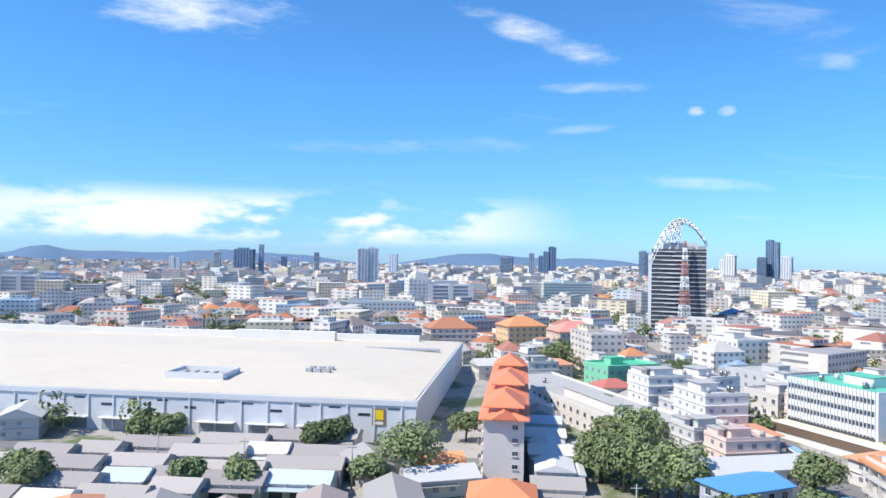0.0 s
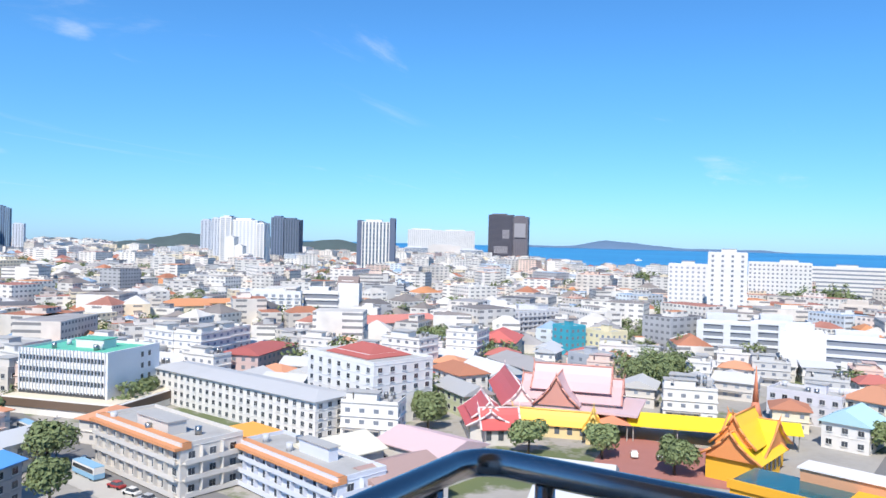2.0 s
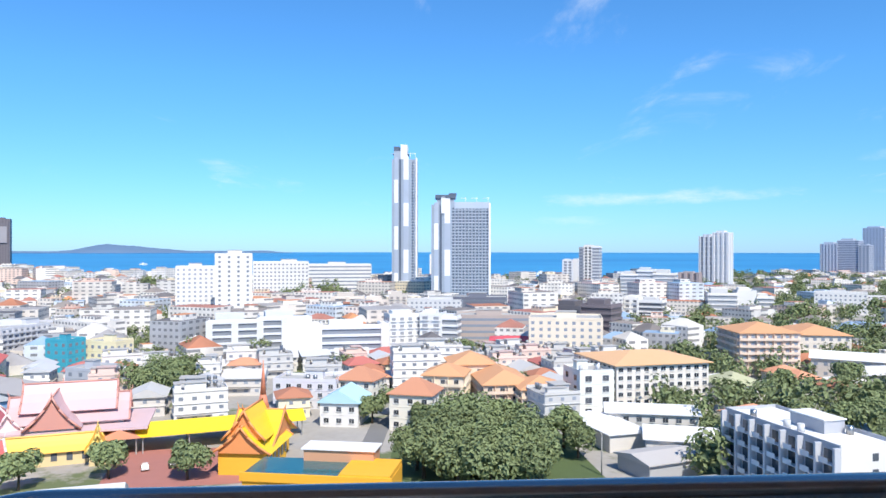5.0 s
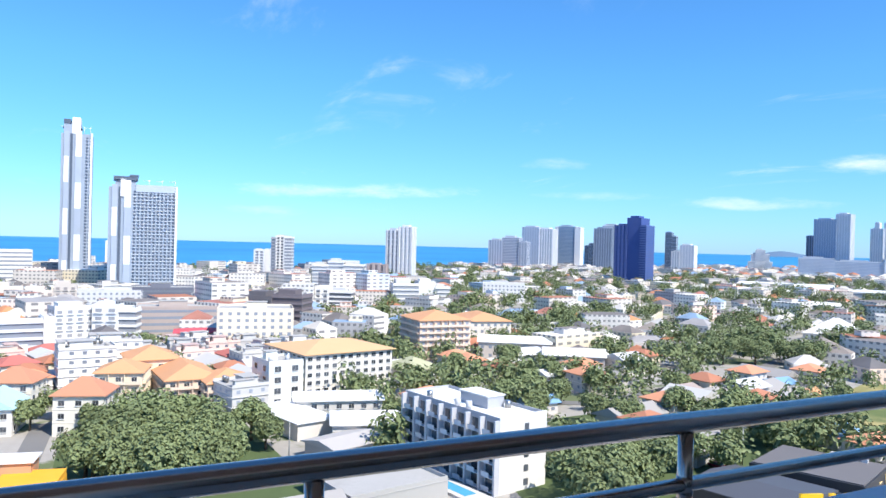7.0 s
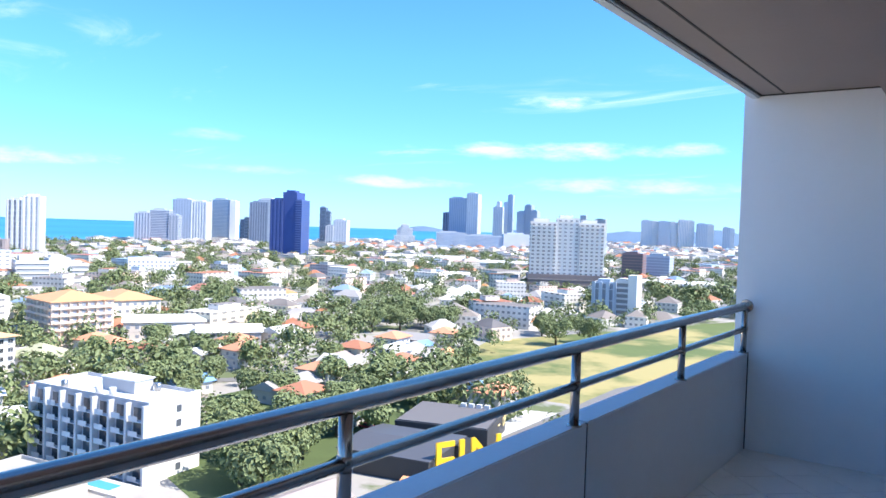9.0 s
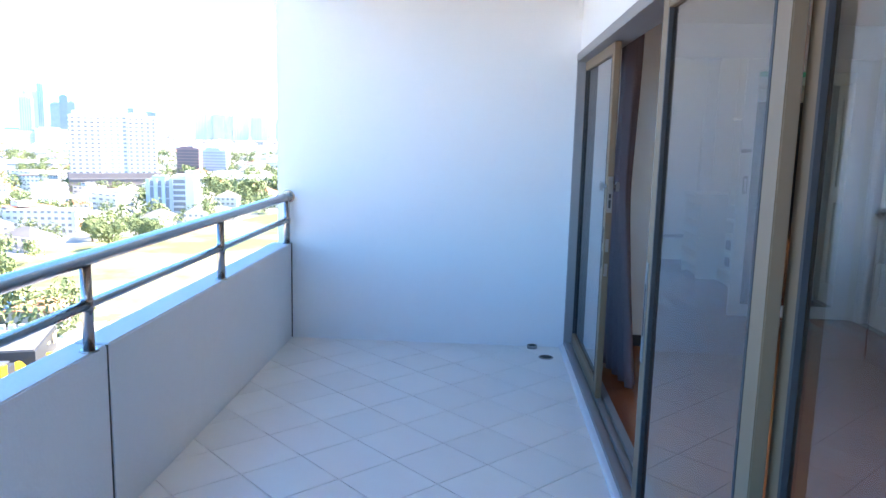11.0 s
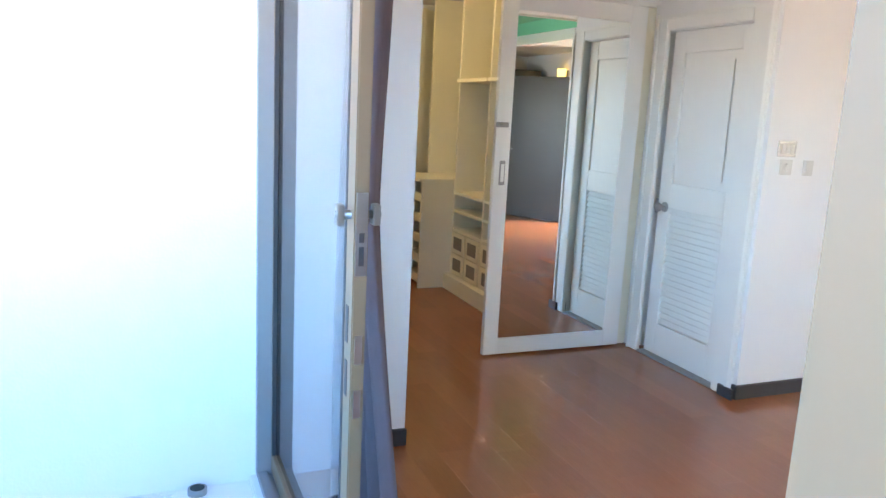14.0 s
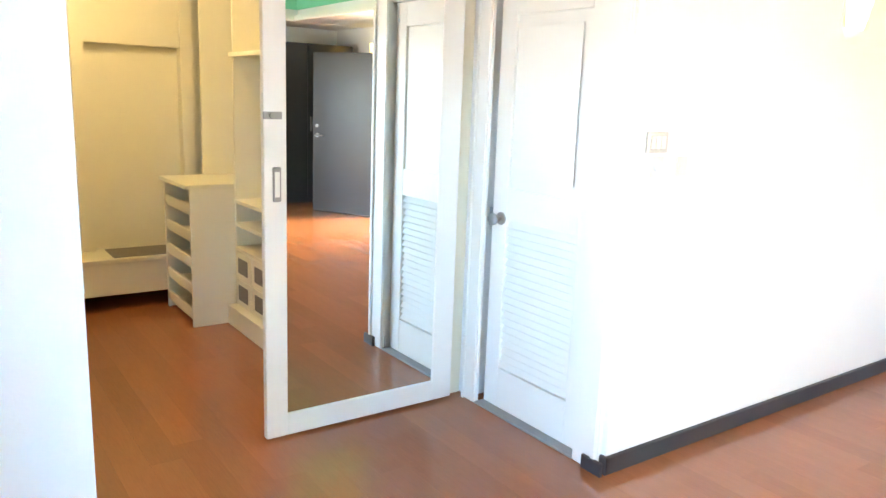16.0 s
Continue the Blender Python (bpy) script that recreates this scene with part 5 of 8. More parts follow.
# the northern row, walls lightened and blued to hold the haze
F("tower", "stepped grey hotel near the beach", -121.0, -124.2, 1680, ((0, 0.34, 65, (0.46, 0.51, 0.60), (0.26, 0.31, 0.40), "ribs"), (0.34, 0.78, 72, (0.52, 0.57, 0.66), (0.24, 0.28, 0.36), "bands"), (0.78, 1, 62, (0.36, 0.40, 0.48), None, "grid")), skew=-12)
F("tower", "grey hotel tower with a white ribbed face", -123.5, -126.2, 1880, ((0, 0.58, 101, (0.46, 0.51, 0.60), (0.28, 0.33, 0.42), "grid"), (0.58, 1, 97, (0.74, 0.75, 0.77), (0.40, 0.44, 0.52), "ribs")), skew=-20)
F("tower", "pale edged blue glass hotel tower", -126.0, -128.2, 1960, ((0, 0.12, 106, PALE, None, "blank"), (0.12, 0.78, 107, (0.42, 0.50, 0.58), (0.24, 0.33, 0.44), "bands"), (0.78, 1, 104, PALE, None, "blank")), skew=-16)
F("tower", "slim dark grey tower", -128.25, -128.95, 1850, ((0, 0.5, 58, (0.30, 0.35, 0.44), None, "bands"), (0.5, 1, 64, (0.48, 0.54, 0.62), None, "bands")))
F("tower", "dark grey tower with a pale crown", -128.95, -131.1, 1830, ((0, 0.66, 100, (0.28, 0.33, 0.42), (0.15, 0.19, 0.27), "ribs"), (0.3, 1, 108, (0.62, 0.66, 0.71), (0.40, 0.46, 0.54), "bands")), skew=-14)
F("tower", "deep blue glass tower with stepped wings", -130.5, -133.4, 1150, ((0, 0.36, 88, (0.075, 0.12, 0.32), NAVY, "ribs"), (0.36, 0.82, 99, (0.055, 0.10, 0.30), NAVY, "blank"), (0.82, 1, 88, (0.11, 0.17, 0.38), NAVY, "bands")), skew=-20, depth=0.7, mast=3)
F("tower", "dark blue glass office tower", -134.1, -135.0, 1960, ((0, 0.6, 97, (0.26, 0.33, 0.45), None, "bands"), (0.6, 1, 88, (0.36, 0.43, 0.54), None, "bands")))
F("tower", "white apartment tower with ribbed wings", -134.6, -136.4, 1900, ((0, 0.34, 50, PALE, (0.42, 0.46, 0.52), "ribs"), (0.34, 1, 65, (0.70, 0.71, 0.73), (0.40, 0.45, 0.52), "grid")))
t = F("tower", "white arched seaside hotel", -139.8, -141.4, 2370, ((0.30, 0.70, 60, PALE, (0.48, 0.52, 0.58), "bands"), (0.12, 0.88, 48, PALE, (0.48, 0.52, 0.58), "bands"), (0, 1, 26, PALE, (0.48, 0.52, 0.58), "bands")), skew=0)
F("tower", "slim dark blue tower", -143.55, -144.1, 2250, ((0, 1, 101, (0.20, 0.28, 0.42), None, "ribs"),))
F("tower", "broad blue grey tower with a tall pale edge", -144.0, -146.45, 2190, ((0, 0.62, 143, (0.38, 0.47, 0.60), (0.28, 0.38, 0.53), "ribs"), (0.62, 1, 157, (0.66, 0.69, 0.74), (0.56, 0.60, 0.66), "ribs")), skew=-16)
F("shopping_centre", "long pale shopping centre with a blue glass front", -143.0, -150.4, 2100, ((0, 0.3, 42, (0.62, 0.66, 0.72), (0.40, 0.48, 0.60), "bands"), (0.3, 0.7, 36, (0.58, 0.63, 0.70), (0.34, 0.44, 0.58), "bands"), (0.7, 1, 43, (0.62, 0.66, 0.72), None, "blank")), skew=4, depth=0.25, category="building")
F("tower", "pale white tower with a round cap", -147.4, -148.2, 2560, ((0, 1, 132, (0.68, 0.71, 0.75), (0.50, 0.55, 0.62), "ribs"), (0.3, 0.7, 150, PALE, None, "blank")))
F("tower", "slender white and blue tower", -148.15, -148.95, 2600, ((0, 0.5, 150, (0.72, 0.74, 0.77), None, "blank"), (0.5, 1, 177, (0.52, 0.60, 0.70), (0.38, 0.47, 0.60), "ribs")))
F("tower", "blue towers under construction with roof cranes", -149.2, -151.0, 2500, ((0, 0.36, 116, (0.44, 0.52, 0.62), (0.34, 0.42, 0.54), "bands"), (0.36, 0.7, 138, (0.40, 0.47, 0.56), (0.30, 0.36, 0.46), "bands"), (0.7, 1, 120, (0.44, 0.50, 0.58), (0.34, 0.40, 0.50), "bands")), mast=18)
F("tower", "far apartment block above the white hotel", -154.0, -154.5, 1700, ((0, 1, 92, (0.44, 0.50, 0.56), (0.34, 0.40, 0.46), "bands"),))
F("tower", "low far apartment block above the white hotel", -155.1, -156.0, 1700, ((0, 1, 84, (0.40, 0.44, 0.48), (0.32, 0.36, 0.40), "bands"),))
for a0, a1, h, w in ((-158.5, -159.75, 112, HAZE_BLUE), (-159.7, -161.1, 110, (0.48, 0.57, 0.68)), (-161.1, -162.25, 118, PALE), (-162.4, -163.6, 104, (0.52, 0.60, 0.70)), (-164.2, -165.0, 92, HAZE_BLUE)):
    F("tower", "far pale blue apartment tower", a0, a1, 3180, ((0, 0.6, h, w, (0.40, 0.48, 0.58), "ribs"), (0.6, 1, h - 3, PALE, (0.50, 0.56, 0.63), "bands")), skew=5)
t = F("hotel_block", "large white hotel with rows of balconies over a dark base", -150.2, -155.85, 700, ((0, 0.36, 62, WHITE, (0.20, 0.19, 0.19), "grid"), (0.36, 0.66, 66, (0.75, 0.73, 0.70), (0.30, 0.29, 0.29), "grid"), (0.66, 1, 62, WHITE, (0.20, 0.19, 0.19), "grid")), skew=5, depth=0.3, category="hotel")
boxes("dark_base", [(-36, -14, -0.4, 36, 14, 15, 0), (-35, -14.4, 5, 35, -14, 6, 1), (-35, -14.4, 10, 35, -14, 11, 1)], [paint((0.20, 0.17, 0.17)), paint((0.30, 0.26, 0.25))], t, "dark brown podium")
F("apartment_block", "white and dark grey modern block", -155.2, -158.75, 490, ((0, 0.5, 22, (0.50, 0.56, 0.64), (0.22, 0.25, 0.30), "ribs"), (0.5, 0.8, 24, (0.62, 0.62, 0.62), (0.24, 0.24, 0.26), "bands"), (0.8, 1, 27, WHITE, None, "blank")), skew=-14, category="building")
F("long_block", "dark brown office block", -157.2, -158.95, 900, ((0, 1, 31, (0.30, 0.20, 0.20), (0.18, 0.14, 0.15), "bands"),), category="building")
F("long_block", "blue grey office slab", -158.9, -160.9, 950, ((0, 1, 28, (0.52, 0.58, 0.66), (0.36, 0.42, 0.52), "bands"),), category="building")

# hotels between the temple and the beach
F("hotel_block", "white balconied hotel block with open frames", -76.4, -83.7, 400, ((0, 0.5, 17.5, (0.70, 0.71, 0.72), (0.24, 0.26, 0.29), "frame"), (0.5, 1, 18.5, (0.70, 0.71, 0.72), (0.24, 0.26, 0.29), "frame")), skew=4, depth=0.35, category="hotel")
F("hotel_block", "white hotel with a broad blank end wall and long window rows", -81.8, -89.8, 360, ((0, 0.36, 18, WHITE, None, "blank"), (0.36, 0.92, 17.5, (0.74, 0.74, 0.75), (0.26, 0.28, 0.32), "bands"), (0.92, 1, 18, WHITE, None, "blank")), skew=3, depth=0.3, category="hotel")
F("hotel_block", "white hotel with a curved balconied front", -89.4, -92.4, 402, ((0, 1, 18.8, (0.77, 0.76, 0.74), (0.30, 0.31, 0.33), "grid"),), skew=16, depth=0.6, category="hotel")
F("hotel_block", "white hotel wing with rows of balconies", -92.2, -95.4, 398, ((0, 0.6, 19.5, (0.77, 0.76, 0.74), (0.30, 0.31, 0.33), "grid"), (0.6, 1, 18, (0.77, 0.76, 0.74), (0.30, 0.31, 0.33), "bands")), skew=-14, depth=0.5, category="hotel")
F("long_block", "long brown and cream apartment block", -85.6, -91.3, 560, ((0, 0.4, 18.5, (0.70, 0.62, 0.54), (0.30, 0.27, 0.26), "frame"), (0.4, 0.75, 16, (0.70, 0.62, 0.54), (0.30, 0.27, 0.26), "grid"), (0.75, 1, 20, (0.60, 0.54, 0.48), (0.30, 0.27, 0.26), "grid")), skew=-4, depth=0.3, category="building")

# hotels and houses toward the sea
S("hotel_tower", "white seaside hotel with stepped roof", 556, 145, 25, 34, 41, 14, 13, WHITE)
S("hotel_tower", "tall white hotel core tower", 512, 112, 22, 24, 50.5, 12, 16, WHITE, pitch=5)
S("hotel_tower", "white beach hotel slab", 700, 108, 24, 50, 42, 10, 12, WHITE)
S("hotel_tower", "white beach hotel slab with balconies", 790, 62, 24, 70, 38, 5, 10, WHITE, style="band")
S("hotel_block", "brown balconied hotel block", 420, -52, 22, 40, 17, -5, 5, (0.46, 0.38, 0.34), style="band")
S("apartment_block", "dark grey apartment block", 560, -62, 25, 40, 18, -8, 5, (0.16, 0.17, 0.21), style="band")
S("house_block", "pale tower house with a brown hipped roof", 262, 16, 12, 13, 9.0, -20, 3, (0.76, 0.72, 0.62), "hip", (0.52, 0.24, 0.14), rise=4.2)
S("house_block", "pale tower house with a brown hipped roof", 228, -2, 12, 13, 10.5, -18, 3, (0.76, 0.72, 0.62), "hip", (0.52, 0.24, 0.14), rise=4.4)
S("house_block", "cream balconied house with an orange hipped roof", 262, -14, 15, 14, 10.5, -14, 3, (0.78, 0.66, 0.50), "hip", (0.66, 0.34, 0.17), "balcony", rise=3.6)
S("house_block", "cream terraced house with layered orange roofs", 262, -33, 30, 17, 8.6, 3, 3, (0.76, 0.60, 0.46), "hip", (0.66, 0.34, 0.17), "balcony", rise=4)
S("house_block", "cream terraced house with an orange hipped roof", 248, -44, 16, 15, 8.2, 3, 3, (0.76, 0.60, 0.46), "hip", (0.66, 0.34, 0.17), "balcony", rise=3.5)
S("house_block", "cream house with an orange gabled roof", 278, -24, 18, 16, 12, 3, 3, (0.76, 0.60, 0.46), "hip", (0.66, 0.34, 0.17), rise=4)
S("apartment_block", "white block with a bright red flat roof", 359, -54, 15, 22, 10.5, -9, 3, (0.72, 0.66, 0.60), "hip", (0.66, 0.10, 0.12), rise=1.6)
S("apartment_block", "cream seven storey block", 352, -78, 24, 34, 21.5, -13, 7, (0.80, 0.70, 0.56), pitch=3.6, near=False)
S("town_house", "pale green and white narrow town house", 244, -60, 14, 12, 14.1, 9, 4, (0.74, 0.75, 0.70), pitch=4.5, win=(2.2, 1.8))
S("apartment_block", "cream six storey block with a wide orange roof", 256, -82, 30, 34, 16, 10, 6, (0.80, 0.74, 0.66), "hip", (0.70, 0.42, 0.22), "grid", 3.0, (1.6, 1.3), rise=3.0, over=1.2)
S("apartment_block", "cream tower block with a layered orange roof", 322, -158, 26, 26, 18, -4, 6, (0.78, 0.62, 0.50), "hip", (0.66, 0.34, 0.17), "balcony", rise=4, near=False)
S("apartment_block", "cream block with an orange gabled roof", 354, -202, 34, 25, 13.5, -14, 4, (0.80, 0.72, 0.62), "hip", (0.66, 0.34, 0.17), rise=4, near=False)
S("pavilion", "low pavilion with an olive hipped roof", 262, -118, 16, 16, 6, 10, 1, OFFW, "hip", (0.45, 0.45, 0.28), "blank", rise=4)


def build_grey_block():
    x, y, wx, wy, h, turn = 156, -84, 36, 14, 15.6, 10
    t = S("apartment_block", "five storey block painted white on its sunlit end, grey in shade, with dark recessed balconies", x, y, wx, wy, h, turn, 5, (0.42, 0.43, 0.46), "flat", (0.80, 0.79, 0.76), "blank")
    # sun and shade in the paint: white on this end, grey elsewhere
    boxes("end_wall", [(-wx / 2 - 0.3, -wy / 2 - 0.1, -0.4, -wx / 2, wy / 2 + 0.1, h + 1.1, 0)], [paint(WHITE)], t, "plain white end wall")
    for f in range(5):
        z = f * 3.1
        boxes("stair_window", [(-wx / 2 - 0.36, -1.6, z + 0.7, -wx / 2 - 0.302, -0.2, z + 2.2, 0)], [M_PANE], t)
        for k in range(7):
            s = -wx / 2 + 0.8 + k * 5.05
            boxes("recess", [(s, wy / 2 - 0.05, z + 0.25, s + 3.4, wy / 2 + 0.03, z + 2.7, 0)], [M_PANE], t, "dark balcony recess")
            boxes("balcony", [(s - 0.2, wy / 2, z + 0.05, s + 3.6, wy / 2 + 1.3, z + 0.22, 0), (s + 1.0, wy / 2 + 1.22, z + 0.22, s + 3.6, wy / 2 + 1.3, z + 1.2, 0)], [paint((0.62, 0.63, 0.66))], t)
    for k in range(8):
        s = -wx / 2 + k * 5.05
        boxes("pier", [(s - 0.3, wy / 2, -0.4, s + 0.3, wy / 2 + 1.5, h + 0.4, 0)], [paint((0.52, 0.53, 0.56))], t)
    t = thing("swimming_pool", "narrow blue swimming pool beside the grey block", "pool", (150, -72, GROUND), 10)
    boxes("deck", [(-16, -3, -0.5, 16, 3, 0.3, 0)], [paint(OFFW)], t)
    boxes("pool_water", [(-12, -1.6, 0.3, 12, 1.6, 0.34, 0)], [paint((0.10, 0.42, 0.62), 0.1)], t)


build_grey_block()
S("long_shed", "white two level shed with a sheet roof", 218, -72, 12, 26, 6, -15, 2, OFFW, "gable", (0.70, 0.70, 0.70), rise=2)
S("long_shed", "white walled shed with a pale roof", 192, -74, 16, 24, 5, -18, 1, OFFW, "gable", (0.74, 0.73, 0.72), rise=2.2)
S("long_shed", "open shed with a white sheet roof", 207, -56, 22, 12, 4.5, 13, 1, OFFW, "gable", (0.80, 0.79, 0.78), "blank", rise=1.6)
S("long_shed", "grey shed with rusty roof sheets", 178, -60, 12, 16, 3.6, 20, 1, (0.40, 0.40, 0.40), "gable", (0.50, 0.47, 0.44), "blank", rise=1.5)
S("long_shed", "flat grey concrete yard building", 148, -56, 20, 24, 3.5, 10, 1, (0.45, 0.44, 0.42), "flat", None, "blank", tank=False)
S("school_hall", "long hall with a pale sheet roof", 300, -190, 12, 34, 8, -34, 2, (0.62, 0.55, 0.48), "gable", (0.74, 0.73, 0.70), rise=3, near=False)
S("school_hall", "long hall with a pale sheet roof", 262, -196, 12, 26, 7, -34, 2, (0.40, 0.36, 0.33), "gable", (0.78, 0.77, 0.74), rise=3, near=False)
S("hotel_block", "white block behind green trees", 613, -380, 25, 40, 17, -32, 5, WHITE)
for x, y, w, d, hh, rgb in ((700, -900, 120, 50, 9, (0.78, 0.78, 0.76)), (560, -860, 110, 40, 9, (0.74, 0.74, 0.72)), (640, -760, 90, 30, 7, (0.80, 0.79, 0.76)), (420, -840, 80, 30, 8, (0.74, 0.73, 0.70)), (470, -620, 70, 18, 6, (0.78, 0.76, 0.72)), (250, -700, 90, 16, 8, (0.70, 0.69, 0.67)), (150, -640, 80, 14, 8, (0.72, 0.71, 0.68))):
    S("warehouse", "long low warehouse with a pale sheet roof", x, y, w, d, hh, 28, 2, (0.70, 0.70, 0.69), "gable", rgb, "band", rise=3)
S("marquee", "white peaked tent roof hall", 300, -430, 30, 30, 4, 20, 1, WHITE, "hip", (0.84, 0.83, 0.80), "blank", rise=10)
S("park_wall", "long cream wall of a walled lot", 420, -395, 60, 2, 5, -50, 1, CREAMW, "flat", None, "blank", tank=False)


def build_dark_tower():
    x, y = polar(-20.2, 612)
    t = S("lattice_crown_tower", "dark glass tower with white floor lines and white steel crown", x, y, 40, 30, 63, -20, 19, (0.07, 0.075, 0.09), style="blank", ledge=0.0, tank=False)
    for f in range(19):
        boxes("floor_line", [(-20.4, -15.5, f * 3.3 + 2.3, 20.4, -15.0, f * 3.3 + 2.9, 0), (-16 + (f * 7) % 12, -15.9, f * 3.3 + 2.0, -2 + (f * 5) % 15, -15.5, f * 3.3 + 3.0, 0)], [paint((0.60, 0.61, 0.62))], t)
    boxes("white_side", [(-22.5, -15.3, -0.4, -20, 15, 60, 0)], [paint((0.66, 0.69, 0.73))], t, "pale side wall")
    boxes("crown_base", [(-12, -8, 63, 14, 8, 69, 0)], [paint((0.55, 0.56, 0.58))], t)

    def arch(s):
        z = 54 + 33.5 * math.sin(math.pi / 2 * min(1, s / 0.52)) if s < 0.52 else 87.5 - 18.5 * ((s - 0.52) / 0.48) ** 2
        return -21.5 + 41.5 * s, z

    for n in range(9):
        bm = bmesh.new()
        yy = -15 + 29 * n / 8
        if n in (0, 8):
            pts = [Vector((arch(k / 16)[0], yy, arch(k / 16)[1])) for k in range(17)]
        else:
            a0 = -21.5 + 2.9 * n
            pts = [Vector((a0 + (2.0 - a0) * (k / 8) ** 1.25, yy, 62 + 25 * math.sin(math.pi / 2 * k / 8))) for k in range(9)]
        for p, q in zip(pts, pts[1:]):
            drop = Vector((1.2, 0, -2.4))
            rod(bm, p, q, 0.55, 6)
            rod(bm, p + drop, q + drop, 0.36, 5)
            rod(bm, p, q + drop, 0.28, 5)
        part("crown_arch", bm, M_STEELW, t, "curved white steel truss")
    for k in range(17):
        x0, z0 = arch(k / 16)
        bm = bmesh.new()
        rod(bm, (x0, -15, z0), (x0, 14, z0), 0.42, 5)
        part("crown_tie", bm, M_STEELW, t)
    for x0 in (-6, 5, 14):
        boxes("roof_plant", [(x0, -10, 63, x0 + 6, 6, 66.5 + 2.5 * (x0 < 0), 0)], [paint((0.34, 0.34, 0.36))], t)
    # radio mast standing before it
    t = thing("radio_mast", "red and white lattice radio mast", "mast", (209, 559, GROUND))
    for k in range(13):
        z0, z1 = k * 5.4, (k + 1) * 5.4
        a, b = 4.0 - 0.25 * k, 4.0 - 0.25 * (k + 1)
        bm = bmesh.new()
        c0, c1 = [(-a, -a), (a, -a), (a, a), (-a, a)], [(-b, -b), (b, -b), (b, b), (-b, b)]
        for i in range(4):
            p, q, r = c0[i], c1[i], c1[(i + 1) % 4]
            rod(bm, (*p, z0), (*q, z1), 0.30, 5)
            rod(bm, (*p, z0), (*r, z1), 0.18, 4)
            rod(bm, (*c0[(i + 1) % 4], z0), (*q, z1), 0.18, 4)
            rod(bm, (*q, z1), (*r, z1), 0.18, 4)
        part("mast_section", bm, M_MASTRED if k % 4 < 2 else M_STEELW, t)


build_dark_tower()


def build_twin_towers():
    grey, white, dark = paint((0.34, 0.40, 0.48)), paint((0.82, 0.83, 0.84)), paint((0.10, 0.13, 0.18))
    for nm, x, y, wx, wy, h, n in (("tall slim", 778, -9, 26, 26, 147, 46), ("broad", 690, -59, 28, 54, 95, 31)):
        t = thing("condominium_tower", nm + " grey condominium tower with staggered white panels", "tower", (x, y, GROUND), -4)
        TAKEN.append((x, y, wx / 2, wy / 2, 0))
        boxes("wall", [(-wx / 2, -wy / 2, -0.5, wx / 2, wy / 2, h, 0)], [grey], t)
        it = []
        k = 0
        block_h = 24
        north = wy / 2
        for c in range(2):
            y1 = north - 2.5 - c * 9.5
            z, flip = 6.0, c
            while z < h - 4:
                top = min(z + block_h, h + (6 if c else 2))
                it.append((-wx / 2 - 0.8, y1 - (5.2 if c else 4.0), z, -wx / 2, y1, top, flip))
                flip = 1 - flip
                z = top
        for i in it:
            boxes("facade_panel", [i[:6] + (0,)], [paint((0.40, 0.46, 0.55)) if i[6] else white], t)
        boxes("dark_shaft", [(-wx / 2 - 0.5, north - 9.6, 4, -wx / 2, north - 7.6, h, 0)], [dark], t)
        it = []
        for f in range(n):
            z = 4 + f * (h - 6) / n
            lo, hi = (-wy / 2 + 2, north - 19) if wy > 40 else (-wy / 2 + 0.5, -wy / 2 + 4.0)
            s = lo
            while s < hi:
                it.append((-wx / 2 - 0.15, s, z + 0.5, -wx / 2, s + 1.7, z + 2.2, 0))
                it.append((-wx / 2 - 0.9, s - 0.2, z - 0.1, -wx / 2, s + 2.0, z + 0.12, 1))
                s += 3.1
        boxes("glazing", it, [dark, white], t, kind="stuff")
        boxes("end_strip", [(-wx / 2 - 0.9, -wy / 2 - 0.2, 2, -wx / 2 + 3, -wy / 2 + 1.6, h + 1.5, 0)], [white], t)
        if wy < 40:
            boxes("crown", [(-wx / 2, north - 16, h, wx / 4, north - 2, h + 9, 0), (-wx / 2 + 1, north - 17, h + 5, wx / 4 + 1, north - 1, h + 6, 1)], [grey, dark], t)
            boxes("roof_column", [(-wx / 2 - 0.5, north - 16, h, wx / 4, north - 9, h + 15, 0)], [white], t, "tall white roof column")
            boxes("roof_tank_room", [(-wx / 2 - 0.4, north - 8, h + 9, wx / 4, north - 2, h + 13, 0)], [dark], t)
        else:
            boxes("crown", [(-wx / 2 + 0.5, north - 21, h, wx / 4, north - 5, h + 6, 0)], [grey], t)
            boxes("roof_overhang", [(-wx / 2 - 1, north - 22.5, h + 6, wx / 4 + 1, north - 3.5, h + 9, 0), (-wx / 2 - 1.2, north - 23, h + 9, wx / 4 + 1.2, north - 16, h + 10.5, 0)], [dark], t, "dark overhanging roof frame")
            boxes("roof_column", [(-wx / 2 - 1.0, north - 13.5, h - 8, wx / 4, north - 9, h + 7, 0)], [white], t, "white roof column")
            boxes("roof_band", [(-wx / 2 - 0.4, -wy / 2, h - 3.5, wx / 2, north - 21, h + 2.5, 0)], [paint((0.46, 0.53, 0.62))], t, "pale blue grey roof band")
        bm = bmesh.new()
        for s in range(5):
            rod(bm, (-wx / 2 + 1, -wy / 2 + 2 + s * wy / 5.2, h), (-wx / 2 + 1, -wy / 2 + 2 + s * wy / 5.2, h + 7), 0.22, 5)
            rod(bm, (-wx / 2 + 1, -wy / 2 + 1 + s * wy / 5.2, h + 6), (-wx / 2 + 1, -wy / 2 + 7 + s * wy / 5.2, h + 6), 0.18, 5)
        part("roof_crane", bm, M_STEELW, t)
    S("tower", "slim white tower between the condominiums", 800, -44, 20, 16, 48, -4, 15, WHITE, pitch=4)
    S("hotel_block", "low white and grey podium block", 560, -40, 20, 90, 16, -4, 5, (0.62, 0.62, 0.62), near=False)


build_twin_towers()


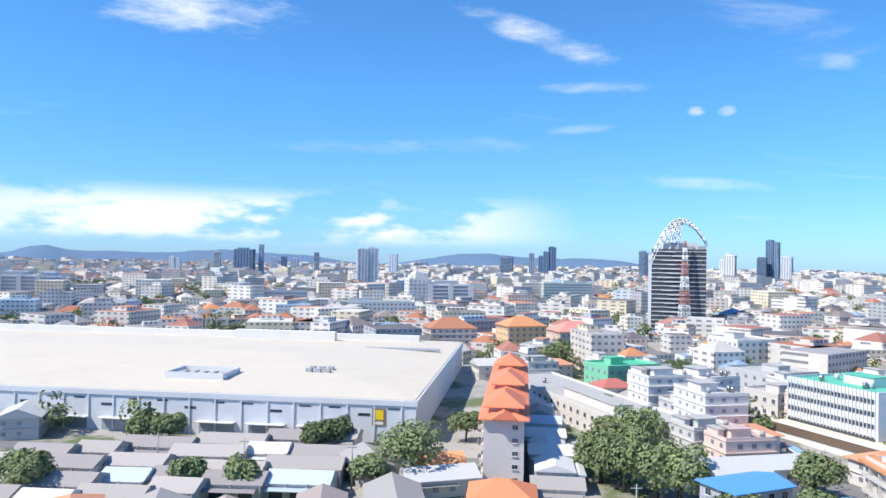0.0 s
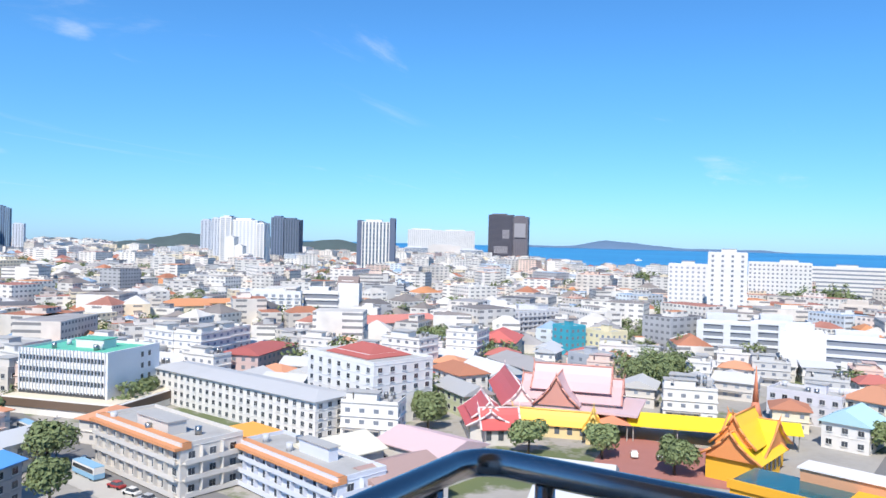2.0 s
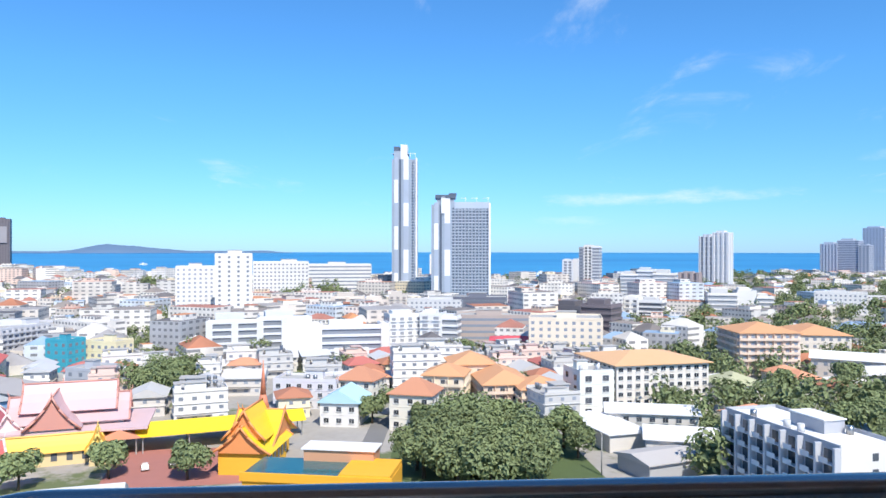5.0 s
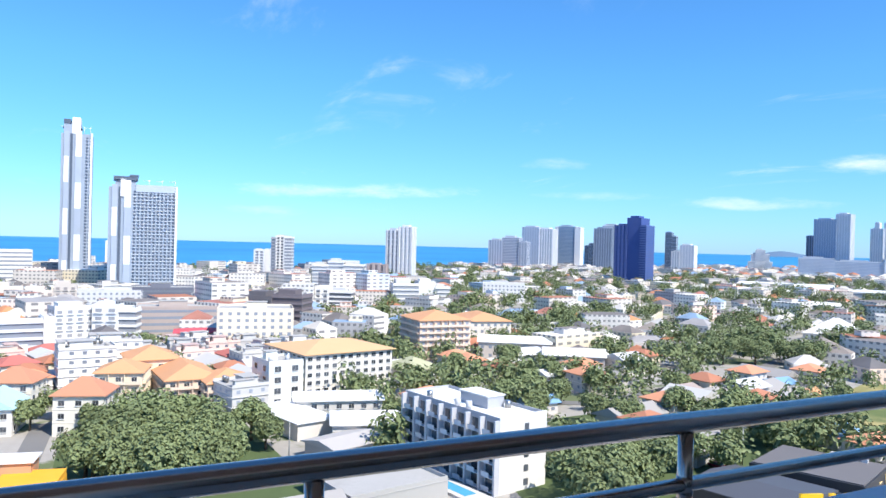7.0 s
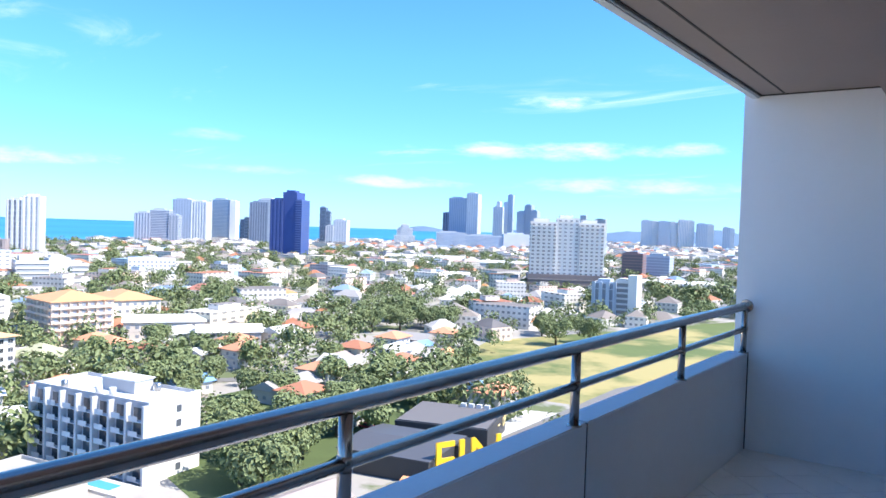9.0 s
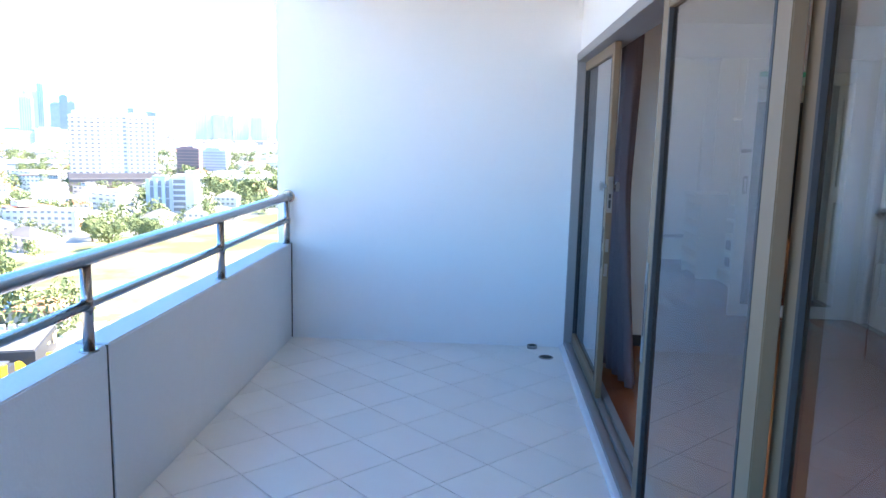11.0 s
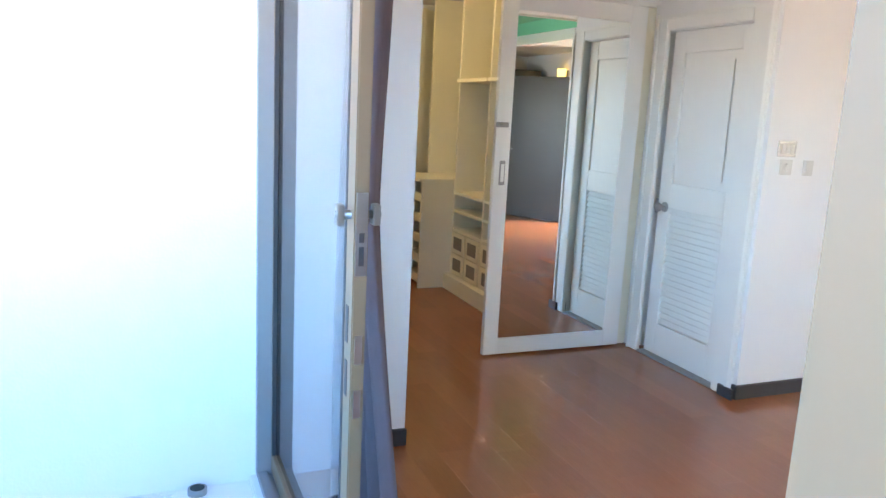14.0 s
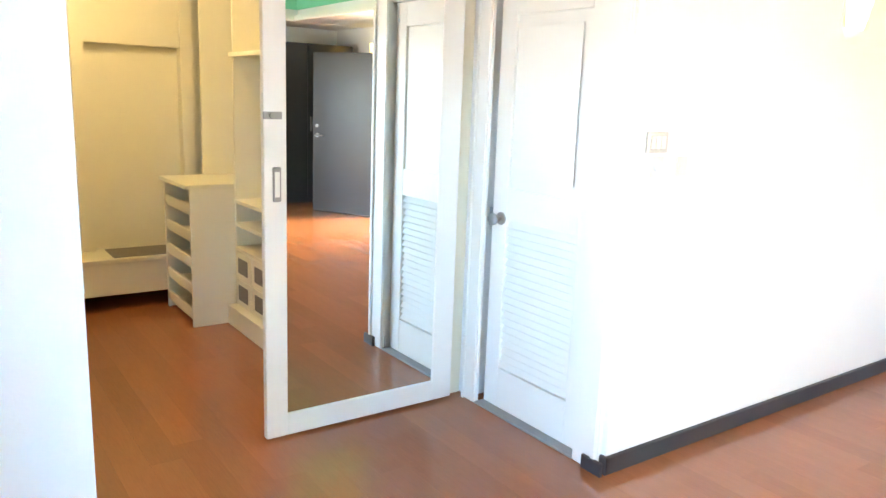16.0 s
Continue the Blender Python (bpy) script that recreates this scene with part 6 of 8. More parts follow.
def thai_roof(parent, x, y, L, W, z, rise, turn, roof_rgb, trim_rgb, tiers=2, wall_rgb=OFFW):
    """A steep tiered temple roof with pale edges and pointed gable ends; ridge along its own x."""
    base = Matrix.Translation((x, y, 0)) @ Matrix.Rotation(radians(turn), 4, "Z")
    inv = parent.matrix_basis.inverted()

    def put(ob):
        ob.matrix_basis = inv @ Matrix.Translation((0, 0, GROUND)) @ base

    for k in range(tiers):
        s = 1 - 0.26 * k
        l, w = L * (1 - 0.22 * k) / 2, W * s / 2
        z0, z1 = z + rise * 0.30 * k, z + rise * (0.62 + 0.38 * k / max(1, tiers - 1)) if tiers > 1 else z + rise
        bm = bmesh.new()
        for sy in (-1, 1):
            prof = [(w * 1.12, z0 - 0.4), (w * 0.62, z0 + (z1 - z0) * 0.30), (w * 0.28, z0 + (z1 - z0) * 0.62), (0, z1)]
            for (a, za), (b, zb) in zip(prof, prof[1:]):
                f = bm.faces.new([bm.verts.new(p) for p in ((-l, sy * a, za), (l, sy * a, za), (l, sy * b, zb), (-l, sy * b, zb))])
        bmesh.ops.remove_doubles(bm, verts=bm.verts[:], dist=0.01)
        r = part("roof", bm, paint(roof_rgb, 0.5), parent)
        r.modifiers.new("thick", "SOLIDIFY").thickness = 0.25
        put(r)
        bm = bmesh.new()
        for sx in (-1, 1):
            f = bm.faces.new([bm.verts.new(p) for p in ((sx * (l - 0.6), -w * 0.9, z0 - 0.3), (sx * (l - 0.6), w * 0.9, z0 - 0.3), (sx * (l - 0.6), 0, z1 - 0.3))])
            for sy in (-1, 1):
                prof = [(w * 1.14, z0 - 0.4), (w * 0.62, z0 + (z1 - z0) * 0.31), (w * 0.28, z0 + (z1 - z0) * 0.63), (0, z1 + 0.2)]
                for (a, za), (b, zb) in zip(prof, prof[1:]):
                    rod(bm, (sx * l, sy * a, za), (sx * l, sy * b, zb), 0.30, 6)
            rod(bm, (sx * l, 0, z1), (sx * (l + 0.5), 0, z1 + 1.8), 0.25, 6, 0.03)
        rod(bm, (-l, 0, z1 + 0.1), (l, 0, z1 + 0.1), 0.25, 6)
        g = part("gable_trim", bm, paint(trim_rgb, 0.6), parent)
        put(g)
    b = boxes("wall", [(-L / 2 + 1.5, -W / 2 + 0.6, -0.4, L / 2 - 1.5, W / 2 - 0.6, z + 0.4, 0)], [paint(wall_rgb)], parent)
    put(b)
    it = []
    n = max(3, int(L / 3.2))
    for k in range(n):
        s = -L / 2 + 2.2 + k * (L - 4.4) / max(1, n - 1)
        for sy in (-1, 1):
            ys = sorted((sy * (W / 2 - 0.6), sy * (W / 2 - 0.5)))
            it.append((s - 0.7, ys[0], z * 0.25, s + 0.7, ys[1], z * 0.8, 0))
    b = boxes("glazing", it, [M_PANE], parent)
    put(b)


def build_temple():
    pinkish, redt, edge = (0.62, 0.43, 0.43), (0.56, 0.11, 0.10), (0.80, 0.66, 0.62)
    t = thing("temple_hall", "temple hall with steep pale pink tiled roofs and open veranda", "temple", (210, 92, GROUND))
    thai_roof(t, 211, 93, 30, 15, 8.5, 9, -74, pinkish, (0.62, 0.30, 0.24), 2)
    thai_roof(t, 207, 95, 22, 12, 8.0, 8, 16, pinkish, (0.62, 0.30, 0.24), 1)
    ob = boxes("veranda_roof", [(-13, -20, 6.6, 12, 18, 7.1, 0)], [paint(PINK)], t)
    ob.rotation_euler = (0, 0, radians(12))
    TAKEN.append((210, 94, 18, 18, 0))
    t = thing("temple_gallery", "long temple gallery with red tiled roofs edged in pale pink", "temple", (205, 112, GROUND))
    thai_roof(t, 214, 115, 40, 10, 6.0, 5.5, 35, redt, edge, 1)
    thai_roof(t, 184, 108, 22, 12, 5.0, 5.5, 38, redt, edge, 2)
    thai_roof(t, 179, 101, 11, 9, 4.5, 4.5, -50, redt, edge, 1)
    TAKEN.append((204, 112, 30, 10, 30))
    t = thing("temple_gate", "small golden yellow tiled temple gate with pointed gables", "temple", (194, 90, GROUND))
    thai_roof(t, 194, 92, 22, 5, 3.6, 3.4, -72, (0.84, 0.46, 0.05), (0.85, 0.60, 0.15), 1, (0.70, 0.55, 0.30))
    thai_roof(t, 195, 80, 9, 5, 3.8, 4.2, 20, (0.84, 0.46, 0.05), (0.85, 0.60, 0.15), 1, (0.70, 0.55, 0.30))
    t = thing("temple_chapel", "yellow temple chapel with a steep golden roof and spire", "temple", (190, 40, GROUND))
    thai_roof(t, 190, 40, 20, 13, 5.5, 9.5, -8, (0.86, 0.58, 0.03), (0.78, 0.30, 0.10), 2, (0.84, 0.46, 0.04))
    thai_roof(t, 196, 39, 12, 20, 5.5, 7.0, 82, (0.86, 0.58, 0.03), (0.78, 0.30, 0.10), 1, (0.84, 0.46, 0.04))
    bm = bmesh.new()
    rod(bm, (8, -1, 12), (8, -1, 16), 1.8, 8, 0.8)
    rod(bm, (8, -1, 16), (8, -1, 25), 0.8, 8, 0.06)
    part("spire", bm, paint((0.66, 0.24, 0.14)), t, "slender red spire")
    TAKEN.append((192, 40, 14, 12, 0))
    for x, y, L, W, rgb in ((212, 62, 26, 13, (0.88, 0.64, 0.03)), (217, 43, 12, 10, (0.88, 0.66, 0.02)), (222, 36, 8, 8, (0.88, 0.66, 0.02)), (205, 78, 9, 10, (0.80, 0.36, 0.22))):
        t = thing("market_canopy", "bright yellow sheet roofed open canopy on posts" if rgb[1] > 0.5 else "orange sheet roofed open canopy on posts", "canopy", (x, y, GROUND), -72, group="temple yard canopies")
        part("roof", hip_mesh(L, W, 4.2, 2.6, 0.6, True), paint(rgb, 0.5), t)
        for sx in (-1, 0, 1):
            for sy in (-1, 1):
                boxes("post", [(sx * L * 0.45 - 0.15, sy * W * 0.45 - 0.15, -0.4, sx * L * 0.45 + 0.15, sy * W * 0.45 + 0.15, 4.2, 0)], [M_CONC], t)
        TAKEN.append((x, y, L / 2, W / 2, -72))
    t = thing("yellow_hall", "orange yellow hall with a dark teal glazed roof", "building", (163, 20, GROUND), -12)
    TAKEN.append((163, 20, 10, 18, -12))
    yel = paint((0.86, 0.42, 0.03))
    boxes("wall", [(-6.5, -16, -0.4, 6, 16, 6.4, 0), (-7.0, -16.4, 5.2, -6.4, 16.4, 7.0, 0), (-6.6, -15.9, 6.4, 6.0, -5, 7.4, 0)], [yel], t)
    boxes("roof", [(-6.2, -4.6, 6.4, 6, 15.8, 6.8, 0)], [material("teal_glazing", (0.02, 0.13, 0.15), 0.15, vary=0.3, scale=0.3)], t, "dark teal roof glazing")
    boxes("upper_room", [(4, -10, 6.4, 10, 6, 9.4, 0), (3.5, -10.5, 9.4, 10.5, 6.5, 9.7, 1)], [paint((0.62, 0.32, 0.18)), paint((0.80, 0.76, 0.72))], t)
    S("house", "white house with a pale aqua gabled roof", 236, 20, 14, 12, 7, -12, 2, WHITE, "gable", (0.45, 0.68, 0.74), rise=4)
    S("shop_row", "white three storey shop row", 262, 34, 12, 22, 9, -10, 3, (0.66, 0.65, 0.68))


build_temple()


def letters(word, size, at, mat, parent, turn=-90):
    txt = bpy.data.curves.new("sign", "FONT")
    txt.body, txt.size, txt.extrude = word, size, size * 0.022
    txt.align_x = "CENTER"
    tmp = new("sign_letters", txt)
    dg = bpy.context.evaluated_depsgraph_get()
    me = bpy.data.meshes.new_from_object(tmp.evaluated_get(dg))
    bpy.data.objects.remove(tmp)
    me.materials.clear()
    me.materials.append(mat)
    sign = new("sign_letters", me)
    sign.parent = parent
    sign["label"] = "tall yellow letters"
    sign.matrix_basis = Matrix.Translation(at) @ Matrix.Rotation(radians(turn), 4, "Z") @ Matrix.Rotation(radians(90), 4, "X")


def build_showroom():
    dark, yel = paint((0.045, 0.046, 0.05), 0.5), paint((0.85, 0.52, 0.02), 0.5)
    t = thing("showroom", "black sheet metal showroom with tall yellow lettering", "building", (107, -126, GROUND), 14)
    TAKEN.append((107, -126, 13, 14, 14))
    boxes("wall", [(-11, -11, -0.4, 11, 11, 4.6, 0)], [dark], t)
    part("roof", hip_mesh(22, 22, 4.6, 1.3, 0.3, True), paint((0.10, 0.10, 0.11), 0.5), t)
    boxes("porch", [(-12.2, -11.5, -0.4, -11, -4, 4.4, 0)], [dark], t)
    letters("FIN", 12.6, (-17.0, 2.8, 0.0), yel, t, -125)
    t = thing("showroom", "low black showroom block with a dark flat roof", "building", (112, -152, GROUND), 20)
    TAKEN.append((112, -152, 14, 13, 20))
    boxes("wall", [(-12, -11, -0.4, 12, 11, 5.2, 0)], [dark], t)
    boxes("roof", [(-11.6, -10.6, 5.2, 11.6, 10.6, 5.5, 0)], [paint((0.16, 0.15, 0.15))], t)
    letters("UP", 3.6, (-12.25, -8.0, 2.0), paint((0.80, 0.62, 0.30)), t)
    boxes("sign_bar", [(-12.2, -3, 3.2, -12.0, -1, 3.5, 0)], [paint((0.80, 0.62, 0.30))], t)
    for k in range(4):
        boxes("roof_unit", [(-8 + k * 2.2, -9.5, 5.5, -6.6 + k * 2.2, -8.2, 6.5, 0)], [paint(TIN)], t)


build_showroom()


# rows of low terraced houses before the warehouse store, and along the narrow apartment block
TERRACE = ((0.42, 0.385, 0.35), (0.36, 0.33, 0.31), (0.46, 0.42, 0.385), (0.33, 0.30, 0.285), (0.70, 0.69, 0.67), (0.40, 0.365, 0.335), (0.74, 0.36, 0.17), (0.44, 0.40, 0.37), (0.52, 0.60, 0.68), (0.38, 0.35, 0.32))


def roof_row(label, x, y, L, W, h, turn, rgb, wall=OFFW):
    """One length of a terrace: low walls, a ridged sheet roof with raised party walls, a lean-to and its posts."""
    t = thing("terrace_house", label, "house", (x, y, GROUND), turn, group="low terraces")
    TAKEN.append((x, y, L / 2, W / 2, turn))
    stack("wall", L, W, [(-0.4, 0.0), (h, 0.0)], paint(wall), t)
    part("roof", hip_mesh(L, W, h, W * 0.2, 0.5, True, 0.12), paint(rgb, 0.9), t)
    lean = part("lean_to", hip_mesh(L * 0.9, 2.6, h - 0.9, 0.5, 0.1, True, 0.1), paint((rgb[0] * 0.85, rgb[1] * 0.85, rgb[2] * 0.85), 0.9), t)
    lean.location = (0, -W / 2 - 1.5, 0)
    n = max(2, int(L / 4.5))
    for k in range(n + 1):
        boxes("party_wall", [(-L / 2 + L * k / n - 0.09, -W / 2 - 0.55, -0.4, -L / 2 + L * k / n + 0.09, W / 2 + 0.5, h + 0.3, 0)], [paint(wall)], t)
    for k in range(n):
        c = -L / 2 + L * (k + 0.5) / n
        boxes("shopfront", [(c - 1.5, -W / 2 - 0.06, 0.0, c + 1.5, -W / 2 - 0.003, 2.4, 0)], [M_PANE], t)


def build_terraces():
    rr = random.Random(31)
    words = {6: "low terrace with an orange tiled roof", 4: "low terrace with a white sheet roof", 8: "low terrace with a pale blue sheet roof"}
    for r, az, end in ((212, 30.0, 4.6), (197, 31.0, 3.4), (183, 32.0, 5.2), (171, 33.0, 7.0)):
        while az > end:
            L = rr.choice((10, 14, 18, 18, 13))
            k = rr.randrange(len(TERRACE))
            x, y = polar(az - math.degrees(L / 2 / r), r + rr.uniform(-1.5, 1.5))
            roof_row(words.get(k, "low terrace with a weathered grey fibre roof"), x, y, L, 9.5, rr.uniform(3.0, 4.2), -6 + rr.uniform(-2, 2), TERRACE[k])
            az -= math.degrees((L + 0.6) / r)
    r = 166.0
    while r < 320:
        x, y = polar(-11.6 + (r - 166) * 0.020, r)
        k = rr.choice((0, 4, 4, 8, 2, 4, 9))
        roof_row(words.get(k, "low terrace with a weathered grey fibre roof"), x, y, 11.0, 8.5, rr.uniform(3.4, 6.0), 82 - 90 * (rr.random() < 0.4), TERRACE[k])
        r += 12.6


build_terraces()


# ---- houses in numbers ----
def blocked(x, y, r):
    for bx, by, hx, hy, turn in TAKEN:
        dx, dy = x - bx, y - by
        if abs(dx) + abs(dy) > hx + hy + r * 2 + 10:
            continue
        a = -radians(turn)
        u, v = dx * math.cos(a) - dy * math.sin(a), dx * math.sin(a) + dy * math.cos(a)
        if abs(u) < hx + r and abs(v) < hy + r:
            return True
    for n, road in enumerate(ROADS):
        for p, q in zip(road, road[1:]):
            p, q, c = Vector(p), Vector(q), Vector((x, y))
            s = max(0, min(1, (c - p).dot(q - p) / (q - p).length_squared))
            if (p + (q - p) * s - c).length < r + 4:
                return True
    return False


def in_field(x, y):
    poly = [(196, -300), (128, -500), (60, -520), (40, -330), (88, -210), (137, -200), (176, -240)]
    inside = False
    for (x0, y0), (x1, y1) in zip(poly, poly[1:] + poly[:1]):
        if (y0 > y) != (y1 > y) and x < (x1 - x0) * (y - y0) / (y1 - y0) + x0:
            inside = not inside
    return inside


GROVES = ((176, 76, 26, 42), (134, 165, 14, 48), (84, 135, 12, 40), (172, 22, 24, 30), (220, 70, 20, 50), (172, -14, 30, 34), (205, -18, 20, 22), (124, -105, 18, 22), (140, -108, 14, 16), (136, -176, 14, 12), (286, 90, 14, 14), (268, 88, 12, 12), (57, 176, 14, 10), (62, 200, 12, 22), (190, 60, 18, 22), (96, -165, 12, 38), (250, -300, 24, 24))


def in_grove(x, y):
    return any(abs(x - a) < w and abs(y - b) < d for a, b, w, d in GROVES)


def house_kinds():
    kinds = []
    specs = (("house", "small white town house with a grey sheet roof", 9, 12, 6.4, WHITE, "gable", TIN), ("house", "small cream town house with a terracotta hipped roof", 10, 11, 6.2, CREAMW, "hip", TERRA), ("shop_house", "white flat roofed shop house", 9, 16, 9.6, WHITE, "flat", None), ("shop_house", "grey weathered flat roofed shop house", 12, 14, 9.0, (0.56, 0.55, 0.53), "flat", None), ("house", "white house with a pale sheet roof", 11, 14, 6.0, OFFW, "gable", (0.56, 0.55, 0.53)), ("house", "house with a faded orange tiled roof", 10, 12, 6.0, OFFW, "hip", (0.66, 0.30, 0.17)), ("apartment_block", "white five storey apartment block", 14, 18, 15, WHITE, "flat", None), ("shop_house", "pink rendered flat roofed shop house", 10, 14, 9.0, PINKW, "flat", (0.55, 0.40, 0.36)), ("shed", "low shed with a rusty sheet roof", 9, 14, 3.4, (0.40, 0.36, 0.33), "gable", (0.38, 0.31, 0.28)), ("shed", "low shed with a weathered grey fibre roof", 11, 20, 3.6, (0.45, 0.43, 0.41), "gable", (0.36, 0.34, 0.32)), ("shed", "low shed with a pale sheet roof", 9, 16, 3.6, OFFW, "gable", (0.58, 0.57, 0.56)), ("shed", "low shed with a blue sheet roof", 8, 13, 3.4, OFFW, "gable", (0.22, 0.40, 0.62)), ("shed", "low shed with an orange sheet roof", 8, 12, 3.6, OFFW, "gable", (0.72, 0.34, 0.16)), ("house", "white house with a red tiled roof", 11, 13, 6.2, WHITE, "hip", (0.50, 0.16, 0.13)))
    for nm, label, w, d, h, wall, roof, rgb in specs:
        t = thing(nm, label, nm.replace("_", " "), (0, 0, 0), group="town houses")
        wm, rm = paint(wall), paint(rgb) if rgb else M_FLATROOF
        floors = max(1, round(h / 3.1))
        levels = [(-0.4, 0.0)]
        for f in range(1, floors):
            levels += [(f * 3.1 - 0.1, 0.0), (f * 3.1 - 0.1, 0.35), (f * 3.1 + 0.08, 0.35), (f * 3.1 + 0.08, 0.0)]
        stack("wall", w, d, levels + [(h, 0.0)], wm, t)
        if roof == "flat":
            boxes("roof", [(-w / 2 - 0.2, -d / 2 - 0.2, h, w / 2 + 0.2, d / 2 + 0.2, h + 0.2, 1), (-w / 2, -d / 2, h + 0.2, w / 2, -d / 2 + 0.2, h + 1.0, 0), (-w / 2, d / 2 - 0.2, h + 0.2, w / 2, d / 2, h + 1.0, 0), (-w / 2, -d / 2 + 0.2, h + 0.2, -w / 2 + 0.2, d / 2 - 0.2, h + 1.0, 0), (-w * 0.3, -d * 0.1, h + 0.2, w * 0.1, d * 0.3, h + 2.6, 0), (-w * 0.34, -d * 0.14, h + 2.6, w * 0.14, d * 0.34, h + 2.8, 1)], [wm, rm], t)
            for k, (px, py) in enumerate(((w * 0.30, -d * 0.30), (w * 0.30, -d * 0.30 + 2.0), (-w * 0.3, -d * 0.34))):
                bm = bmesh.new()
                rod(bm, (px, py, h + 0.2), (px, py, h + 0.7), 0.5, 8)
                rod(bm, (px, py, h + 0.7), (px, py, h + 2.1), 0.72, 12, 0.62)
                part("water_tank", bm, M_CHROME if k < 2 else paint((0.38, 0.37, 0.36), 0.6), t)
            boxes("roof_shed", [(-w * 0.1, d * 0.36, h + 0.2, w * 0.42, d * 0.48, h + 2.2, 0), (-w * 0.14, d * 0.30, h + 2.2, w * 0.45, d * 0.5, h + 2.32, 1)], [wm, paint((0.42, 0.40, 0.38), 0.9)], t)
        else:
            part("roof", hip_mesh(w, d, h, min(w, d) * 0.26, 0.9, roof == "gable"), rm, t)
        boxes("awning", [(w / 2, -d * 0.45, 2.5, w / 2 + 1.3, d * 0.2, 2.62, 0), (-w / 2 - 1.3, -d * 0.2, 2.5, -w / 2, d * 0.45, 2.62, 0)], [paint((0.40, 0.37, 0.34), 0.9)], t)
        it = []
        for f in range(floors):
            for k in range(int(d / 4)):
                s = -d / 2 + 2 + k * 4
                for sx in (-1, 1):
                    xs = sorted((sx * w / 2, sx * (w / 2 + 0.06)))
                    it.append((xs[0], s - 0.7, f * 3.1 + 1.0, xs[1], s + 0.7, f * 3.1 + 2.1, 0))
            for k in range(int(w / 4)):
                s = -w / 2 + 2 + k * 4
                for sy in (-1, 1):
                    ys = sorted((sy * d / 2, sy * (d / 2 + 0.06)))
                    it.append((s - 0.6, ys[0], f * 3.1 + 1.0, s + 0.6, ys[1], f * 3.1 + 2.1, 0))
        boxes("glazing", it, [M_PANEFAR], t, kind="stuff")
        kinds.append((t, max(w, d) / 2, w, d))
    return kinds


def fill_near():
    kinds = house_kinds()
    used = set()
    rr = random.Random(5)
    count = 0
    for i in range(-40, 40):
        for j in range(-40, 40):
            x, y = i * 15.5 + rr.uniform(-2.5, 2.5), j * 15.5 + rr.uniform(-2.5, 2.5)
            a = radians(12)
            x, y = x * math.cos(a) - y * math.sin(a), x * math.sin(a) + y * math.cos(a)
            az, r = bearing(x, y)
            if not 112 < r < 350 or not (-172 < az < 36) or x < 2:
                if not (az >= 0 and az < 36 and 120 < r < 350):
                    continue
            green = az < -108
            if r < 172 and -64 < az < -12:
                continue
            if in_field(x, y) or in_grove(x, y) or blocked(x, y, 5.5):
                continue
            if green and rr.random() < 0.46:
                continue
            if az > -8 and r < 250:
                k = rr.choice((8, 9, 9, 10, 12, 8, 12, 11, 4, 5))
            elif green:
                k = rr.choice((1, 4, 5, 8, 8, 9, 9, 12, 5, 9, 1, 11, 10))
            elif r < 190:
                k = rr.choice((0, 4, 4, 9, 10, 8))
            else:
                k = rr.choice((0, 1, 2, 3, 4, 5, 6, 7, 2, 3, 4, 13, 9, 10))
            t, rad, w, d = kinds[k]
            turn = 12 + rr.choice((0, 90, 0, 90, 8, -10)) + rr.uniform(-3, 3)
            m = pose(x, y, GROUND, 0, 0, turn)
            if k in used:
                copy_thing(t, m)
            else:
                t.matrix_basis = m
                used.add(k)
            TAKEN.append((x, y, w / 2 - 1, d / 2 - 1, turn))
            count += 1
    for k, (t, *_) in enumerate(kinds):
        if k not in used:
            for o in (*t.children_recursive, t):
                bpy.data.objects.remove(o)


fill_near()


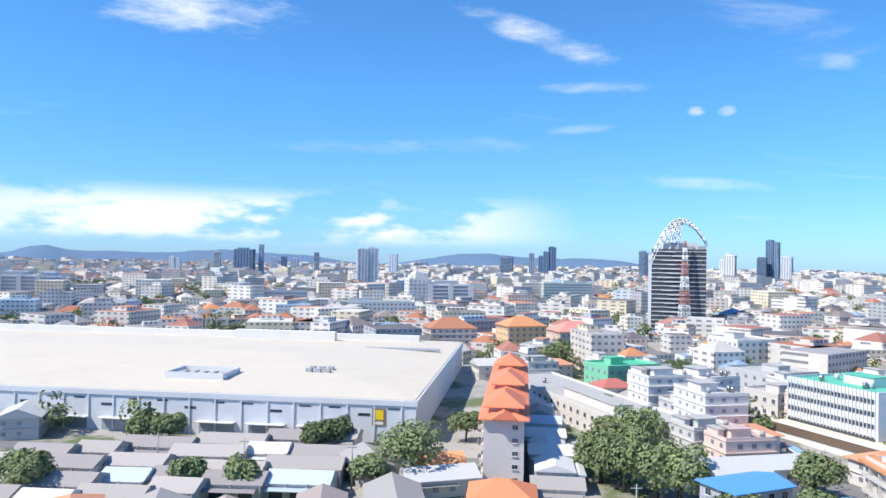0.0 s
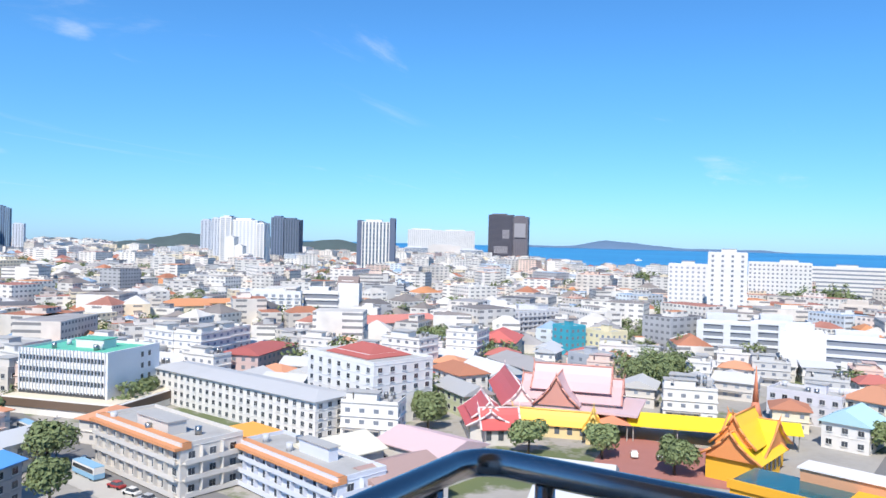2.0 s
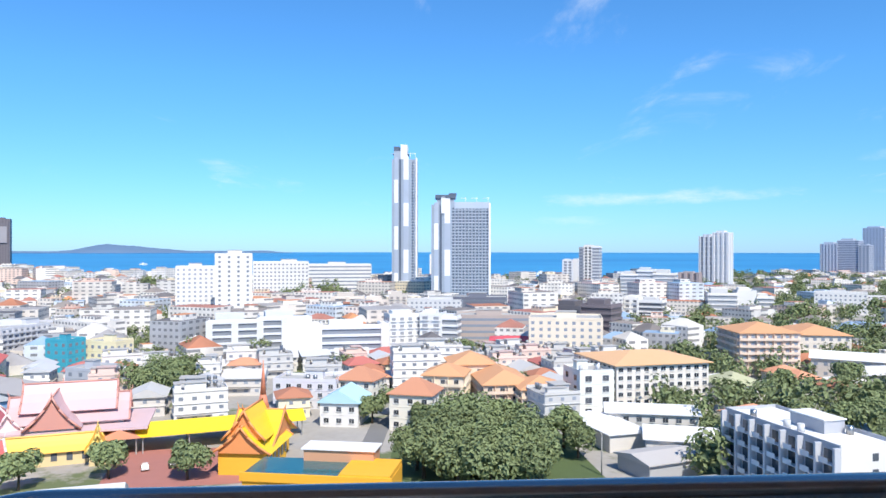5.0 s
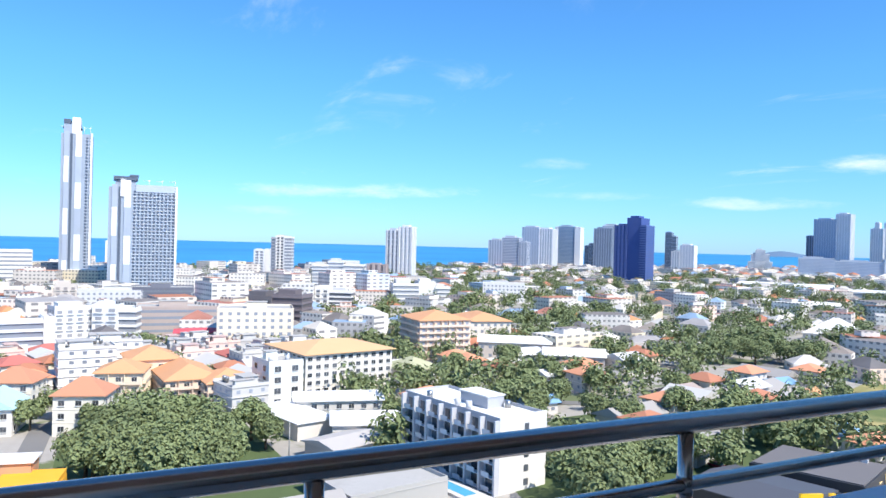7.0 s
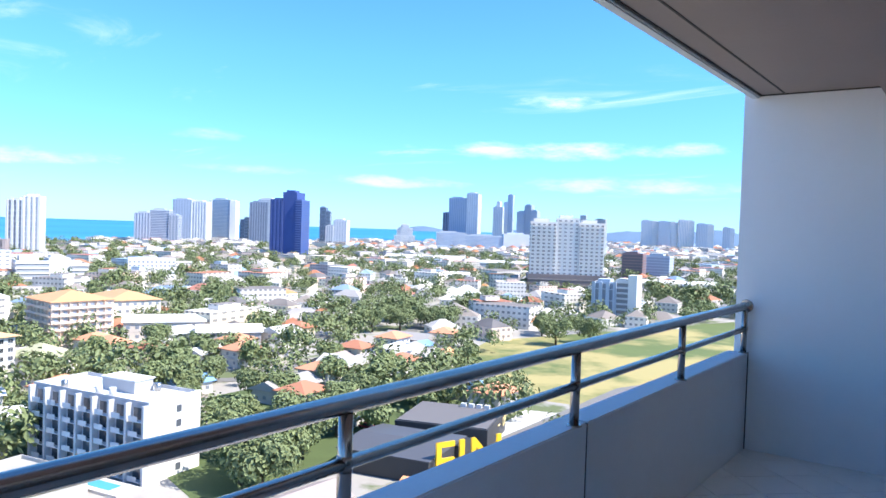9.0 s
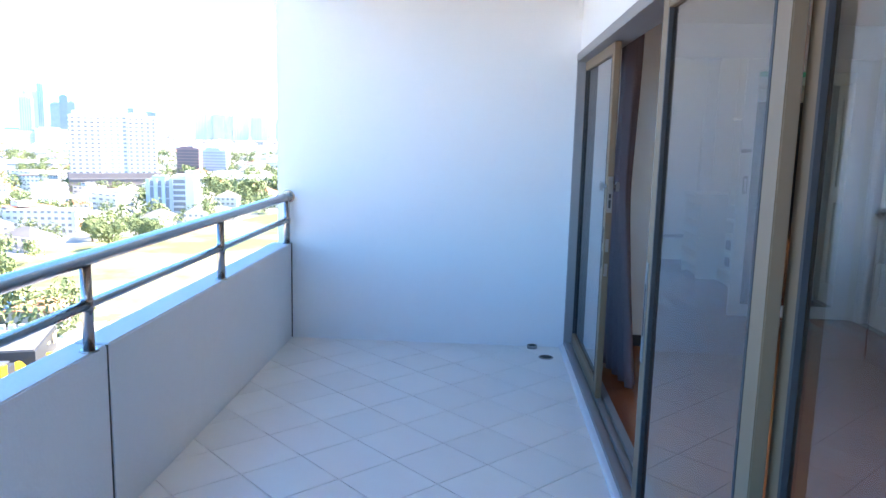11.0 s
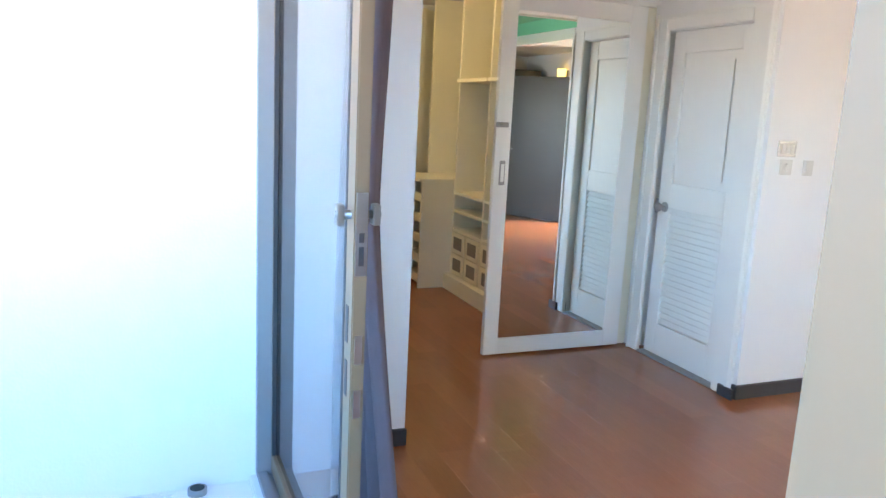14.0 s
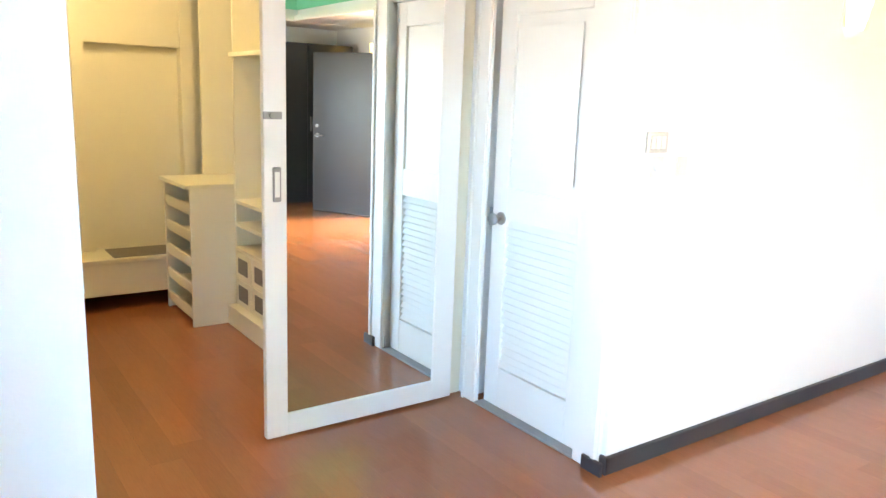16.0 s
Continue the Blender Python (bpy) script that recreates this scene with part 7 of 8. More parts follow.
def fill_far():
    """Thousands of far houses as one sheet of blocks and hipped roofs."""
    rr = random.Random(11)
    verts, faces = [], []
    r = 345.0
    while r < 4300:
        step = 15 + r * 0.011
        n = int(math.radians(215) * r / step)
        for k in range(n):
            az = 40 - 215 * (k + rr.random()) / n
            q = r + rr.uniform(-0.5, 0.5) * step
            if q > coast(az) - 25:
                continue
            x, y = polar(az, q)
            if in_field(x, y) or (q < 1500 and blocked(x, y, 7)):
                continue
            green = az < -112
            if green and rr.random() < (0.62 if q < 900 else 0.35):
                continue
            if rr.random() < 0.10:
                continue
            big = rr.random() < 0.12
            w, d = rr.uniform(9, 16) + r * 0.004, rr.uniform(9, 20) + r * 0.004
            h = rr.choice((4, 6.4, 6.4, 9.6, 9.6, 12.8)) if not green else rr.choice((3.5, 4, 6.4, 6.4))
            if big:
                h, w, d = rr.choice((16, 19, 22, 26)) if not green else 12, w * 1.5, d * 1.6
            if q < 700 and az > -100 and h > 20:
                h = 16
            turn = radians(rr.choice((12, 12, -20, -32, 30)) + rr.choice((0, 90)) + rr.uniform(-6, 6))
            c, s = math.cos(turn), math.sin(turn)
            b = len(verts)
            z0, z1 = GROUND - 0.5, GROUND + h
            for zz in (z0, z1):
                for u, v in ((-w / 2, -d / 2), (w / 2, -d / 2), (w / 2, d / 2), (-w / 2, d / 2)):
                    verts.append((x + u * c - v * s, y + u * s + v * c, zz))
            for i in range(4):
                faces.append((b + i, b + (i + 1) % 4, b + 4 + (i + 1) % 4, b + 4 + i))
            if not big and rr.random() < (0.75 if green else 0.45):
                if w > d:
                    ra, rb = (-(w - d) / 2 - 0.1, 0), ((w - d) / 2 + 0.1, 0)
                else:
                    ra, rb = (0, -(d - w) / 2 - 0.1), (0, (d - w) / 2 + 0.1)
                rise = min(w, d) * 0.28
                for u, v in (ra, rb):
                    verts.append((x + u * c - v * s, y + u * s + v * c, z1 + rise))
                p, t_ = b + 8, b + 9
                if w > d:
                    faces += [(b + 4, b + 5, t_, p), (b + 6, b + 7, p, t_), (b + 5, b + 6, t_), (b + 7, b + 4, p)]
                else:
                    faces += [(b + 5, b + 6, t_, p), (b + 7, b + 4, p, t_), (b + 4, b + 5, p), (b + 6, b + 7, t_)]
            else:
                faces.append((b + 4, b + 5, b + 6, b + 7))
                if rr.random() < 0.6:
                    e = len(verts)
                    sx, sy, px, py = w * 0.2, d * 0.22, w * rr.uniform(-0.2, 0.2), d * rr.uniform(-0.2, 0.2)
                    for zz in (z1, z1 + 2.6):
                        for u, v in ((px - sx, py - sy), (px + sx, py - sy), (px + sx, py + sy), (px - sx, py + sy)):
                            verts.append((x + u * c - v * s, y + u * s + v * c, zz))
                    for i in range(4):
                        faces.append((e + i, e + (i + 1) % 4, e + 4 + (i + 1) % 4, e + 4 + i))
                    faces.append((e + 4, e + 5, e + 6, e + 7))
        r += step * 0.95
    me = bpy.data.meshes.new("far_town")
    me.from_pydata(verts, [], faces)
    me.materials.append(M_CITY)
    tagged(new("far_town", me), "thousands of far white and grey town houses", "town", kind="stuff")


fill_far()


# ---- trees ----
def leaf_cloud(rr, lobes, count, size):
    """Leaf sprays scattered over and in a crown made of several lobes."""
    verts, faces = [], []
    total = sum(r ** 2 for *_, r in lobes)
    for cx, cy, cz, r in lobes:
        for _ in range(int(count * r ** 2 / total)):
            v = Vector((rr.gauss(0, 1), rr.gauss(0, 1), rr.gauss(0, 1))).normalized()
            if v.z < -0.5 and rr.random() < 0.7:
                v.z = -v.z
            p = Vector((cx, cy, cz)) + v * r * (0.62 + 0.45 * rr.random() ** 0.6) * (1 + 0.22 * noise.noise(v * 2.3 + Vector((cx, cy, cz))))
            n = (v + Vector((rr.uniform(-1, 1), rr.uniform(-1, 1), rr.uniform(-0.4, 1))) * 0.6).normalized()
            a = n.orthogonal().normalized()
            a = (a * math.cos(rr.random() * 6.28) + n.cross(a) * math.sin(rr.random() * 6.28)).normalized()
            b = n.cross(a)
            s = size * rr.uniform(0.6, 1.4)
            k = len(verts)
            verts += [tuple(p - a * s), tuple(p - b * s * 0.6 + n * s * 0.2), tuple(p + a * s), tuple(p + b * s * 0.6 + n * s * 0.2)]
            faces.append((k, k + 1, k + 2, k + 3))
    return verts, faces


def tree_kind(seed, height, radius, label):
    rr = random.Random(seed)
    t = thing("tree", label, "tree", (0, 0, 0), group="town trees")
    bm = bmesh.new()
    rod(bm, (0, 0, -0.4), (0.15, 0.1, height * 0.45), radius * 0.075, 8, radius * 0.05)
    lobes = []
    for k in range(9):
        a = k * 2.4 + rr.uniform(-0.4, 0.4)
        d = radius * rr.uniform(0.25, 0.72) if k else 0
        c = (d * math.cos(a), d * math.sin(a), height * rr.uniform(0.52, 0.82))
        rod(bm, (0.15, 0.1, height * 0.4), c, radius * 0.035, 6, radius * 0.012)
        lobes.append((*c, radius * rr.uniform(0.34, 0.52)))
    part("trunk", bm, M_BARK, t)
    v, f = leaf_cloud(rr, lobes, 2400, 0.50)
    me = bpy.data.meshes.new("crown")
    me.from_pydata(v, [], f)
    me.materials.append(M_LEAVES)
    c = new("crown", me)
    c.parent = t
    return t


KINDS = [tree_kind(3, 12, 8, "broad leafy green tree"), tree_kind(8, 11, 7, "spreading dark green tree"), tree_kind(14, 8.5, 5, "round leafy street tree"), tree_kind(21, 11, 4.5, "slender tall green tree"), tree_kind(29, 14, 10, "large old spreading tree")]
STAND = set()


def plant(rows):
    for x, y, h, r in rows:
        best = min(range(5), key=lambda i: abs((12, 11, 8.5, 11, 14)[i] - h) + abs((8, 7, 5, 4.5, 10)[i] - r) * 1.5)
        rr = random.Random(int(x * 3 + y * 17))
        m = pose(x + rr.uniform(-1, 1), y + rr.uniform(-1, 1), GROUND - 0.3, 0, 0, rr.uniform(0, 360))
        if best in STAND:
            copy_thing(KINDS[best], m)
        else:
            KINDS[best].matrix_basis = m
            STAND.add(best)


plant(((2, 182, 14, 10), (-6, 176, 8, 4), (-67, 220, 8, 6), (-74, 220, 7, 4), (-23, 212, 7, 5), (-18, 215, 9, 2), (70, 358, 14, 9), (51, 178, 13, 8), (58, 174, 14, 8), (62, 170, 13, 8), (59, 220, 9, 6), (66, 214, 11, 8), (118, 308, 8, 5), (105, 221, 8, 5), (94, 172, 11, 7), (66, 258, 7, 4), (-82, 171, 8, 7), (-48, 173, 7, 6), (-37, 173, 6, 3), (19, 225, 5, 3)))
plant(((80, 147, 13, 5), (66, 150, 8, 4), (119, 330, 8, 7), (147, 212, 5, 6), (173, 89, 9, 5), (182, 73, 7, 4), (178, 53, 8, 4), (306, 207, 8, 9), (302, 196, 8, 9), (288, 91, 12, 10), (298, 84, 10, 9), (276, 96, 10, 8), (178, 124, 5, 4), (186, 130, 6, 5), (48, 186, 12, 8), (55, 190, 12, 8), (54, 200, 10, 6)))
plant(((184, 0, 11, 7), (181, -7, 12, 8), (176, -13, 12, 8), (178, -19, 12, 8), (179, -27, 12, 8), (210, -12, 11, 8), (212, -19, 12, 8), (214, -27, 11, 7), (218, -5, 9, 6), (199, -34, 8, 6), (268, 88, 10, 8), (313, 0, 9, 8), (345, -28, 8, 8), (195, -8, 12, 8), (196, -18, 12, 8), (197, -26, 12, 8), (166, -20, 11, 7), (172, -30, 10, 7), (245, 4, 8, 5), (232, 12, 7, 4)))
plant(((176, -3, 11, 7), (169, -9, 11, 8), (164, -16, 12, 8), (165, -24, 11, 7), (201, -41, 9, 7), (190, -44, 8, 6), (265, -140, 11, 4), (251, -153, 11, 5), (219, -145, 10, 5), (274, -170, 10, 6), (240, -170, 9, 6), (180, -143, 8, 6), (171, -147, 7, 6), (123, -92, 13, 8), (125, -103, 13, 8), (126, -112, 12, 8), (136, -122, 12, 8), (253, -278, 9, 8), (248, -293, 9, 8), (242, -310, 9, 8), (232, -315, 8, 8), (138, -172, 9, 7), (133, -180, 9, 7), (284, -98, 9, 4)))
plant(((143, -103, 12, 8), (147, -112, 11, 7), (131, -104, 11, 7), (134, -132, 10, 7), (115, -92, 12, 8), (180, -119, 9, 6), (172, -169, 9, 7), (166, -187, 9, 7), (166, -312, 8, 8), (156, -330, 8, 8), (186, -334, 7, 7), (167, -240, 7, 4), (208, -150, 9, 6), (214, -132, 9, 5), (196, -130, 8, 5), (232, -150, 10, 5), (222, -175, 9, 6), (206, -200, 8, 6), (150, -150, 8, 6), (156, -162, 8, 6), (128, -140, 9, 6), (122, -190, 7, 5)))


def far_trees():
    """Tree crowns too far and too many to count."""
    rr = random.Random(4)
    proto = []
    for k in range(5):
        lobes = [(rr.uniform(-2.5, 2.5), rr.uniform(-2.5, 2.5), rr.uniform(3.5, 6.5), rr.uniform(2.0, 3.2)) for _ in range(5)]
        v, f = leaf_cloud(rr, lobes, 150, 0.66)
        proto.append((np.array(v), np.array(f)))
    vs, fs, n = [], [], 0
    tries = 0
    made = 0
    while made < 3300 and tries < 60000:
        tries += 1
        az = rr.uniform(-174, 36)
        green = az < -110
        r = 185 + 1300 * rr.random() ** 1.35 if green else rr.uniform(230, 1300)
        if not green and rr.random() < 0.5:
            continue
        x, y = polar(az, r)
        if r > coast(az) - 15 or in_field(x, y) or (r < 700 and blocked(x, y, 1.5)):
            continue
        if noise.noise(Vector((x * 0.012, y * 0.012, 3.0))) < (-0.20 if green else 0.06):
            continue
        v, f = proto[rr.randrange(5)]
        s, a = rr.uniform(0.65, 1.35) * (1 + r * 0.0004), rr.uniform(0, 6.28)
        m = np.array([[math.cos(a), -math.sin(a), 0], [math.sin(a), math.cos(a), 0], [0, 0, rr.uniform(0.85, 1.2)]]) * s
        vs.append(v @ m.T + (x, y, GROUND - 0.5))
        fs.append(f + n)
        n += len(v)
        made += 1
    for az in range(-76, -112, -1):
        for k in range(2):
            x, y = polar(az + rr.random(), coast(az) - 20 - 30 * rr.random())
            v, f = proto[rr.randrange(5)]
            vs.append(v * rr.uniform(1.2, 2.2) + (x, y, GROUND - 0.5))
            fs.append(f + n)
            n += len(v)
    for x, y, s in tuple((*polar(az, r), k) for az, r, k in ((-73.2, 305, 1.6), (-73.9, 300, 1.5), (-72.4, 312, 1.5), (-82.8, 770, 2.6), (-85.2, 780, 3.0), (-71.9, 580, 1.8), (-72.8, 410, 1.4), (-94.2, 352, 1.5), (-95.5, 345, 1.5), (-62, 330, 1.4), (-60, 345, 1.5), (-58, 352, 1.4), (-79.5, 620, 2.2), (-55, 420, 1.3), (-36, 380, 1.3), (-30, 300, 1.2), (-14.5, 430, 1.7), (-3, 480, 1.5), (6, 560, 1.8), (10, 620, 2.0), (20, 700, 2.2), (26, 560, 1.6), (-120, 600, 2.2), (-125, 640, 2.3), (-138, 420, 1.8), (-140, 430, 1.9), (-142, 415, 1.8), (-146, 330, 1.4), (-160, 620, 2.4), (-162, 600, 2.5), (-164, 640, 2.4))) + ((890, 284, 3), (680, 91, 2.8), (689, 61, 3.2), (832, 142, 2.6), (700, 76, 2.6), (400, -291, 2.0), (797, -447, 2.6), (770, -460, 2.4), (410, -300, 1.8), (650, 80, 2.2), (640, 55, 2.0)):
        for k in range(4):
            v, f = proto[k]
            vs.append(v * s * rr.uniform(0.7, 1.0) + (x + rr.uniform(-9, 9), y + rr.uniform(-9, 9), GROUND - 0.5))
            fs.append(f + n)
            n += len(v)
    me = bpy.data.meshes.new("far_trees")
    me.from_pydata(np.concatenate(vs).tolist(), [], np.concatenate(fs).tolist())
    me.materials.append(M_LEAVES)
    tagged(new("far_trees", me), "far green tree crowns among the houses", "trees", kind="stuff")


far_trees()


# ---- street things ----
def build_car(x, y, turn, rgb, label=""):
    t = thing("car", label, "car", (x, y, GROUND - 0.2), turn, group="parked cars")
    m = paint(rgb, 0.3)
    bm = bmesh.new()
    slab(bm, (-2.15, -0.88, 0.32), (2.15, 0.88, 0.85))
    part("body", bm, m, t, bevel=0.12)
    bm = bmesh.new()
    v = slab(bm, (-1.35, -0.80, 0.85), (1.05, 0.80, 1.45))
    for q in v:
        if q.co.z > 1.2:
            q.co.x *= 0.72
            q.co.y *= 0.86
    part("cabin", bm, M_PANE, t, "dark glazed cabin")
    bm = bmesh.new()
    slab(bm, (-1.0, -0.69, 1.452), (0.76, 0.69, 1.49))
    part("car_roof", bm, m, t)
    for sx in (-1.35, 1.35):
        for sy in (-0.86, 0.86):
            bm = bmesh.new()
            rod(bm, (sx, sy - 0.1, 0.32), (sx, sy + 0.1, 0.32), 0.32, 12)
            part("wheel", bm, M_TYRE, t)
    return t


for x, y, turn, rgb, word in (((94, 126, 95, WHITE, "white"), (94.5, 131, 95, (0.10, 0.10, 0.11), "black"), (95, 136, 95, (0.45, 0.46, 0.48), "silver"), (95.5, 142, 95, WHITE, "white"), (96, 148, 95, (0.40, 0.05, 0.05), "red"), (102, 170, 82, WHITE, "white"), (112, 226, 82, (0.45, 0.46, 0.48), "silver"), (106, 190, 262, (0.10, 0.10, 0.11), "black"), (188, 66, 20, WHITE, "white"), (190, 60, 20, (0.10, 0.10, 0.11), "black"), (94, -178, 60, WHITE, "white"), (92, -186, 60, (0.45, 0.46, 0.48), "silver"), (133, -142, 10, (0.45, 0.04, 0.08), "dark red"))):
    build_car(x, y, turn, rgb, label=word + " car parked beside the street")
for x, y, turn in ((108, 205, 84), (97, 160, 84)):
    t = thing("bus", "pale blue and white town bus on the street", "bus", (x, y, GROUND - 0.2), turn, group="buses")
    boxes("body", [(-5, -1.25, 0.4, 5, 1.25, 1.5, 1), (-5, -1.25, 1.5, 5, 1.25, 2.9, 0), (-4.9, -1.2, 2.9, 4.9, 1.2, 3.1, 1)], [paint(WHITE), paint((0.25, 0.45, 0.62))], t)
    boxes("glazing", [(-4.6, -1.28, 1.6, 4.6, -1.252, 2.5, 0), (-4.6, 1.252, 1.6, 4.6, 1.28, 2.5, 0)], [M_PANE], t)
    for sx in (-3.2, 3.2):
        bm = bmesh.new()
        rod(bm, (sx, -1.2, 0.45), (sx, 1.2, 0.45), 0.45, 12)
        part("wheels", bm, M_TYRE, t)
for k, (az, r, s) in enumerate(((-66, 2150, 3.0), (-70, 1900, 2.2), (-72, 2300, 2.5), (-68, 1750, 2.0), (-101.5, 1500, 3.2), (-74, 1700, 1.8), (-88, 1900, 2.2), (-64, 2500, 2.5), (-87, 1600, 1.6))):
    x, y = polar(az, r)
    z = GROUND + 0.3 + 34.8 * max(0.0, (r - coast(az)) / (4900 - coast(az)))
    t = thing("boat", "white boat lying off the beach", "boat", (x, y, z), az + 12 * k, group="boats off the beach")
    bm = bmesh.new()
    v = slab(bm, (-9 * s / 2, -2 * s / 2, -0.6), (9 * s / 2, 2 * s / 2, 1.6 * s))
    for q in v:
        if q.co.x > 0:
            q.co.y *= 0.3
    part("hull", bm, paint(WHITE), t)
    boxes("cabin", [(-3 * s / 2, -1.4 * s / 2, 1.6 * s, 2 * s / 2, 1.4 * s / 2, 2.6 * s, 0)], [paint(WHITE)], t)
for x, y in ((-38, 185), (-60, 190), (8, 196), (-12, 180), (46, 150), (100, 178), (176, -45), (132, -150)):
    t = thing("utility_pole", "grey concrete utility pole with a cross arm", "pole", (x, y, GROUND - 0.3), group="utility poles")
    bm = bmesh.new()
    rod(bm, (0, 0, 0), (0, 0, 10.5), 0.2, 8, 0.13)
    part("pole", bm, M_CONC, t)
    boxes("cross_arm", [(-1.1, -0.08, 9.6, 1.1, 0.08, 9.8, 0)], [M_CONC], t)

# ---- things in the room ----
def build_mirror_door():
    t = thing("mirror_door", "white framed sliding mirror door standing half open before the closet", "door", (-2.50, -1.145, 0.014))
    w, h, d = 0.99, 2.16, 0.036
    for nm, lo, hi in (("stile", (0, -d, 0), (0.118, 0, h)), ("stile", (w - 0.098, -d, 0), (w, 0, h)), ("bottom_rail", (0.118, -d, 0), (w - 0.098, 0, 0.102)), ("top_rail", (0.118, -d, h - 0.10), (w - 0.098, 0, h))):
        block(nm, lo, hi, M_TRIM, t, bevel=0.003)
    block("mirror_pane", (0.115, -0.020, 0.099), (w - 0.095, -0.008, h - 0.097), M_MIRROR, t, "clear silvered mirror")
    q = block("handle", (w - 0.072, 0.0, 1.055), (w - 0.034, 0.006, 1.20), M_CHROME, t, "recessed steel handle", 0.003)
    block("recess", (w - 0.064, 0.0062, 1.075), (w - 0.043, 0.0078, 1.18), M_TRIM, q)
    bm = bmesh.new()
    slab(bm, (w - 0.075, 0.0, 1.395), (w + 0.004, 0.010, 1.425))
    rod(bm, (w - 0.03, 0.008, 1.41), (w - 0.03, 0.022, 1.41), 0.012)
    part("catch", bm, M_CHROME, t, "small steel catch", 0.001)


build_mirror_door()
structure("trim_track", [((-2.55, -1.19, 2.176), (-0.66, -1.135, 2.20))], M_TRIM, "white head track of the mirror door")


def build_bath_door():
    t = thing("louvred_door", "white painted door, closed, with a raised panel above louvres", "door", (-2.625, -1.03, 0.012))
    y0, y1, h, d = 0.004, 0.686, 2.016, 0.036     # leaf faces the passage
    s = 0.105
    bm = bmesh.new()
    for lo, hi in (((-d, y0, 0), (0, y0 + s, h)), ((-d, y1 - s, 0), (0, y1, h)), ((-d, y0 + s, 0), (0, y1 - s, 0.20)), ((-d, y0 + s, 0.95), (0, y1 - s, 1.10)), ((-d, y0 + s, h - 0.13), (0, y1 - s, h))):
        slab(bm, lo, hi)
    leaf = part("leaf_frame", bm, M_TRIM, t, bevel=0.002)
    bm = bmesh.new()
    slab(bm, (-d + 0.006, y0 + s, 1.10), (-0.012, y1 - s, h - 0.13))
    slab(bm, (-0.012, y0 + s + 0.05, 1.15), (-0.004, y1 - s - 0.05, h - 0.18))
    part("panel", bm, M_TRIM, t, bevel=0.004)
    block("louvre_back", (-d + 0.002, y0 + s, 0.20), (-d + 0.008, y1 - s, 0.95), M_TRIM, t)
    n = 20
    for k in range(n):
        z = 0.205 + (k + 0.5) * (0.74 / n)
        bm = bmesh.new()
        v = slab(bm, (-0.019, y0 + s, -0.004), (0.019, y1 - s, 0.004))
        bmesh.ops.rotate(bm, verts=v, cent=(0, 0, 0), matrix=Matrix.Rotation(radians(54), 3, "Y"))
        bmesh.ops.translate(bm, verts=v, vec=(-0.018, 0, z))
        part("louvre", bm, M_TRIM, t)
    bm = bmesh.new()
    rod(bm, (0, 0.072, 0.95), (0.008, 0.072, 0.95), 0.032, 18, 0.030)
    rod(bm, (0.008, 0.072, 0.95), (0.035, 0.072, 0.95), 0.011)
    r = bmesh.ops.create_uvsphere(bm, u_segments=16, v_segments=10, radius=0.029, matrix=Matrix.Translation((0.052, 0.072, 0.95)) @ Matrix.Diagonal((0.8, 1, 1, 1)))
    for v in r["verts"]:
        for f in v.link_faces:
            f.smooth = True
    part("knob", bm, M_CHROME, t, "round steel door knob")
    block("latch_plate", (-0.004, -0.016, 0.905), (0.003, 0.003, 0.995), M_CHROME, t, "steel latch plate")
    structure("door_1", [((-2.60, -1.135, 0), (-2.568, -1.034, 2.125)), ((-2.60, -0.336, 0), (-2.568, -0.192, 2.125)), ((-2.60, -1.034, 2.034), (-2.568, -0.336, 2.125))], M_TRIM, "white moulded casing of the louvred door", bevel=0.006)
    structure("trim_casing_bead", [((-2.568, -0.222, 0), (-2.556, -0.196, 2.13)), ((-2.5675, -1.133, 0), (-2.557, -1.110, 2.13)), ((-2.5675, -1.11, 2.095), (-2.557, -0.222, 2.122))], M_TRIM, "raised bead on the door casing", bevel=0.004)
    structure("trim_threshold", [((-2.66, -1.034, 0.0), (-2.57, -0.336, 0.011))], M_PIPE, "worn grey stone door threshold", bevel=0.002)
    structure("wall_bath_inner", [((-2.80, -1.2, 0.0), (-2.76, -0.33, 2.1))], M_DARKLINE, "dark bathroom side behind the door")


build_bath_door()


def build_switch(x, z, w, h, keys, round_key, label):
    t = thing("wall_switch", label, "switch", (x, -0.17, z), group="switches by the passage")
    block("plate", (-w / 2, 0.0, -h / 2), (w / 2, 0.009, h / 2), M_CHROME if keys == 3 else M_PLASTIC, t, "brushed steel plate" if keys == 3 else "", 0.002)
    if round_key:
        bm = bmesh.new()
        rod(bm, (0, 0.009, 0), (0, 0.022, 0), 0.021, 20, 0.018)
        part("dial", bm, M_PLASTIC, t)
    else:
        for k in range(keys):
            a = -w / 2 + w * (0.14 + 0.72 * k / keys)
            block("rocker", (a + 0.002, 0.009, -h * 0.3), (a + w * 0.72 / keys - 0.002, 0.014, h * 0.3), M_PLASTIC, t, bevel=0.001)


build_switch(-2.735, 1.378, 0.125, 0.082, 3, False, "steel light switch plate with three white rockers")
build_switch(-2.742, 1.282, 0.082, 0.082, 1, True, "white round dial fan regulator on the wall")
build_switch(-2.898, 1.280, 0.070, 0.082, 1, False, "small white socket plate on the wall")


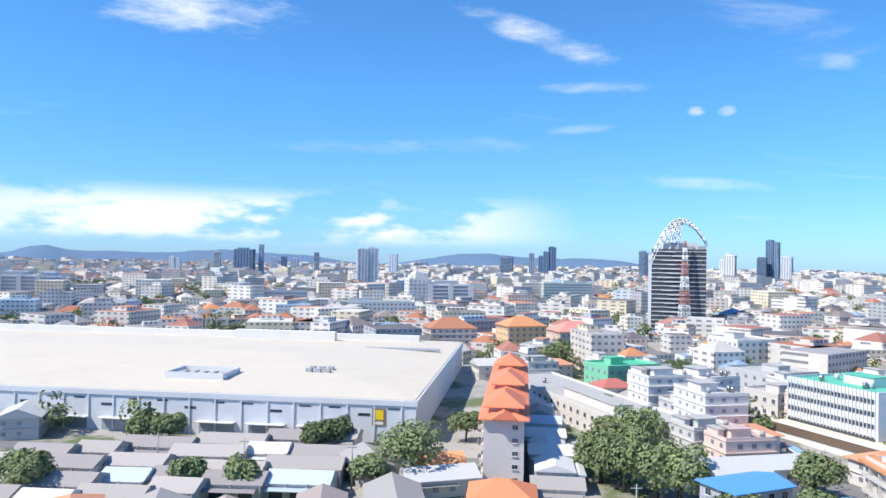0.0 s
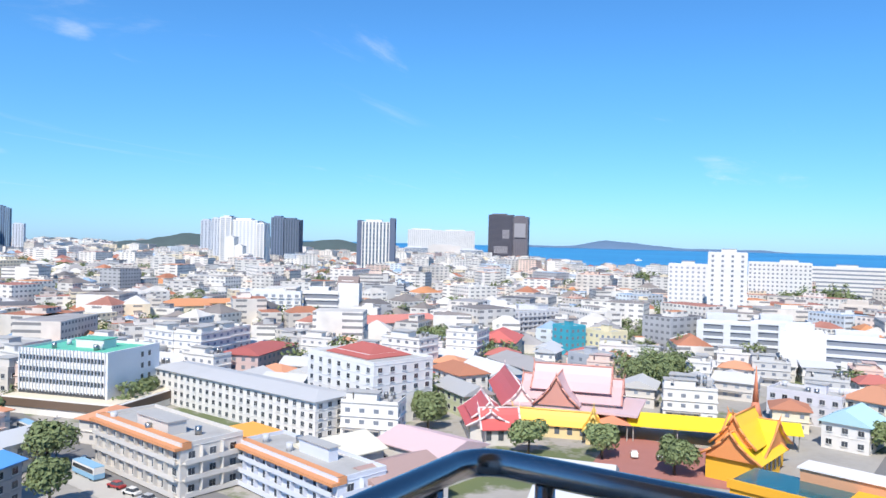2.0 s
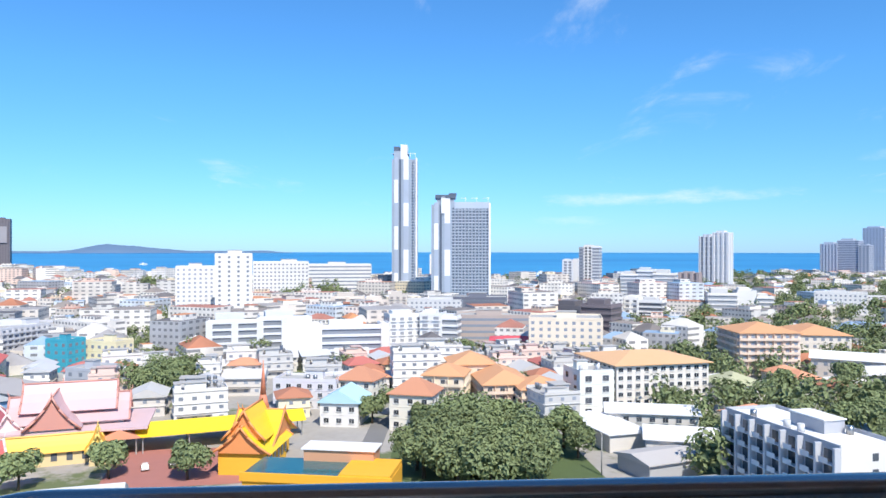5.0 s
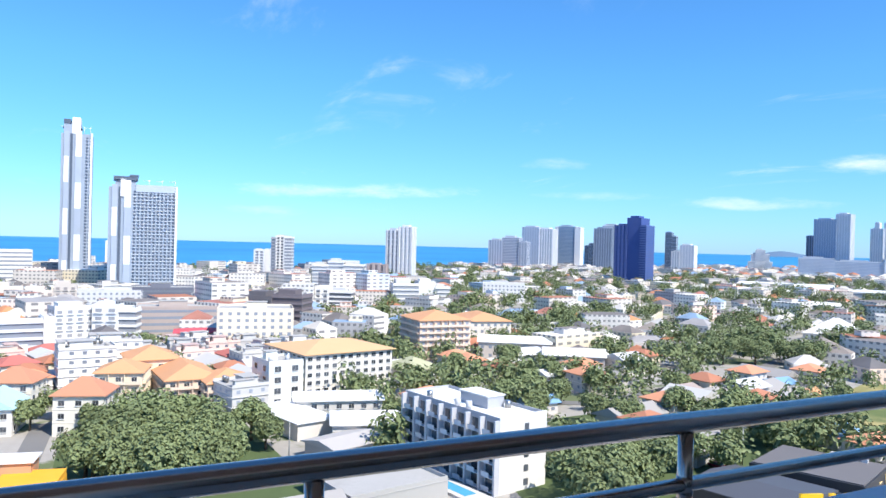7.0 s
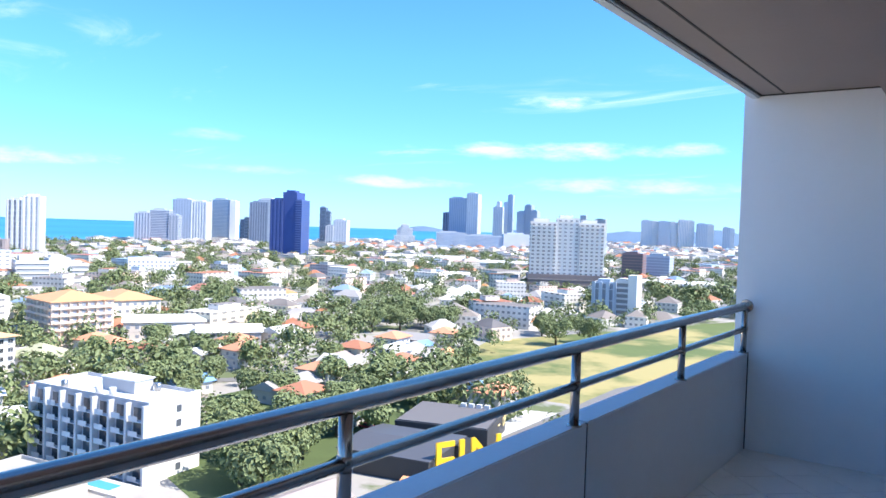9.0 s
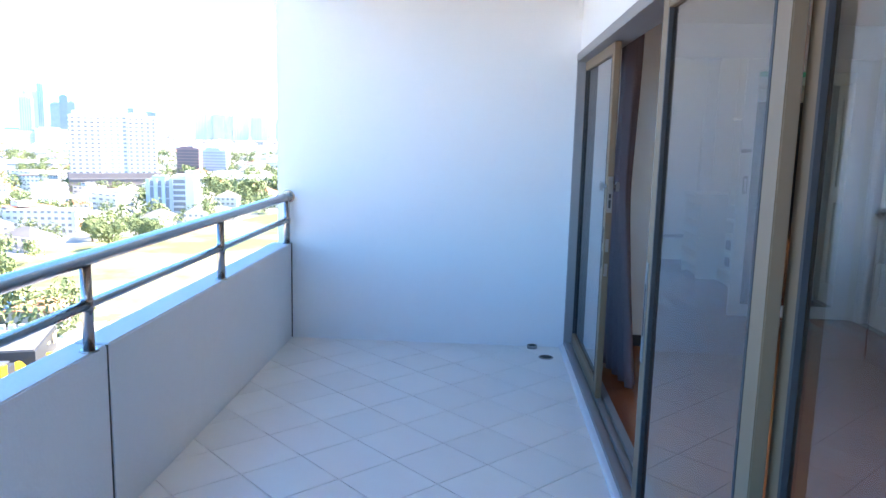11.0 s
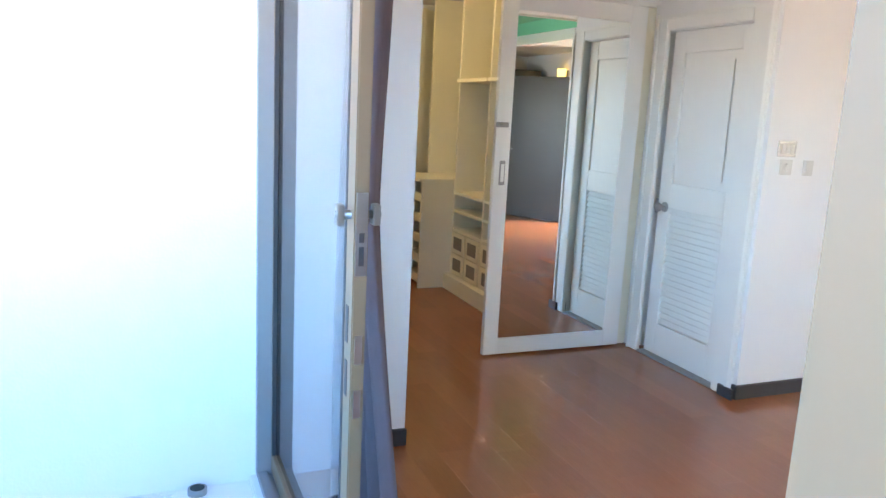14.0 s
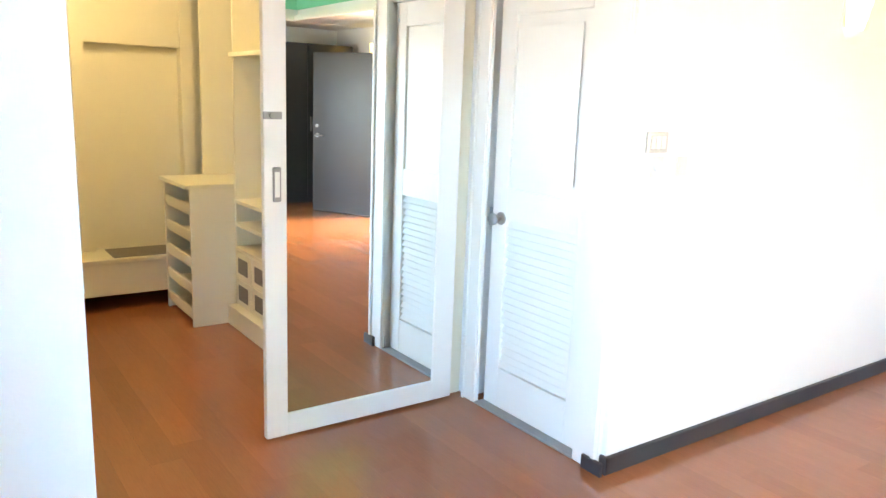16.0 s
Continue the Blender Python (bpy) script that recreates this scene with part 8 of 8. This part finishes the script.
def build_sconce(x, z, face):
    t = thing("wall_sconce", "lit frosted glass wall sconce glowing warm yellow", "lamp", (x, face, z))
    bm = bmesh.new()
    n = 14
    low, top = [], []
    for k in range(n + 1):
        a = math.pi * k / n
        low.append(bm.verts.new((0.055 * math.cos(a), 0.055 * math.sin(a) + 0.004, -0.11)))
        top.append(bm.verts.new((0.10 * math.cos(a), 0.10 * math.sin(a) + 0.004, 0.10)))
    for k in range(n):
        bm.faces.new((low[k], low[k + 1], top[k + 1], top[k])).smooth = True
    bm.faces.new(low[::-1])
    part("shade", bm, M_SHADE, t, "half round frosted glass")
    block("back_plate", (-0.09, 0.0, -0.10), (0.09, 0.004, 0.09), M_PLASTIC, t)
    lamp = new("sconce_light", bpy.data.lights.new("sconce_light", "POINT"))
    lamp.data.energy, lamp.data.color, lamp.data.shadow_soft_size = 0.10, (1.0, 0.68, 0.30), 0.05
    lamp.matrix_basis = pose(x, face + 0.07, z + 0.14)


build_sconce(-4.085, 2.02, -0.17)
t2 = thing("wall_sconce", "lit frosted glass wall sconce by the entrance", "lamp", (-5.62, 5.0, 2.1), -90)
bm = bmesh.new()
rod(bm, (0, 0.075, -0.11), (0, 0.075, 0.10), 0.05, 18, 0.075)
part("shade", bm, M_SHADE, t2, "frosted glass shade")
block("back_plate", (-0.07, 0.0, -0.08), (0.07, 0.03, 0.08), M_PLASTIC, t2)


def build_aircon():
    t = thing("air_conditioner", "cream split air conditioner high on the white wall", "air conditioner", (-4.40, -0.17, 2.215))
    block("body", (-0.40, 0.0, 0.0), (0.40, 0.19, 0.215), M_LEAF, t, bevel=0.02)
    block("air_flap", (-0.36, 0.10, -0.006), (0.36, 0.18, 0.004), M_PLASTIC, t, bevel=0.002)
    block("grille", (-0.37, 0.19, 0.10), (0.37, 0.196, 0.19), M_PLASTIC, t, bevel=0.002)


build_aircon()


def build_curtain():
    t = thing("curtain", "mauve grey cloth curtain drawn aside behind the glass door", "curtain", (-0.24, 0.0, 0.03))
    bm = bmesh.new()
    nu, nv = 64, 26
    grid = []
    for j in range(nv + 1):
        z = 2.38 * j / nv
        f = max(0.0, (1.15 - z) / 1.15)
        pinch = 1 - 0.10 * math.exp(-((z - 1.25) / 0.35) ** 2)
        row = []
        for i in range(nu + 1):
            u = i / nu
            y = 0.40 + u * (0.24 + 0.30 * f ** 1.3) * pinch
            x = 0.045 * math.sin(u * math.tau * 4.5 + 0.6 * math.sin(z * 1.3)) + 0.012 * math.sin(u * 31 + z * 2.0) - 0.05 * f * u
            row.append(bm.verts.new((x, y, z)))
        grid.append(row)
    for a, b in zip(grid, grid[1:]):
        for i in range(nu):
            bm.faces.new((a[i], a[i + 1], b[i + 1], b[i])).smooth = True
    c = part("cloth", bm, M_CURTAIN, t)
    c.modifiers.new("thick", "SOLIDIFY").thickness = 0.004
    bm = bmesh.new()
    rod(bm, (0.0, 0.0, 2.39), (0.0, 4.7, 2.39), 0.012)
    part("curtain_rod", bm, M_ALU, t)


build_curtain()


def build_closet():
    # open wardrobe along the passage wall, facing the passage
    t = thing("open_wardrobe", "cream open wardrobe with a high shelf, rail and wicker drawers", "wardrobe", (-2.595, -2.915, 0.0))
    D, W = 0.645, 1.72
    block("plinth", (0.0, 0.0, 0.0), (D, W, 0.13), M_CREAM, t, bevel=0.003)
    block("back_panel", (0.0, 0.0, 0.13), (0.012, W, 2.44), M_CREAM, t)
    for y in (0.0, 0.585, 1.15, W - 0.02):
        block("upright", (0.012, y, 0.13), (D - 0.06, y + 0.02, 2.44), M_CREAM, t, bevel=0.001)
    for y0, y1 in ((0.02, 0.585), (0.605, 1.15), (1.17, W - 0.02)):
        block("high_shelf", (0.012, y0, 1.72), (D - 0.03, y1, 1.745), M_CREAM, t, bevel=0.001)
    for z in (0.50, 0.66, 0.81):
        block("shelf", (0.012, 0.605, z), (D - 0.05, 1.15, z + 0.02), M_CREAM, t, bevel=0.001)
        block("shelf", (0.012, 0.02, z), (D - 0.05, 0.585, z + 0.02), M_CREAM, t, bevel=0.001)
    for y0 in (0.02, 0.305, 0.605, 0.88):
        for z0 in (0.14, 0.32):
            b = block("drawer_front", (D - 0.075, y0 + 0.004, z0), (D - 0.052, y0 + 0.268, z0 + 0.17), M_CREAM, t, bevel=0.002)
            block("basket_panel", (D - 0.0515, y0 + 0.055, z0 + 0.035), (D - 0.048, y0 + 0.215, z0 + 0.135), M_WICKER, b, "grey woven insert")
    bm = bmesh.new()
    rod(bm, (0.30, 0.02, 1.60), (0.30, W - 0.02, 1.60), 0.013)
    part("hanging_rail", bm, M_CHROME, t, "steel hanging rail")
    # drawer tower standing further out
    t = thing("drawer_tower", "cream drawer tower with open slots beside the wardrobe", "drawers", (-2.595, -3.52, 0.0))
    for y in (0.0, 0.578):
        block("side_panel", (0.0, y, 0.0), (0.87, y + 0.022, 0.90), M_CREAM, t, bevel=0.002)
    block("back_panel", (0.0, 0.022, 0.0), (0.02, 0.578, 0.90), M_CREAM, t)
    block("top", (0.0, -0.003, 0.901), (0.90, 0.603, 0.926), M_CREAM, t, bevel=0.003)
    for k in range(5):
        z = 0.04 + k * 0.172
        block("slide_shelf", (0.02, 0.023, z), (0.86, 0.577, z + 0.016), M_CREAM, t, bevel=0.002)
        block("shelf_lip", (0.846, 0.024, z + 0.017), (0.866, 0.576, z + 0.075), M_CREAM, t, bevel=0.004)
    block("tall_panel", (0.0, 0.0, 0.927), (0.60, 0.022, 2.44), M_CREAM, t)
    # low cabinet and uprights at the end wall
    t = thing("end_cabinet", "cream low bench cabinet under hanging space", "cabinet", (-1.75, -3.962, 0.0))
    block("bench", (-0.845, 0.02, 0.11), (1.085, 0.42, 0.34), M_CREAM, t, bevel=0.004)
    block("bench_top", (-0.845, 0.02, 0.341), (1.085, 0.44, 0.365), M_CREAM, t, bevel=0.003)
    for x in (-0.30, 0.42):
        block("upright", (x, 0.02, 0.366), (x + 0.09, 0.12, 2.40), M_CREAM, t, bevel=0.003)
    block("back_board", (-0.845, 0.005, 0.366), (1.085, 0.018, 2.40), M_CREAM, t)
    block("header", (-0.21, 0.02, 1.80), (0.42, 0.10, 2.40), M_CREAM, t, bevel=0.003)
    block("dark_mat", (-0.15, 0.10, 0.366), (0.36, 0.40, 0.372), M_WICKER, t)
    for x, y in ((-1.45, -2.1), (-1.25, -3.0)):
        t = thing("closet_lamp", "small warm recessed lamp in the closet ceiling", "lamp", (x, y, 2.45), group="closet lamps")
        bm = bmesh.new()
        rod(bm, (0, 0, -0.012), (0, 0, 0.0), 0.045, 18)
        part("ring", bm, M_CHROME, t)
        bm = bmesh.new()
        rod(bm, (0, 0, -0.016), (0, 0, -0.0125), 0.03, 16)
        part("bulb", bm, M_BULB, t)
        lamp = new("closet_light", bpy.data.lights.new("closet_light", "POINT"))
        lamp.data.energy, lamp.data.color, lamp.data.shadow_soft_size = 0.40, (1.0, 0.80, 0.46), 0.04
        lamp.matrix_basis = pose(x, y, 2.36)


build_closet()


def build_entrance():
    t = thing("entrance_door", "black painted entrance door standing wide open", "door", (-5.10, 4.0, 0.01), 60)
    block("leaf", (0.0, -0.022, 0.0), (1.02, 0.022, 2.02), M_BLACKDOOR, t, bevel=0.003)
    for s in (-1, 1):
        bm = bmesh.new()
        rod(bm, (0.95, 0.022 * s, 0.98), (0.95, 0.07 * s, 0.98), 0.012)
        rod(bm, (0.95, 0.065 * s, 0.98), (0.84, 0.065 * s, 0.98), 0.010)
        rod(bm, (0.95, 0.022 * s, 0.98), (0.95, 0.028 * s, 0.98), 0.028)
        rod(bm, (0.95, 0.022 * s, 1.10), (0.95, 0.04 * s, 1.10), 0.022)
        part("lever_handle", bm, M_CHROME, t, "steel lever and deadbolt")
    structure("door_2", [((WEST, 2.84, 0.0), (WEST + 0.03, 2.92, 2.12)), ((WEST, 3.93, 0.0), (WEST + 0.52, 4.01, 2.12)), ((WEST, 2.92, 2.04), (WEST + 0.03, 3.93, 2.12))], M_BLACKDOOR, "black frame of the entrance doorway")
    t = thing("tall_cabinet", "tall dark brown cabinet near the entrance door", "cabinet", (-4.55, 5.55, 0.0))
    block("body", (-0.95, 0.0, 0.06), (0.45, 0.55, 2.18), M_BLACKDOOR, t, bevel=0.004)
    block("plinth", (-0.92, 0.04, 0.0), (0.42, 0.52, 0.06), M_SKIRT, t)
    for a, b in ((-0.945, -0.255), (-0.245, 0.445)):
        d = block("cabinet_door", (a, -0.02, 0.07), (b, -0.001, 2.17), M_BLACKDOOR, t, bevel=0.003)
        block("handle", (b - 0.05, -0.035, 1.0), (b - 0.035, -0.0205, 1.2), M_CHROME, d)
    lamp = new("hall_light", bpy.data.lights.new("hall_light", "AREA"))
    lamp.data.energy, lamp.data.size, lamp.data.color = 26.0, 0.9, (1.0, 0.97, 0.92)
    lamp.matrix_basis = look((WEST - 1.0, 3.4, 2.45), (WEST - 1.0, 3.4, 0))


build_entrance()

# small things on the balcony floor
t = thing("floor_drain", "dark round floor drain hole in the balcony tiles", "drain", (0.163, 0.267, 0.0))
bm = bmesh.new()
rod(bm, (0, 0, 0.0005), (0, 0, 0.004), 0.052, 24, 0.050)
part("rim", bm, M_PIPE, t)
bm = bmesh.new()
rod(bm, (0, 0, 0.0045), (0, 0, 0.0052), 0.040, 24)
part("hole", bm, M_DRAIN, t)
t = thing("pipe_stub", "short grey pipe stub by the end wall", "pipe", (0.245, 0.05, 0.0))
bm = bmesh.new()
rod(bm, (0, 0, 0.0), (0, 0, 0.022), 0.036, 20)
part("pipe", bm, M_PIPE, t)
bm = bmesh.new()
rod(bm, (0, 0, 0.0225), (0, 0, 0.0235), 0.027, 20)
part("opening", bm, M_DRAIN, t)


# ---- floor pieces ----
def clip(poly, axis, limit, keep):
    out = []
    for p, q in zip(poly, poly[1:] + poly[:1]):
        a, b = (p[axis] - limit) * keep, (q[axis] - limit) * keep
        if a >= 0:
            out.append(p)
        if a * b < 0:
            s = a / (a - b)
            out.append((p[0] + (q[0] - p[0]) * s, p[1] + (q[1] - p[1]) * s))
    return out


def slab_from(poly, z0, z1, inset=0.0):
    bm = bmesh.new()
    cx, cy = sum(p[0] for p in poly) / len(poly), sum(p[1] for p in poly) / len(poly)
    low = [bm.verts.new((x, y, z0)) for x, y in poly]
    top = [bm.verts.new((x + (cx - x) * inset, y + (cy - y) * inset, z1)) for x, y in poly]
    n = len(poly)
    for k in range(n):
        bm.faces.new((low[k], low[(k + 1) % n], top[(k + 1) % n], top[k]))
    bm.faces.new(top)
    return bm


def lay_tiles():
    floor = bpy.data.objects["balcony_floor"]
    e, g = 0.2165, 0.0022
    whole = None
    for i in range(-30, 40):
        for j in range(-30, 40):
            cx, cy = 0.785 + (i - j) * e, 0.912 + e + (i + j) * e
            poly = [(cx + (e - g), cy), (cx, cy + (e - g)), (cx - (e - g), cy), (cx, cy - (e - g))]
            cut = poly
            for axis, limit, keep in ((0, 0.046, 1), (0, 1.997, -1), (1, 0.003, 1), (1, BAL_N - 0.003, -1)):
                cut = clip(cut, axis, limit, keep) if cut else cut
            if len(cut) < 3:
                continue
            if cut == poly:
                if whole is None:
                    whole = mesh_of("tile", slab_from([(x - cx, y - cy) for x, y in poly], -0.012, 0.0, 0.012), M_TILE)
                ob = new("tile", whole)
                ob.matrix_basis = pose(cx, cy, random.uniform(-0.0006, 0.0), random.uniform(-0.1, 0.1), random.uniform(-0.1, 0.1))
            else:
                ob = new("tile", mesh_of("tile", slab_from(cut, -0.012, -0.0004, 0.01), M_TILE))
            ob.parent = floor


def lay_planks():
    floor = bpy.data.objects["room_floor"]
    w, n, far = 0.128, 1.25, bmesh.new()
    whole = mesh_of("plank", slab_from([(0, 0), (w - 0.0003, 0), (w - 0.0003, n - 0.0004), (0, n - 0.0004)], -0.010, 0.0), M_WOOD)
    rows = int((WEST * -1 - 0.13) / w) + 1
    for r in range(rows):
        x = -0.131 - (r + 1) * w
        y = -4.1 - random.uniform(0, 1.0)
        while y < ROOM_N:
            lo, hi = max(y, -4.09), min(y + n, ROOM_N)
            if hi - lo > 0.02:
                if hi < 3.2 and x > -4.6 or lo > -0.3 and hi < 2.2:
                    if hi - lo > n - 0.002:
                        ob = new("plank", whole)
                        ob.matrix_basis = pose(x, y, 0)
                    else:
                        ob = new("plank", mesh_of("plank", slab_from([(0, 0), (w - 0.0003, 0), (w - 0.0003, hi - lo - 0.0004), (0, hi - lo - 0.0004)], -0.010, 0.0), M_WOOD))
                        ob.matrix_basis = pose(x, lo, 0)
                    ob.parent = floor
                else:
                    slab(far, (max(x, WEST), lo, -0.010), (x + w - 0.0003, hi - 0.0004, 0.0))
            y += n
    ob = part("planks", far, M_WOOD, floor)
    ob["kind"] = "stuff"


lay_tiles()
lay_planks()
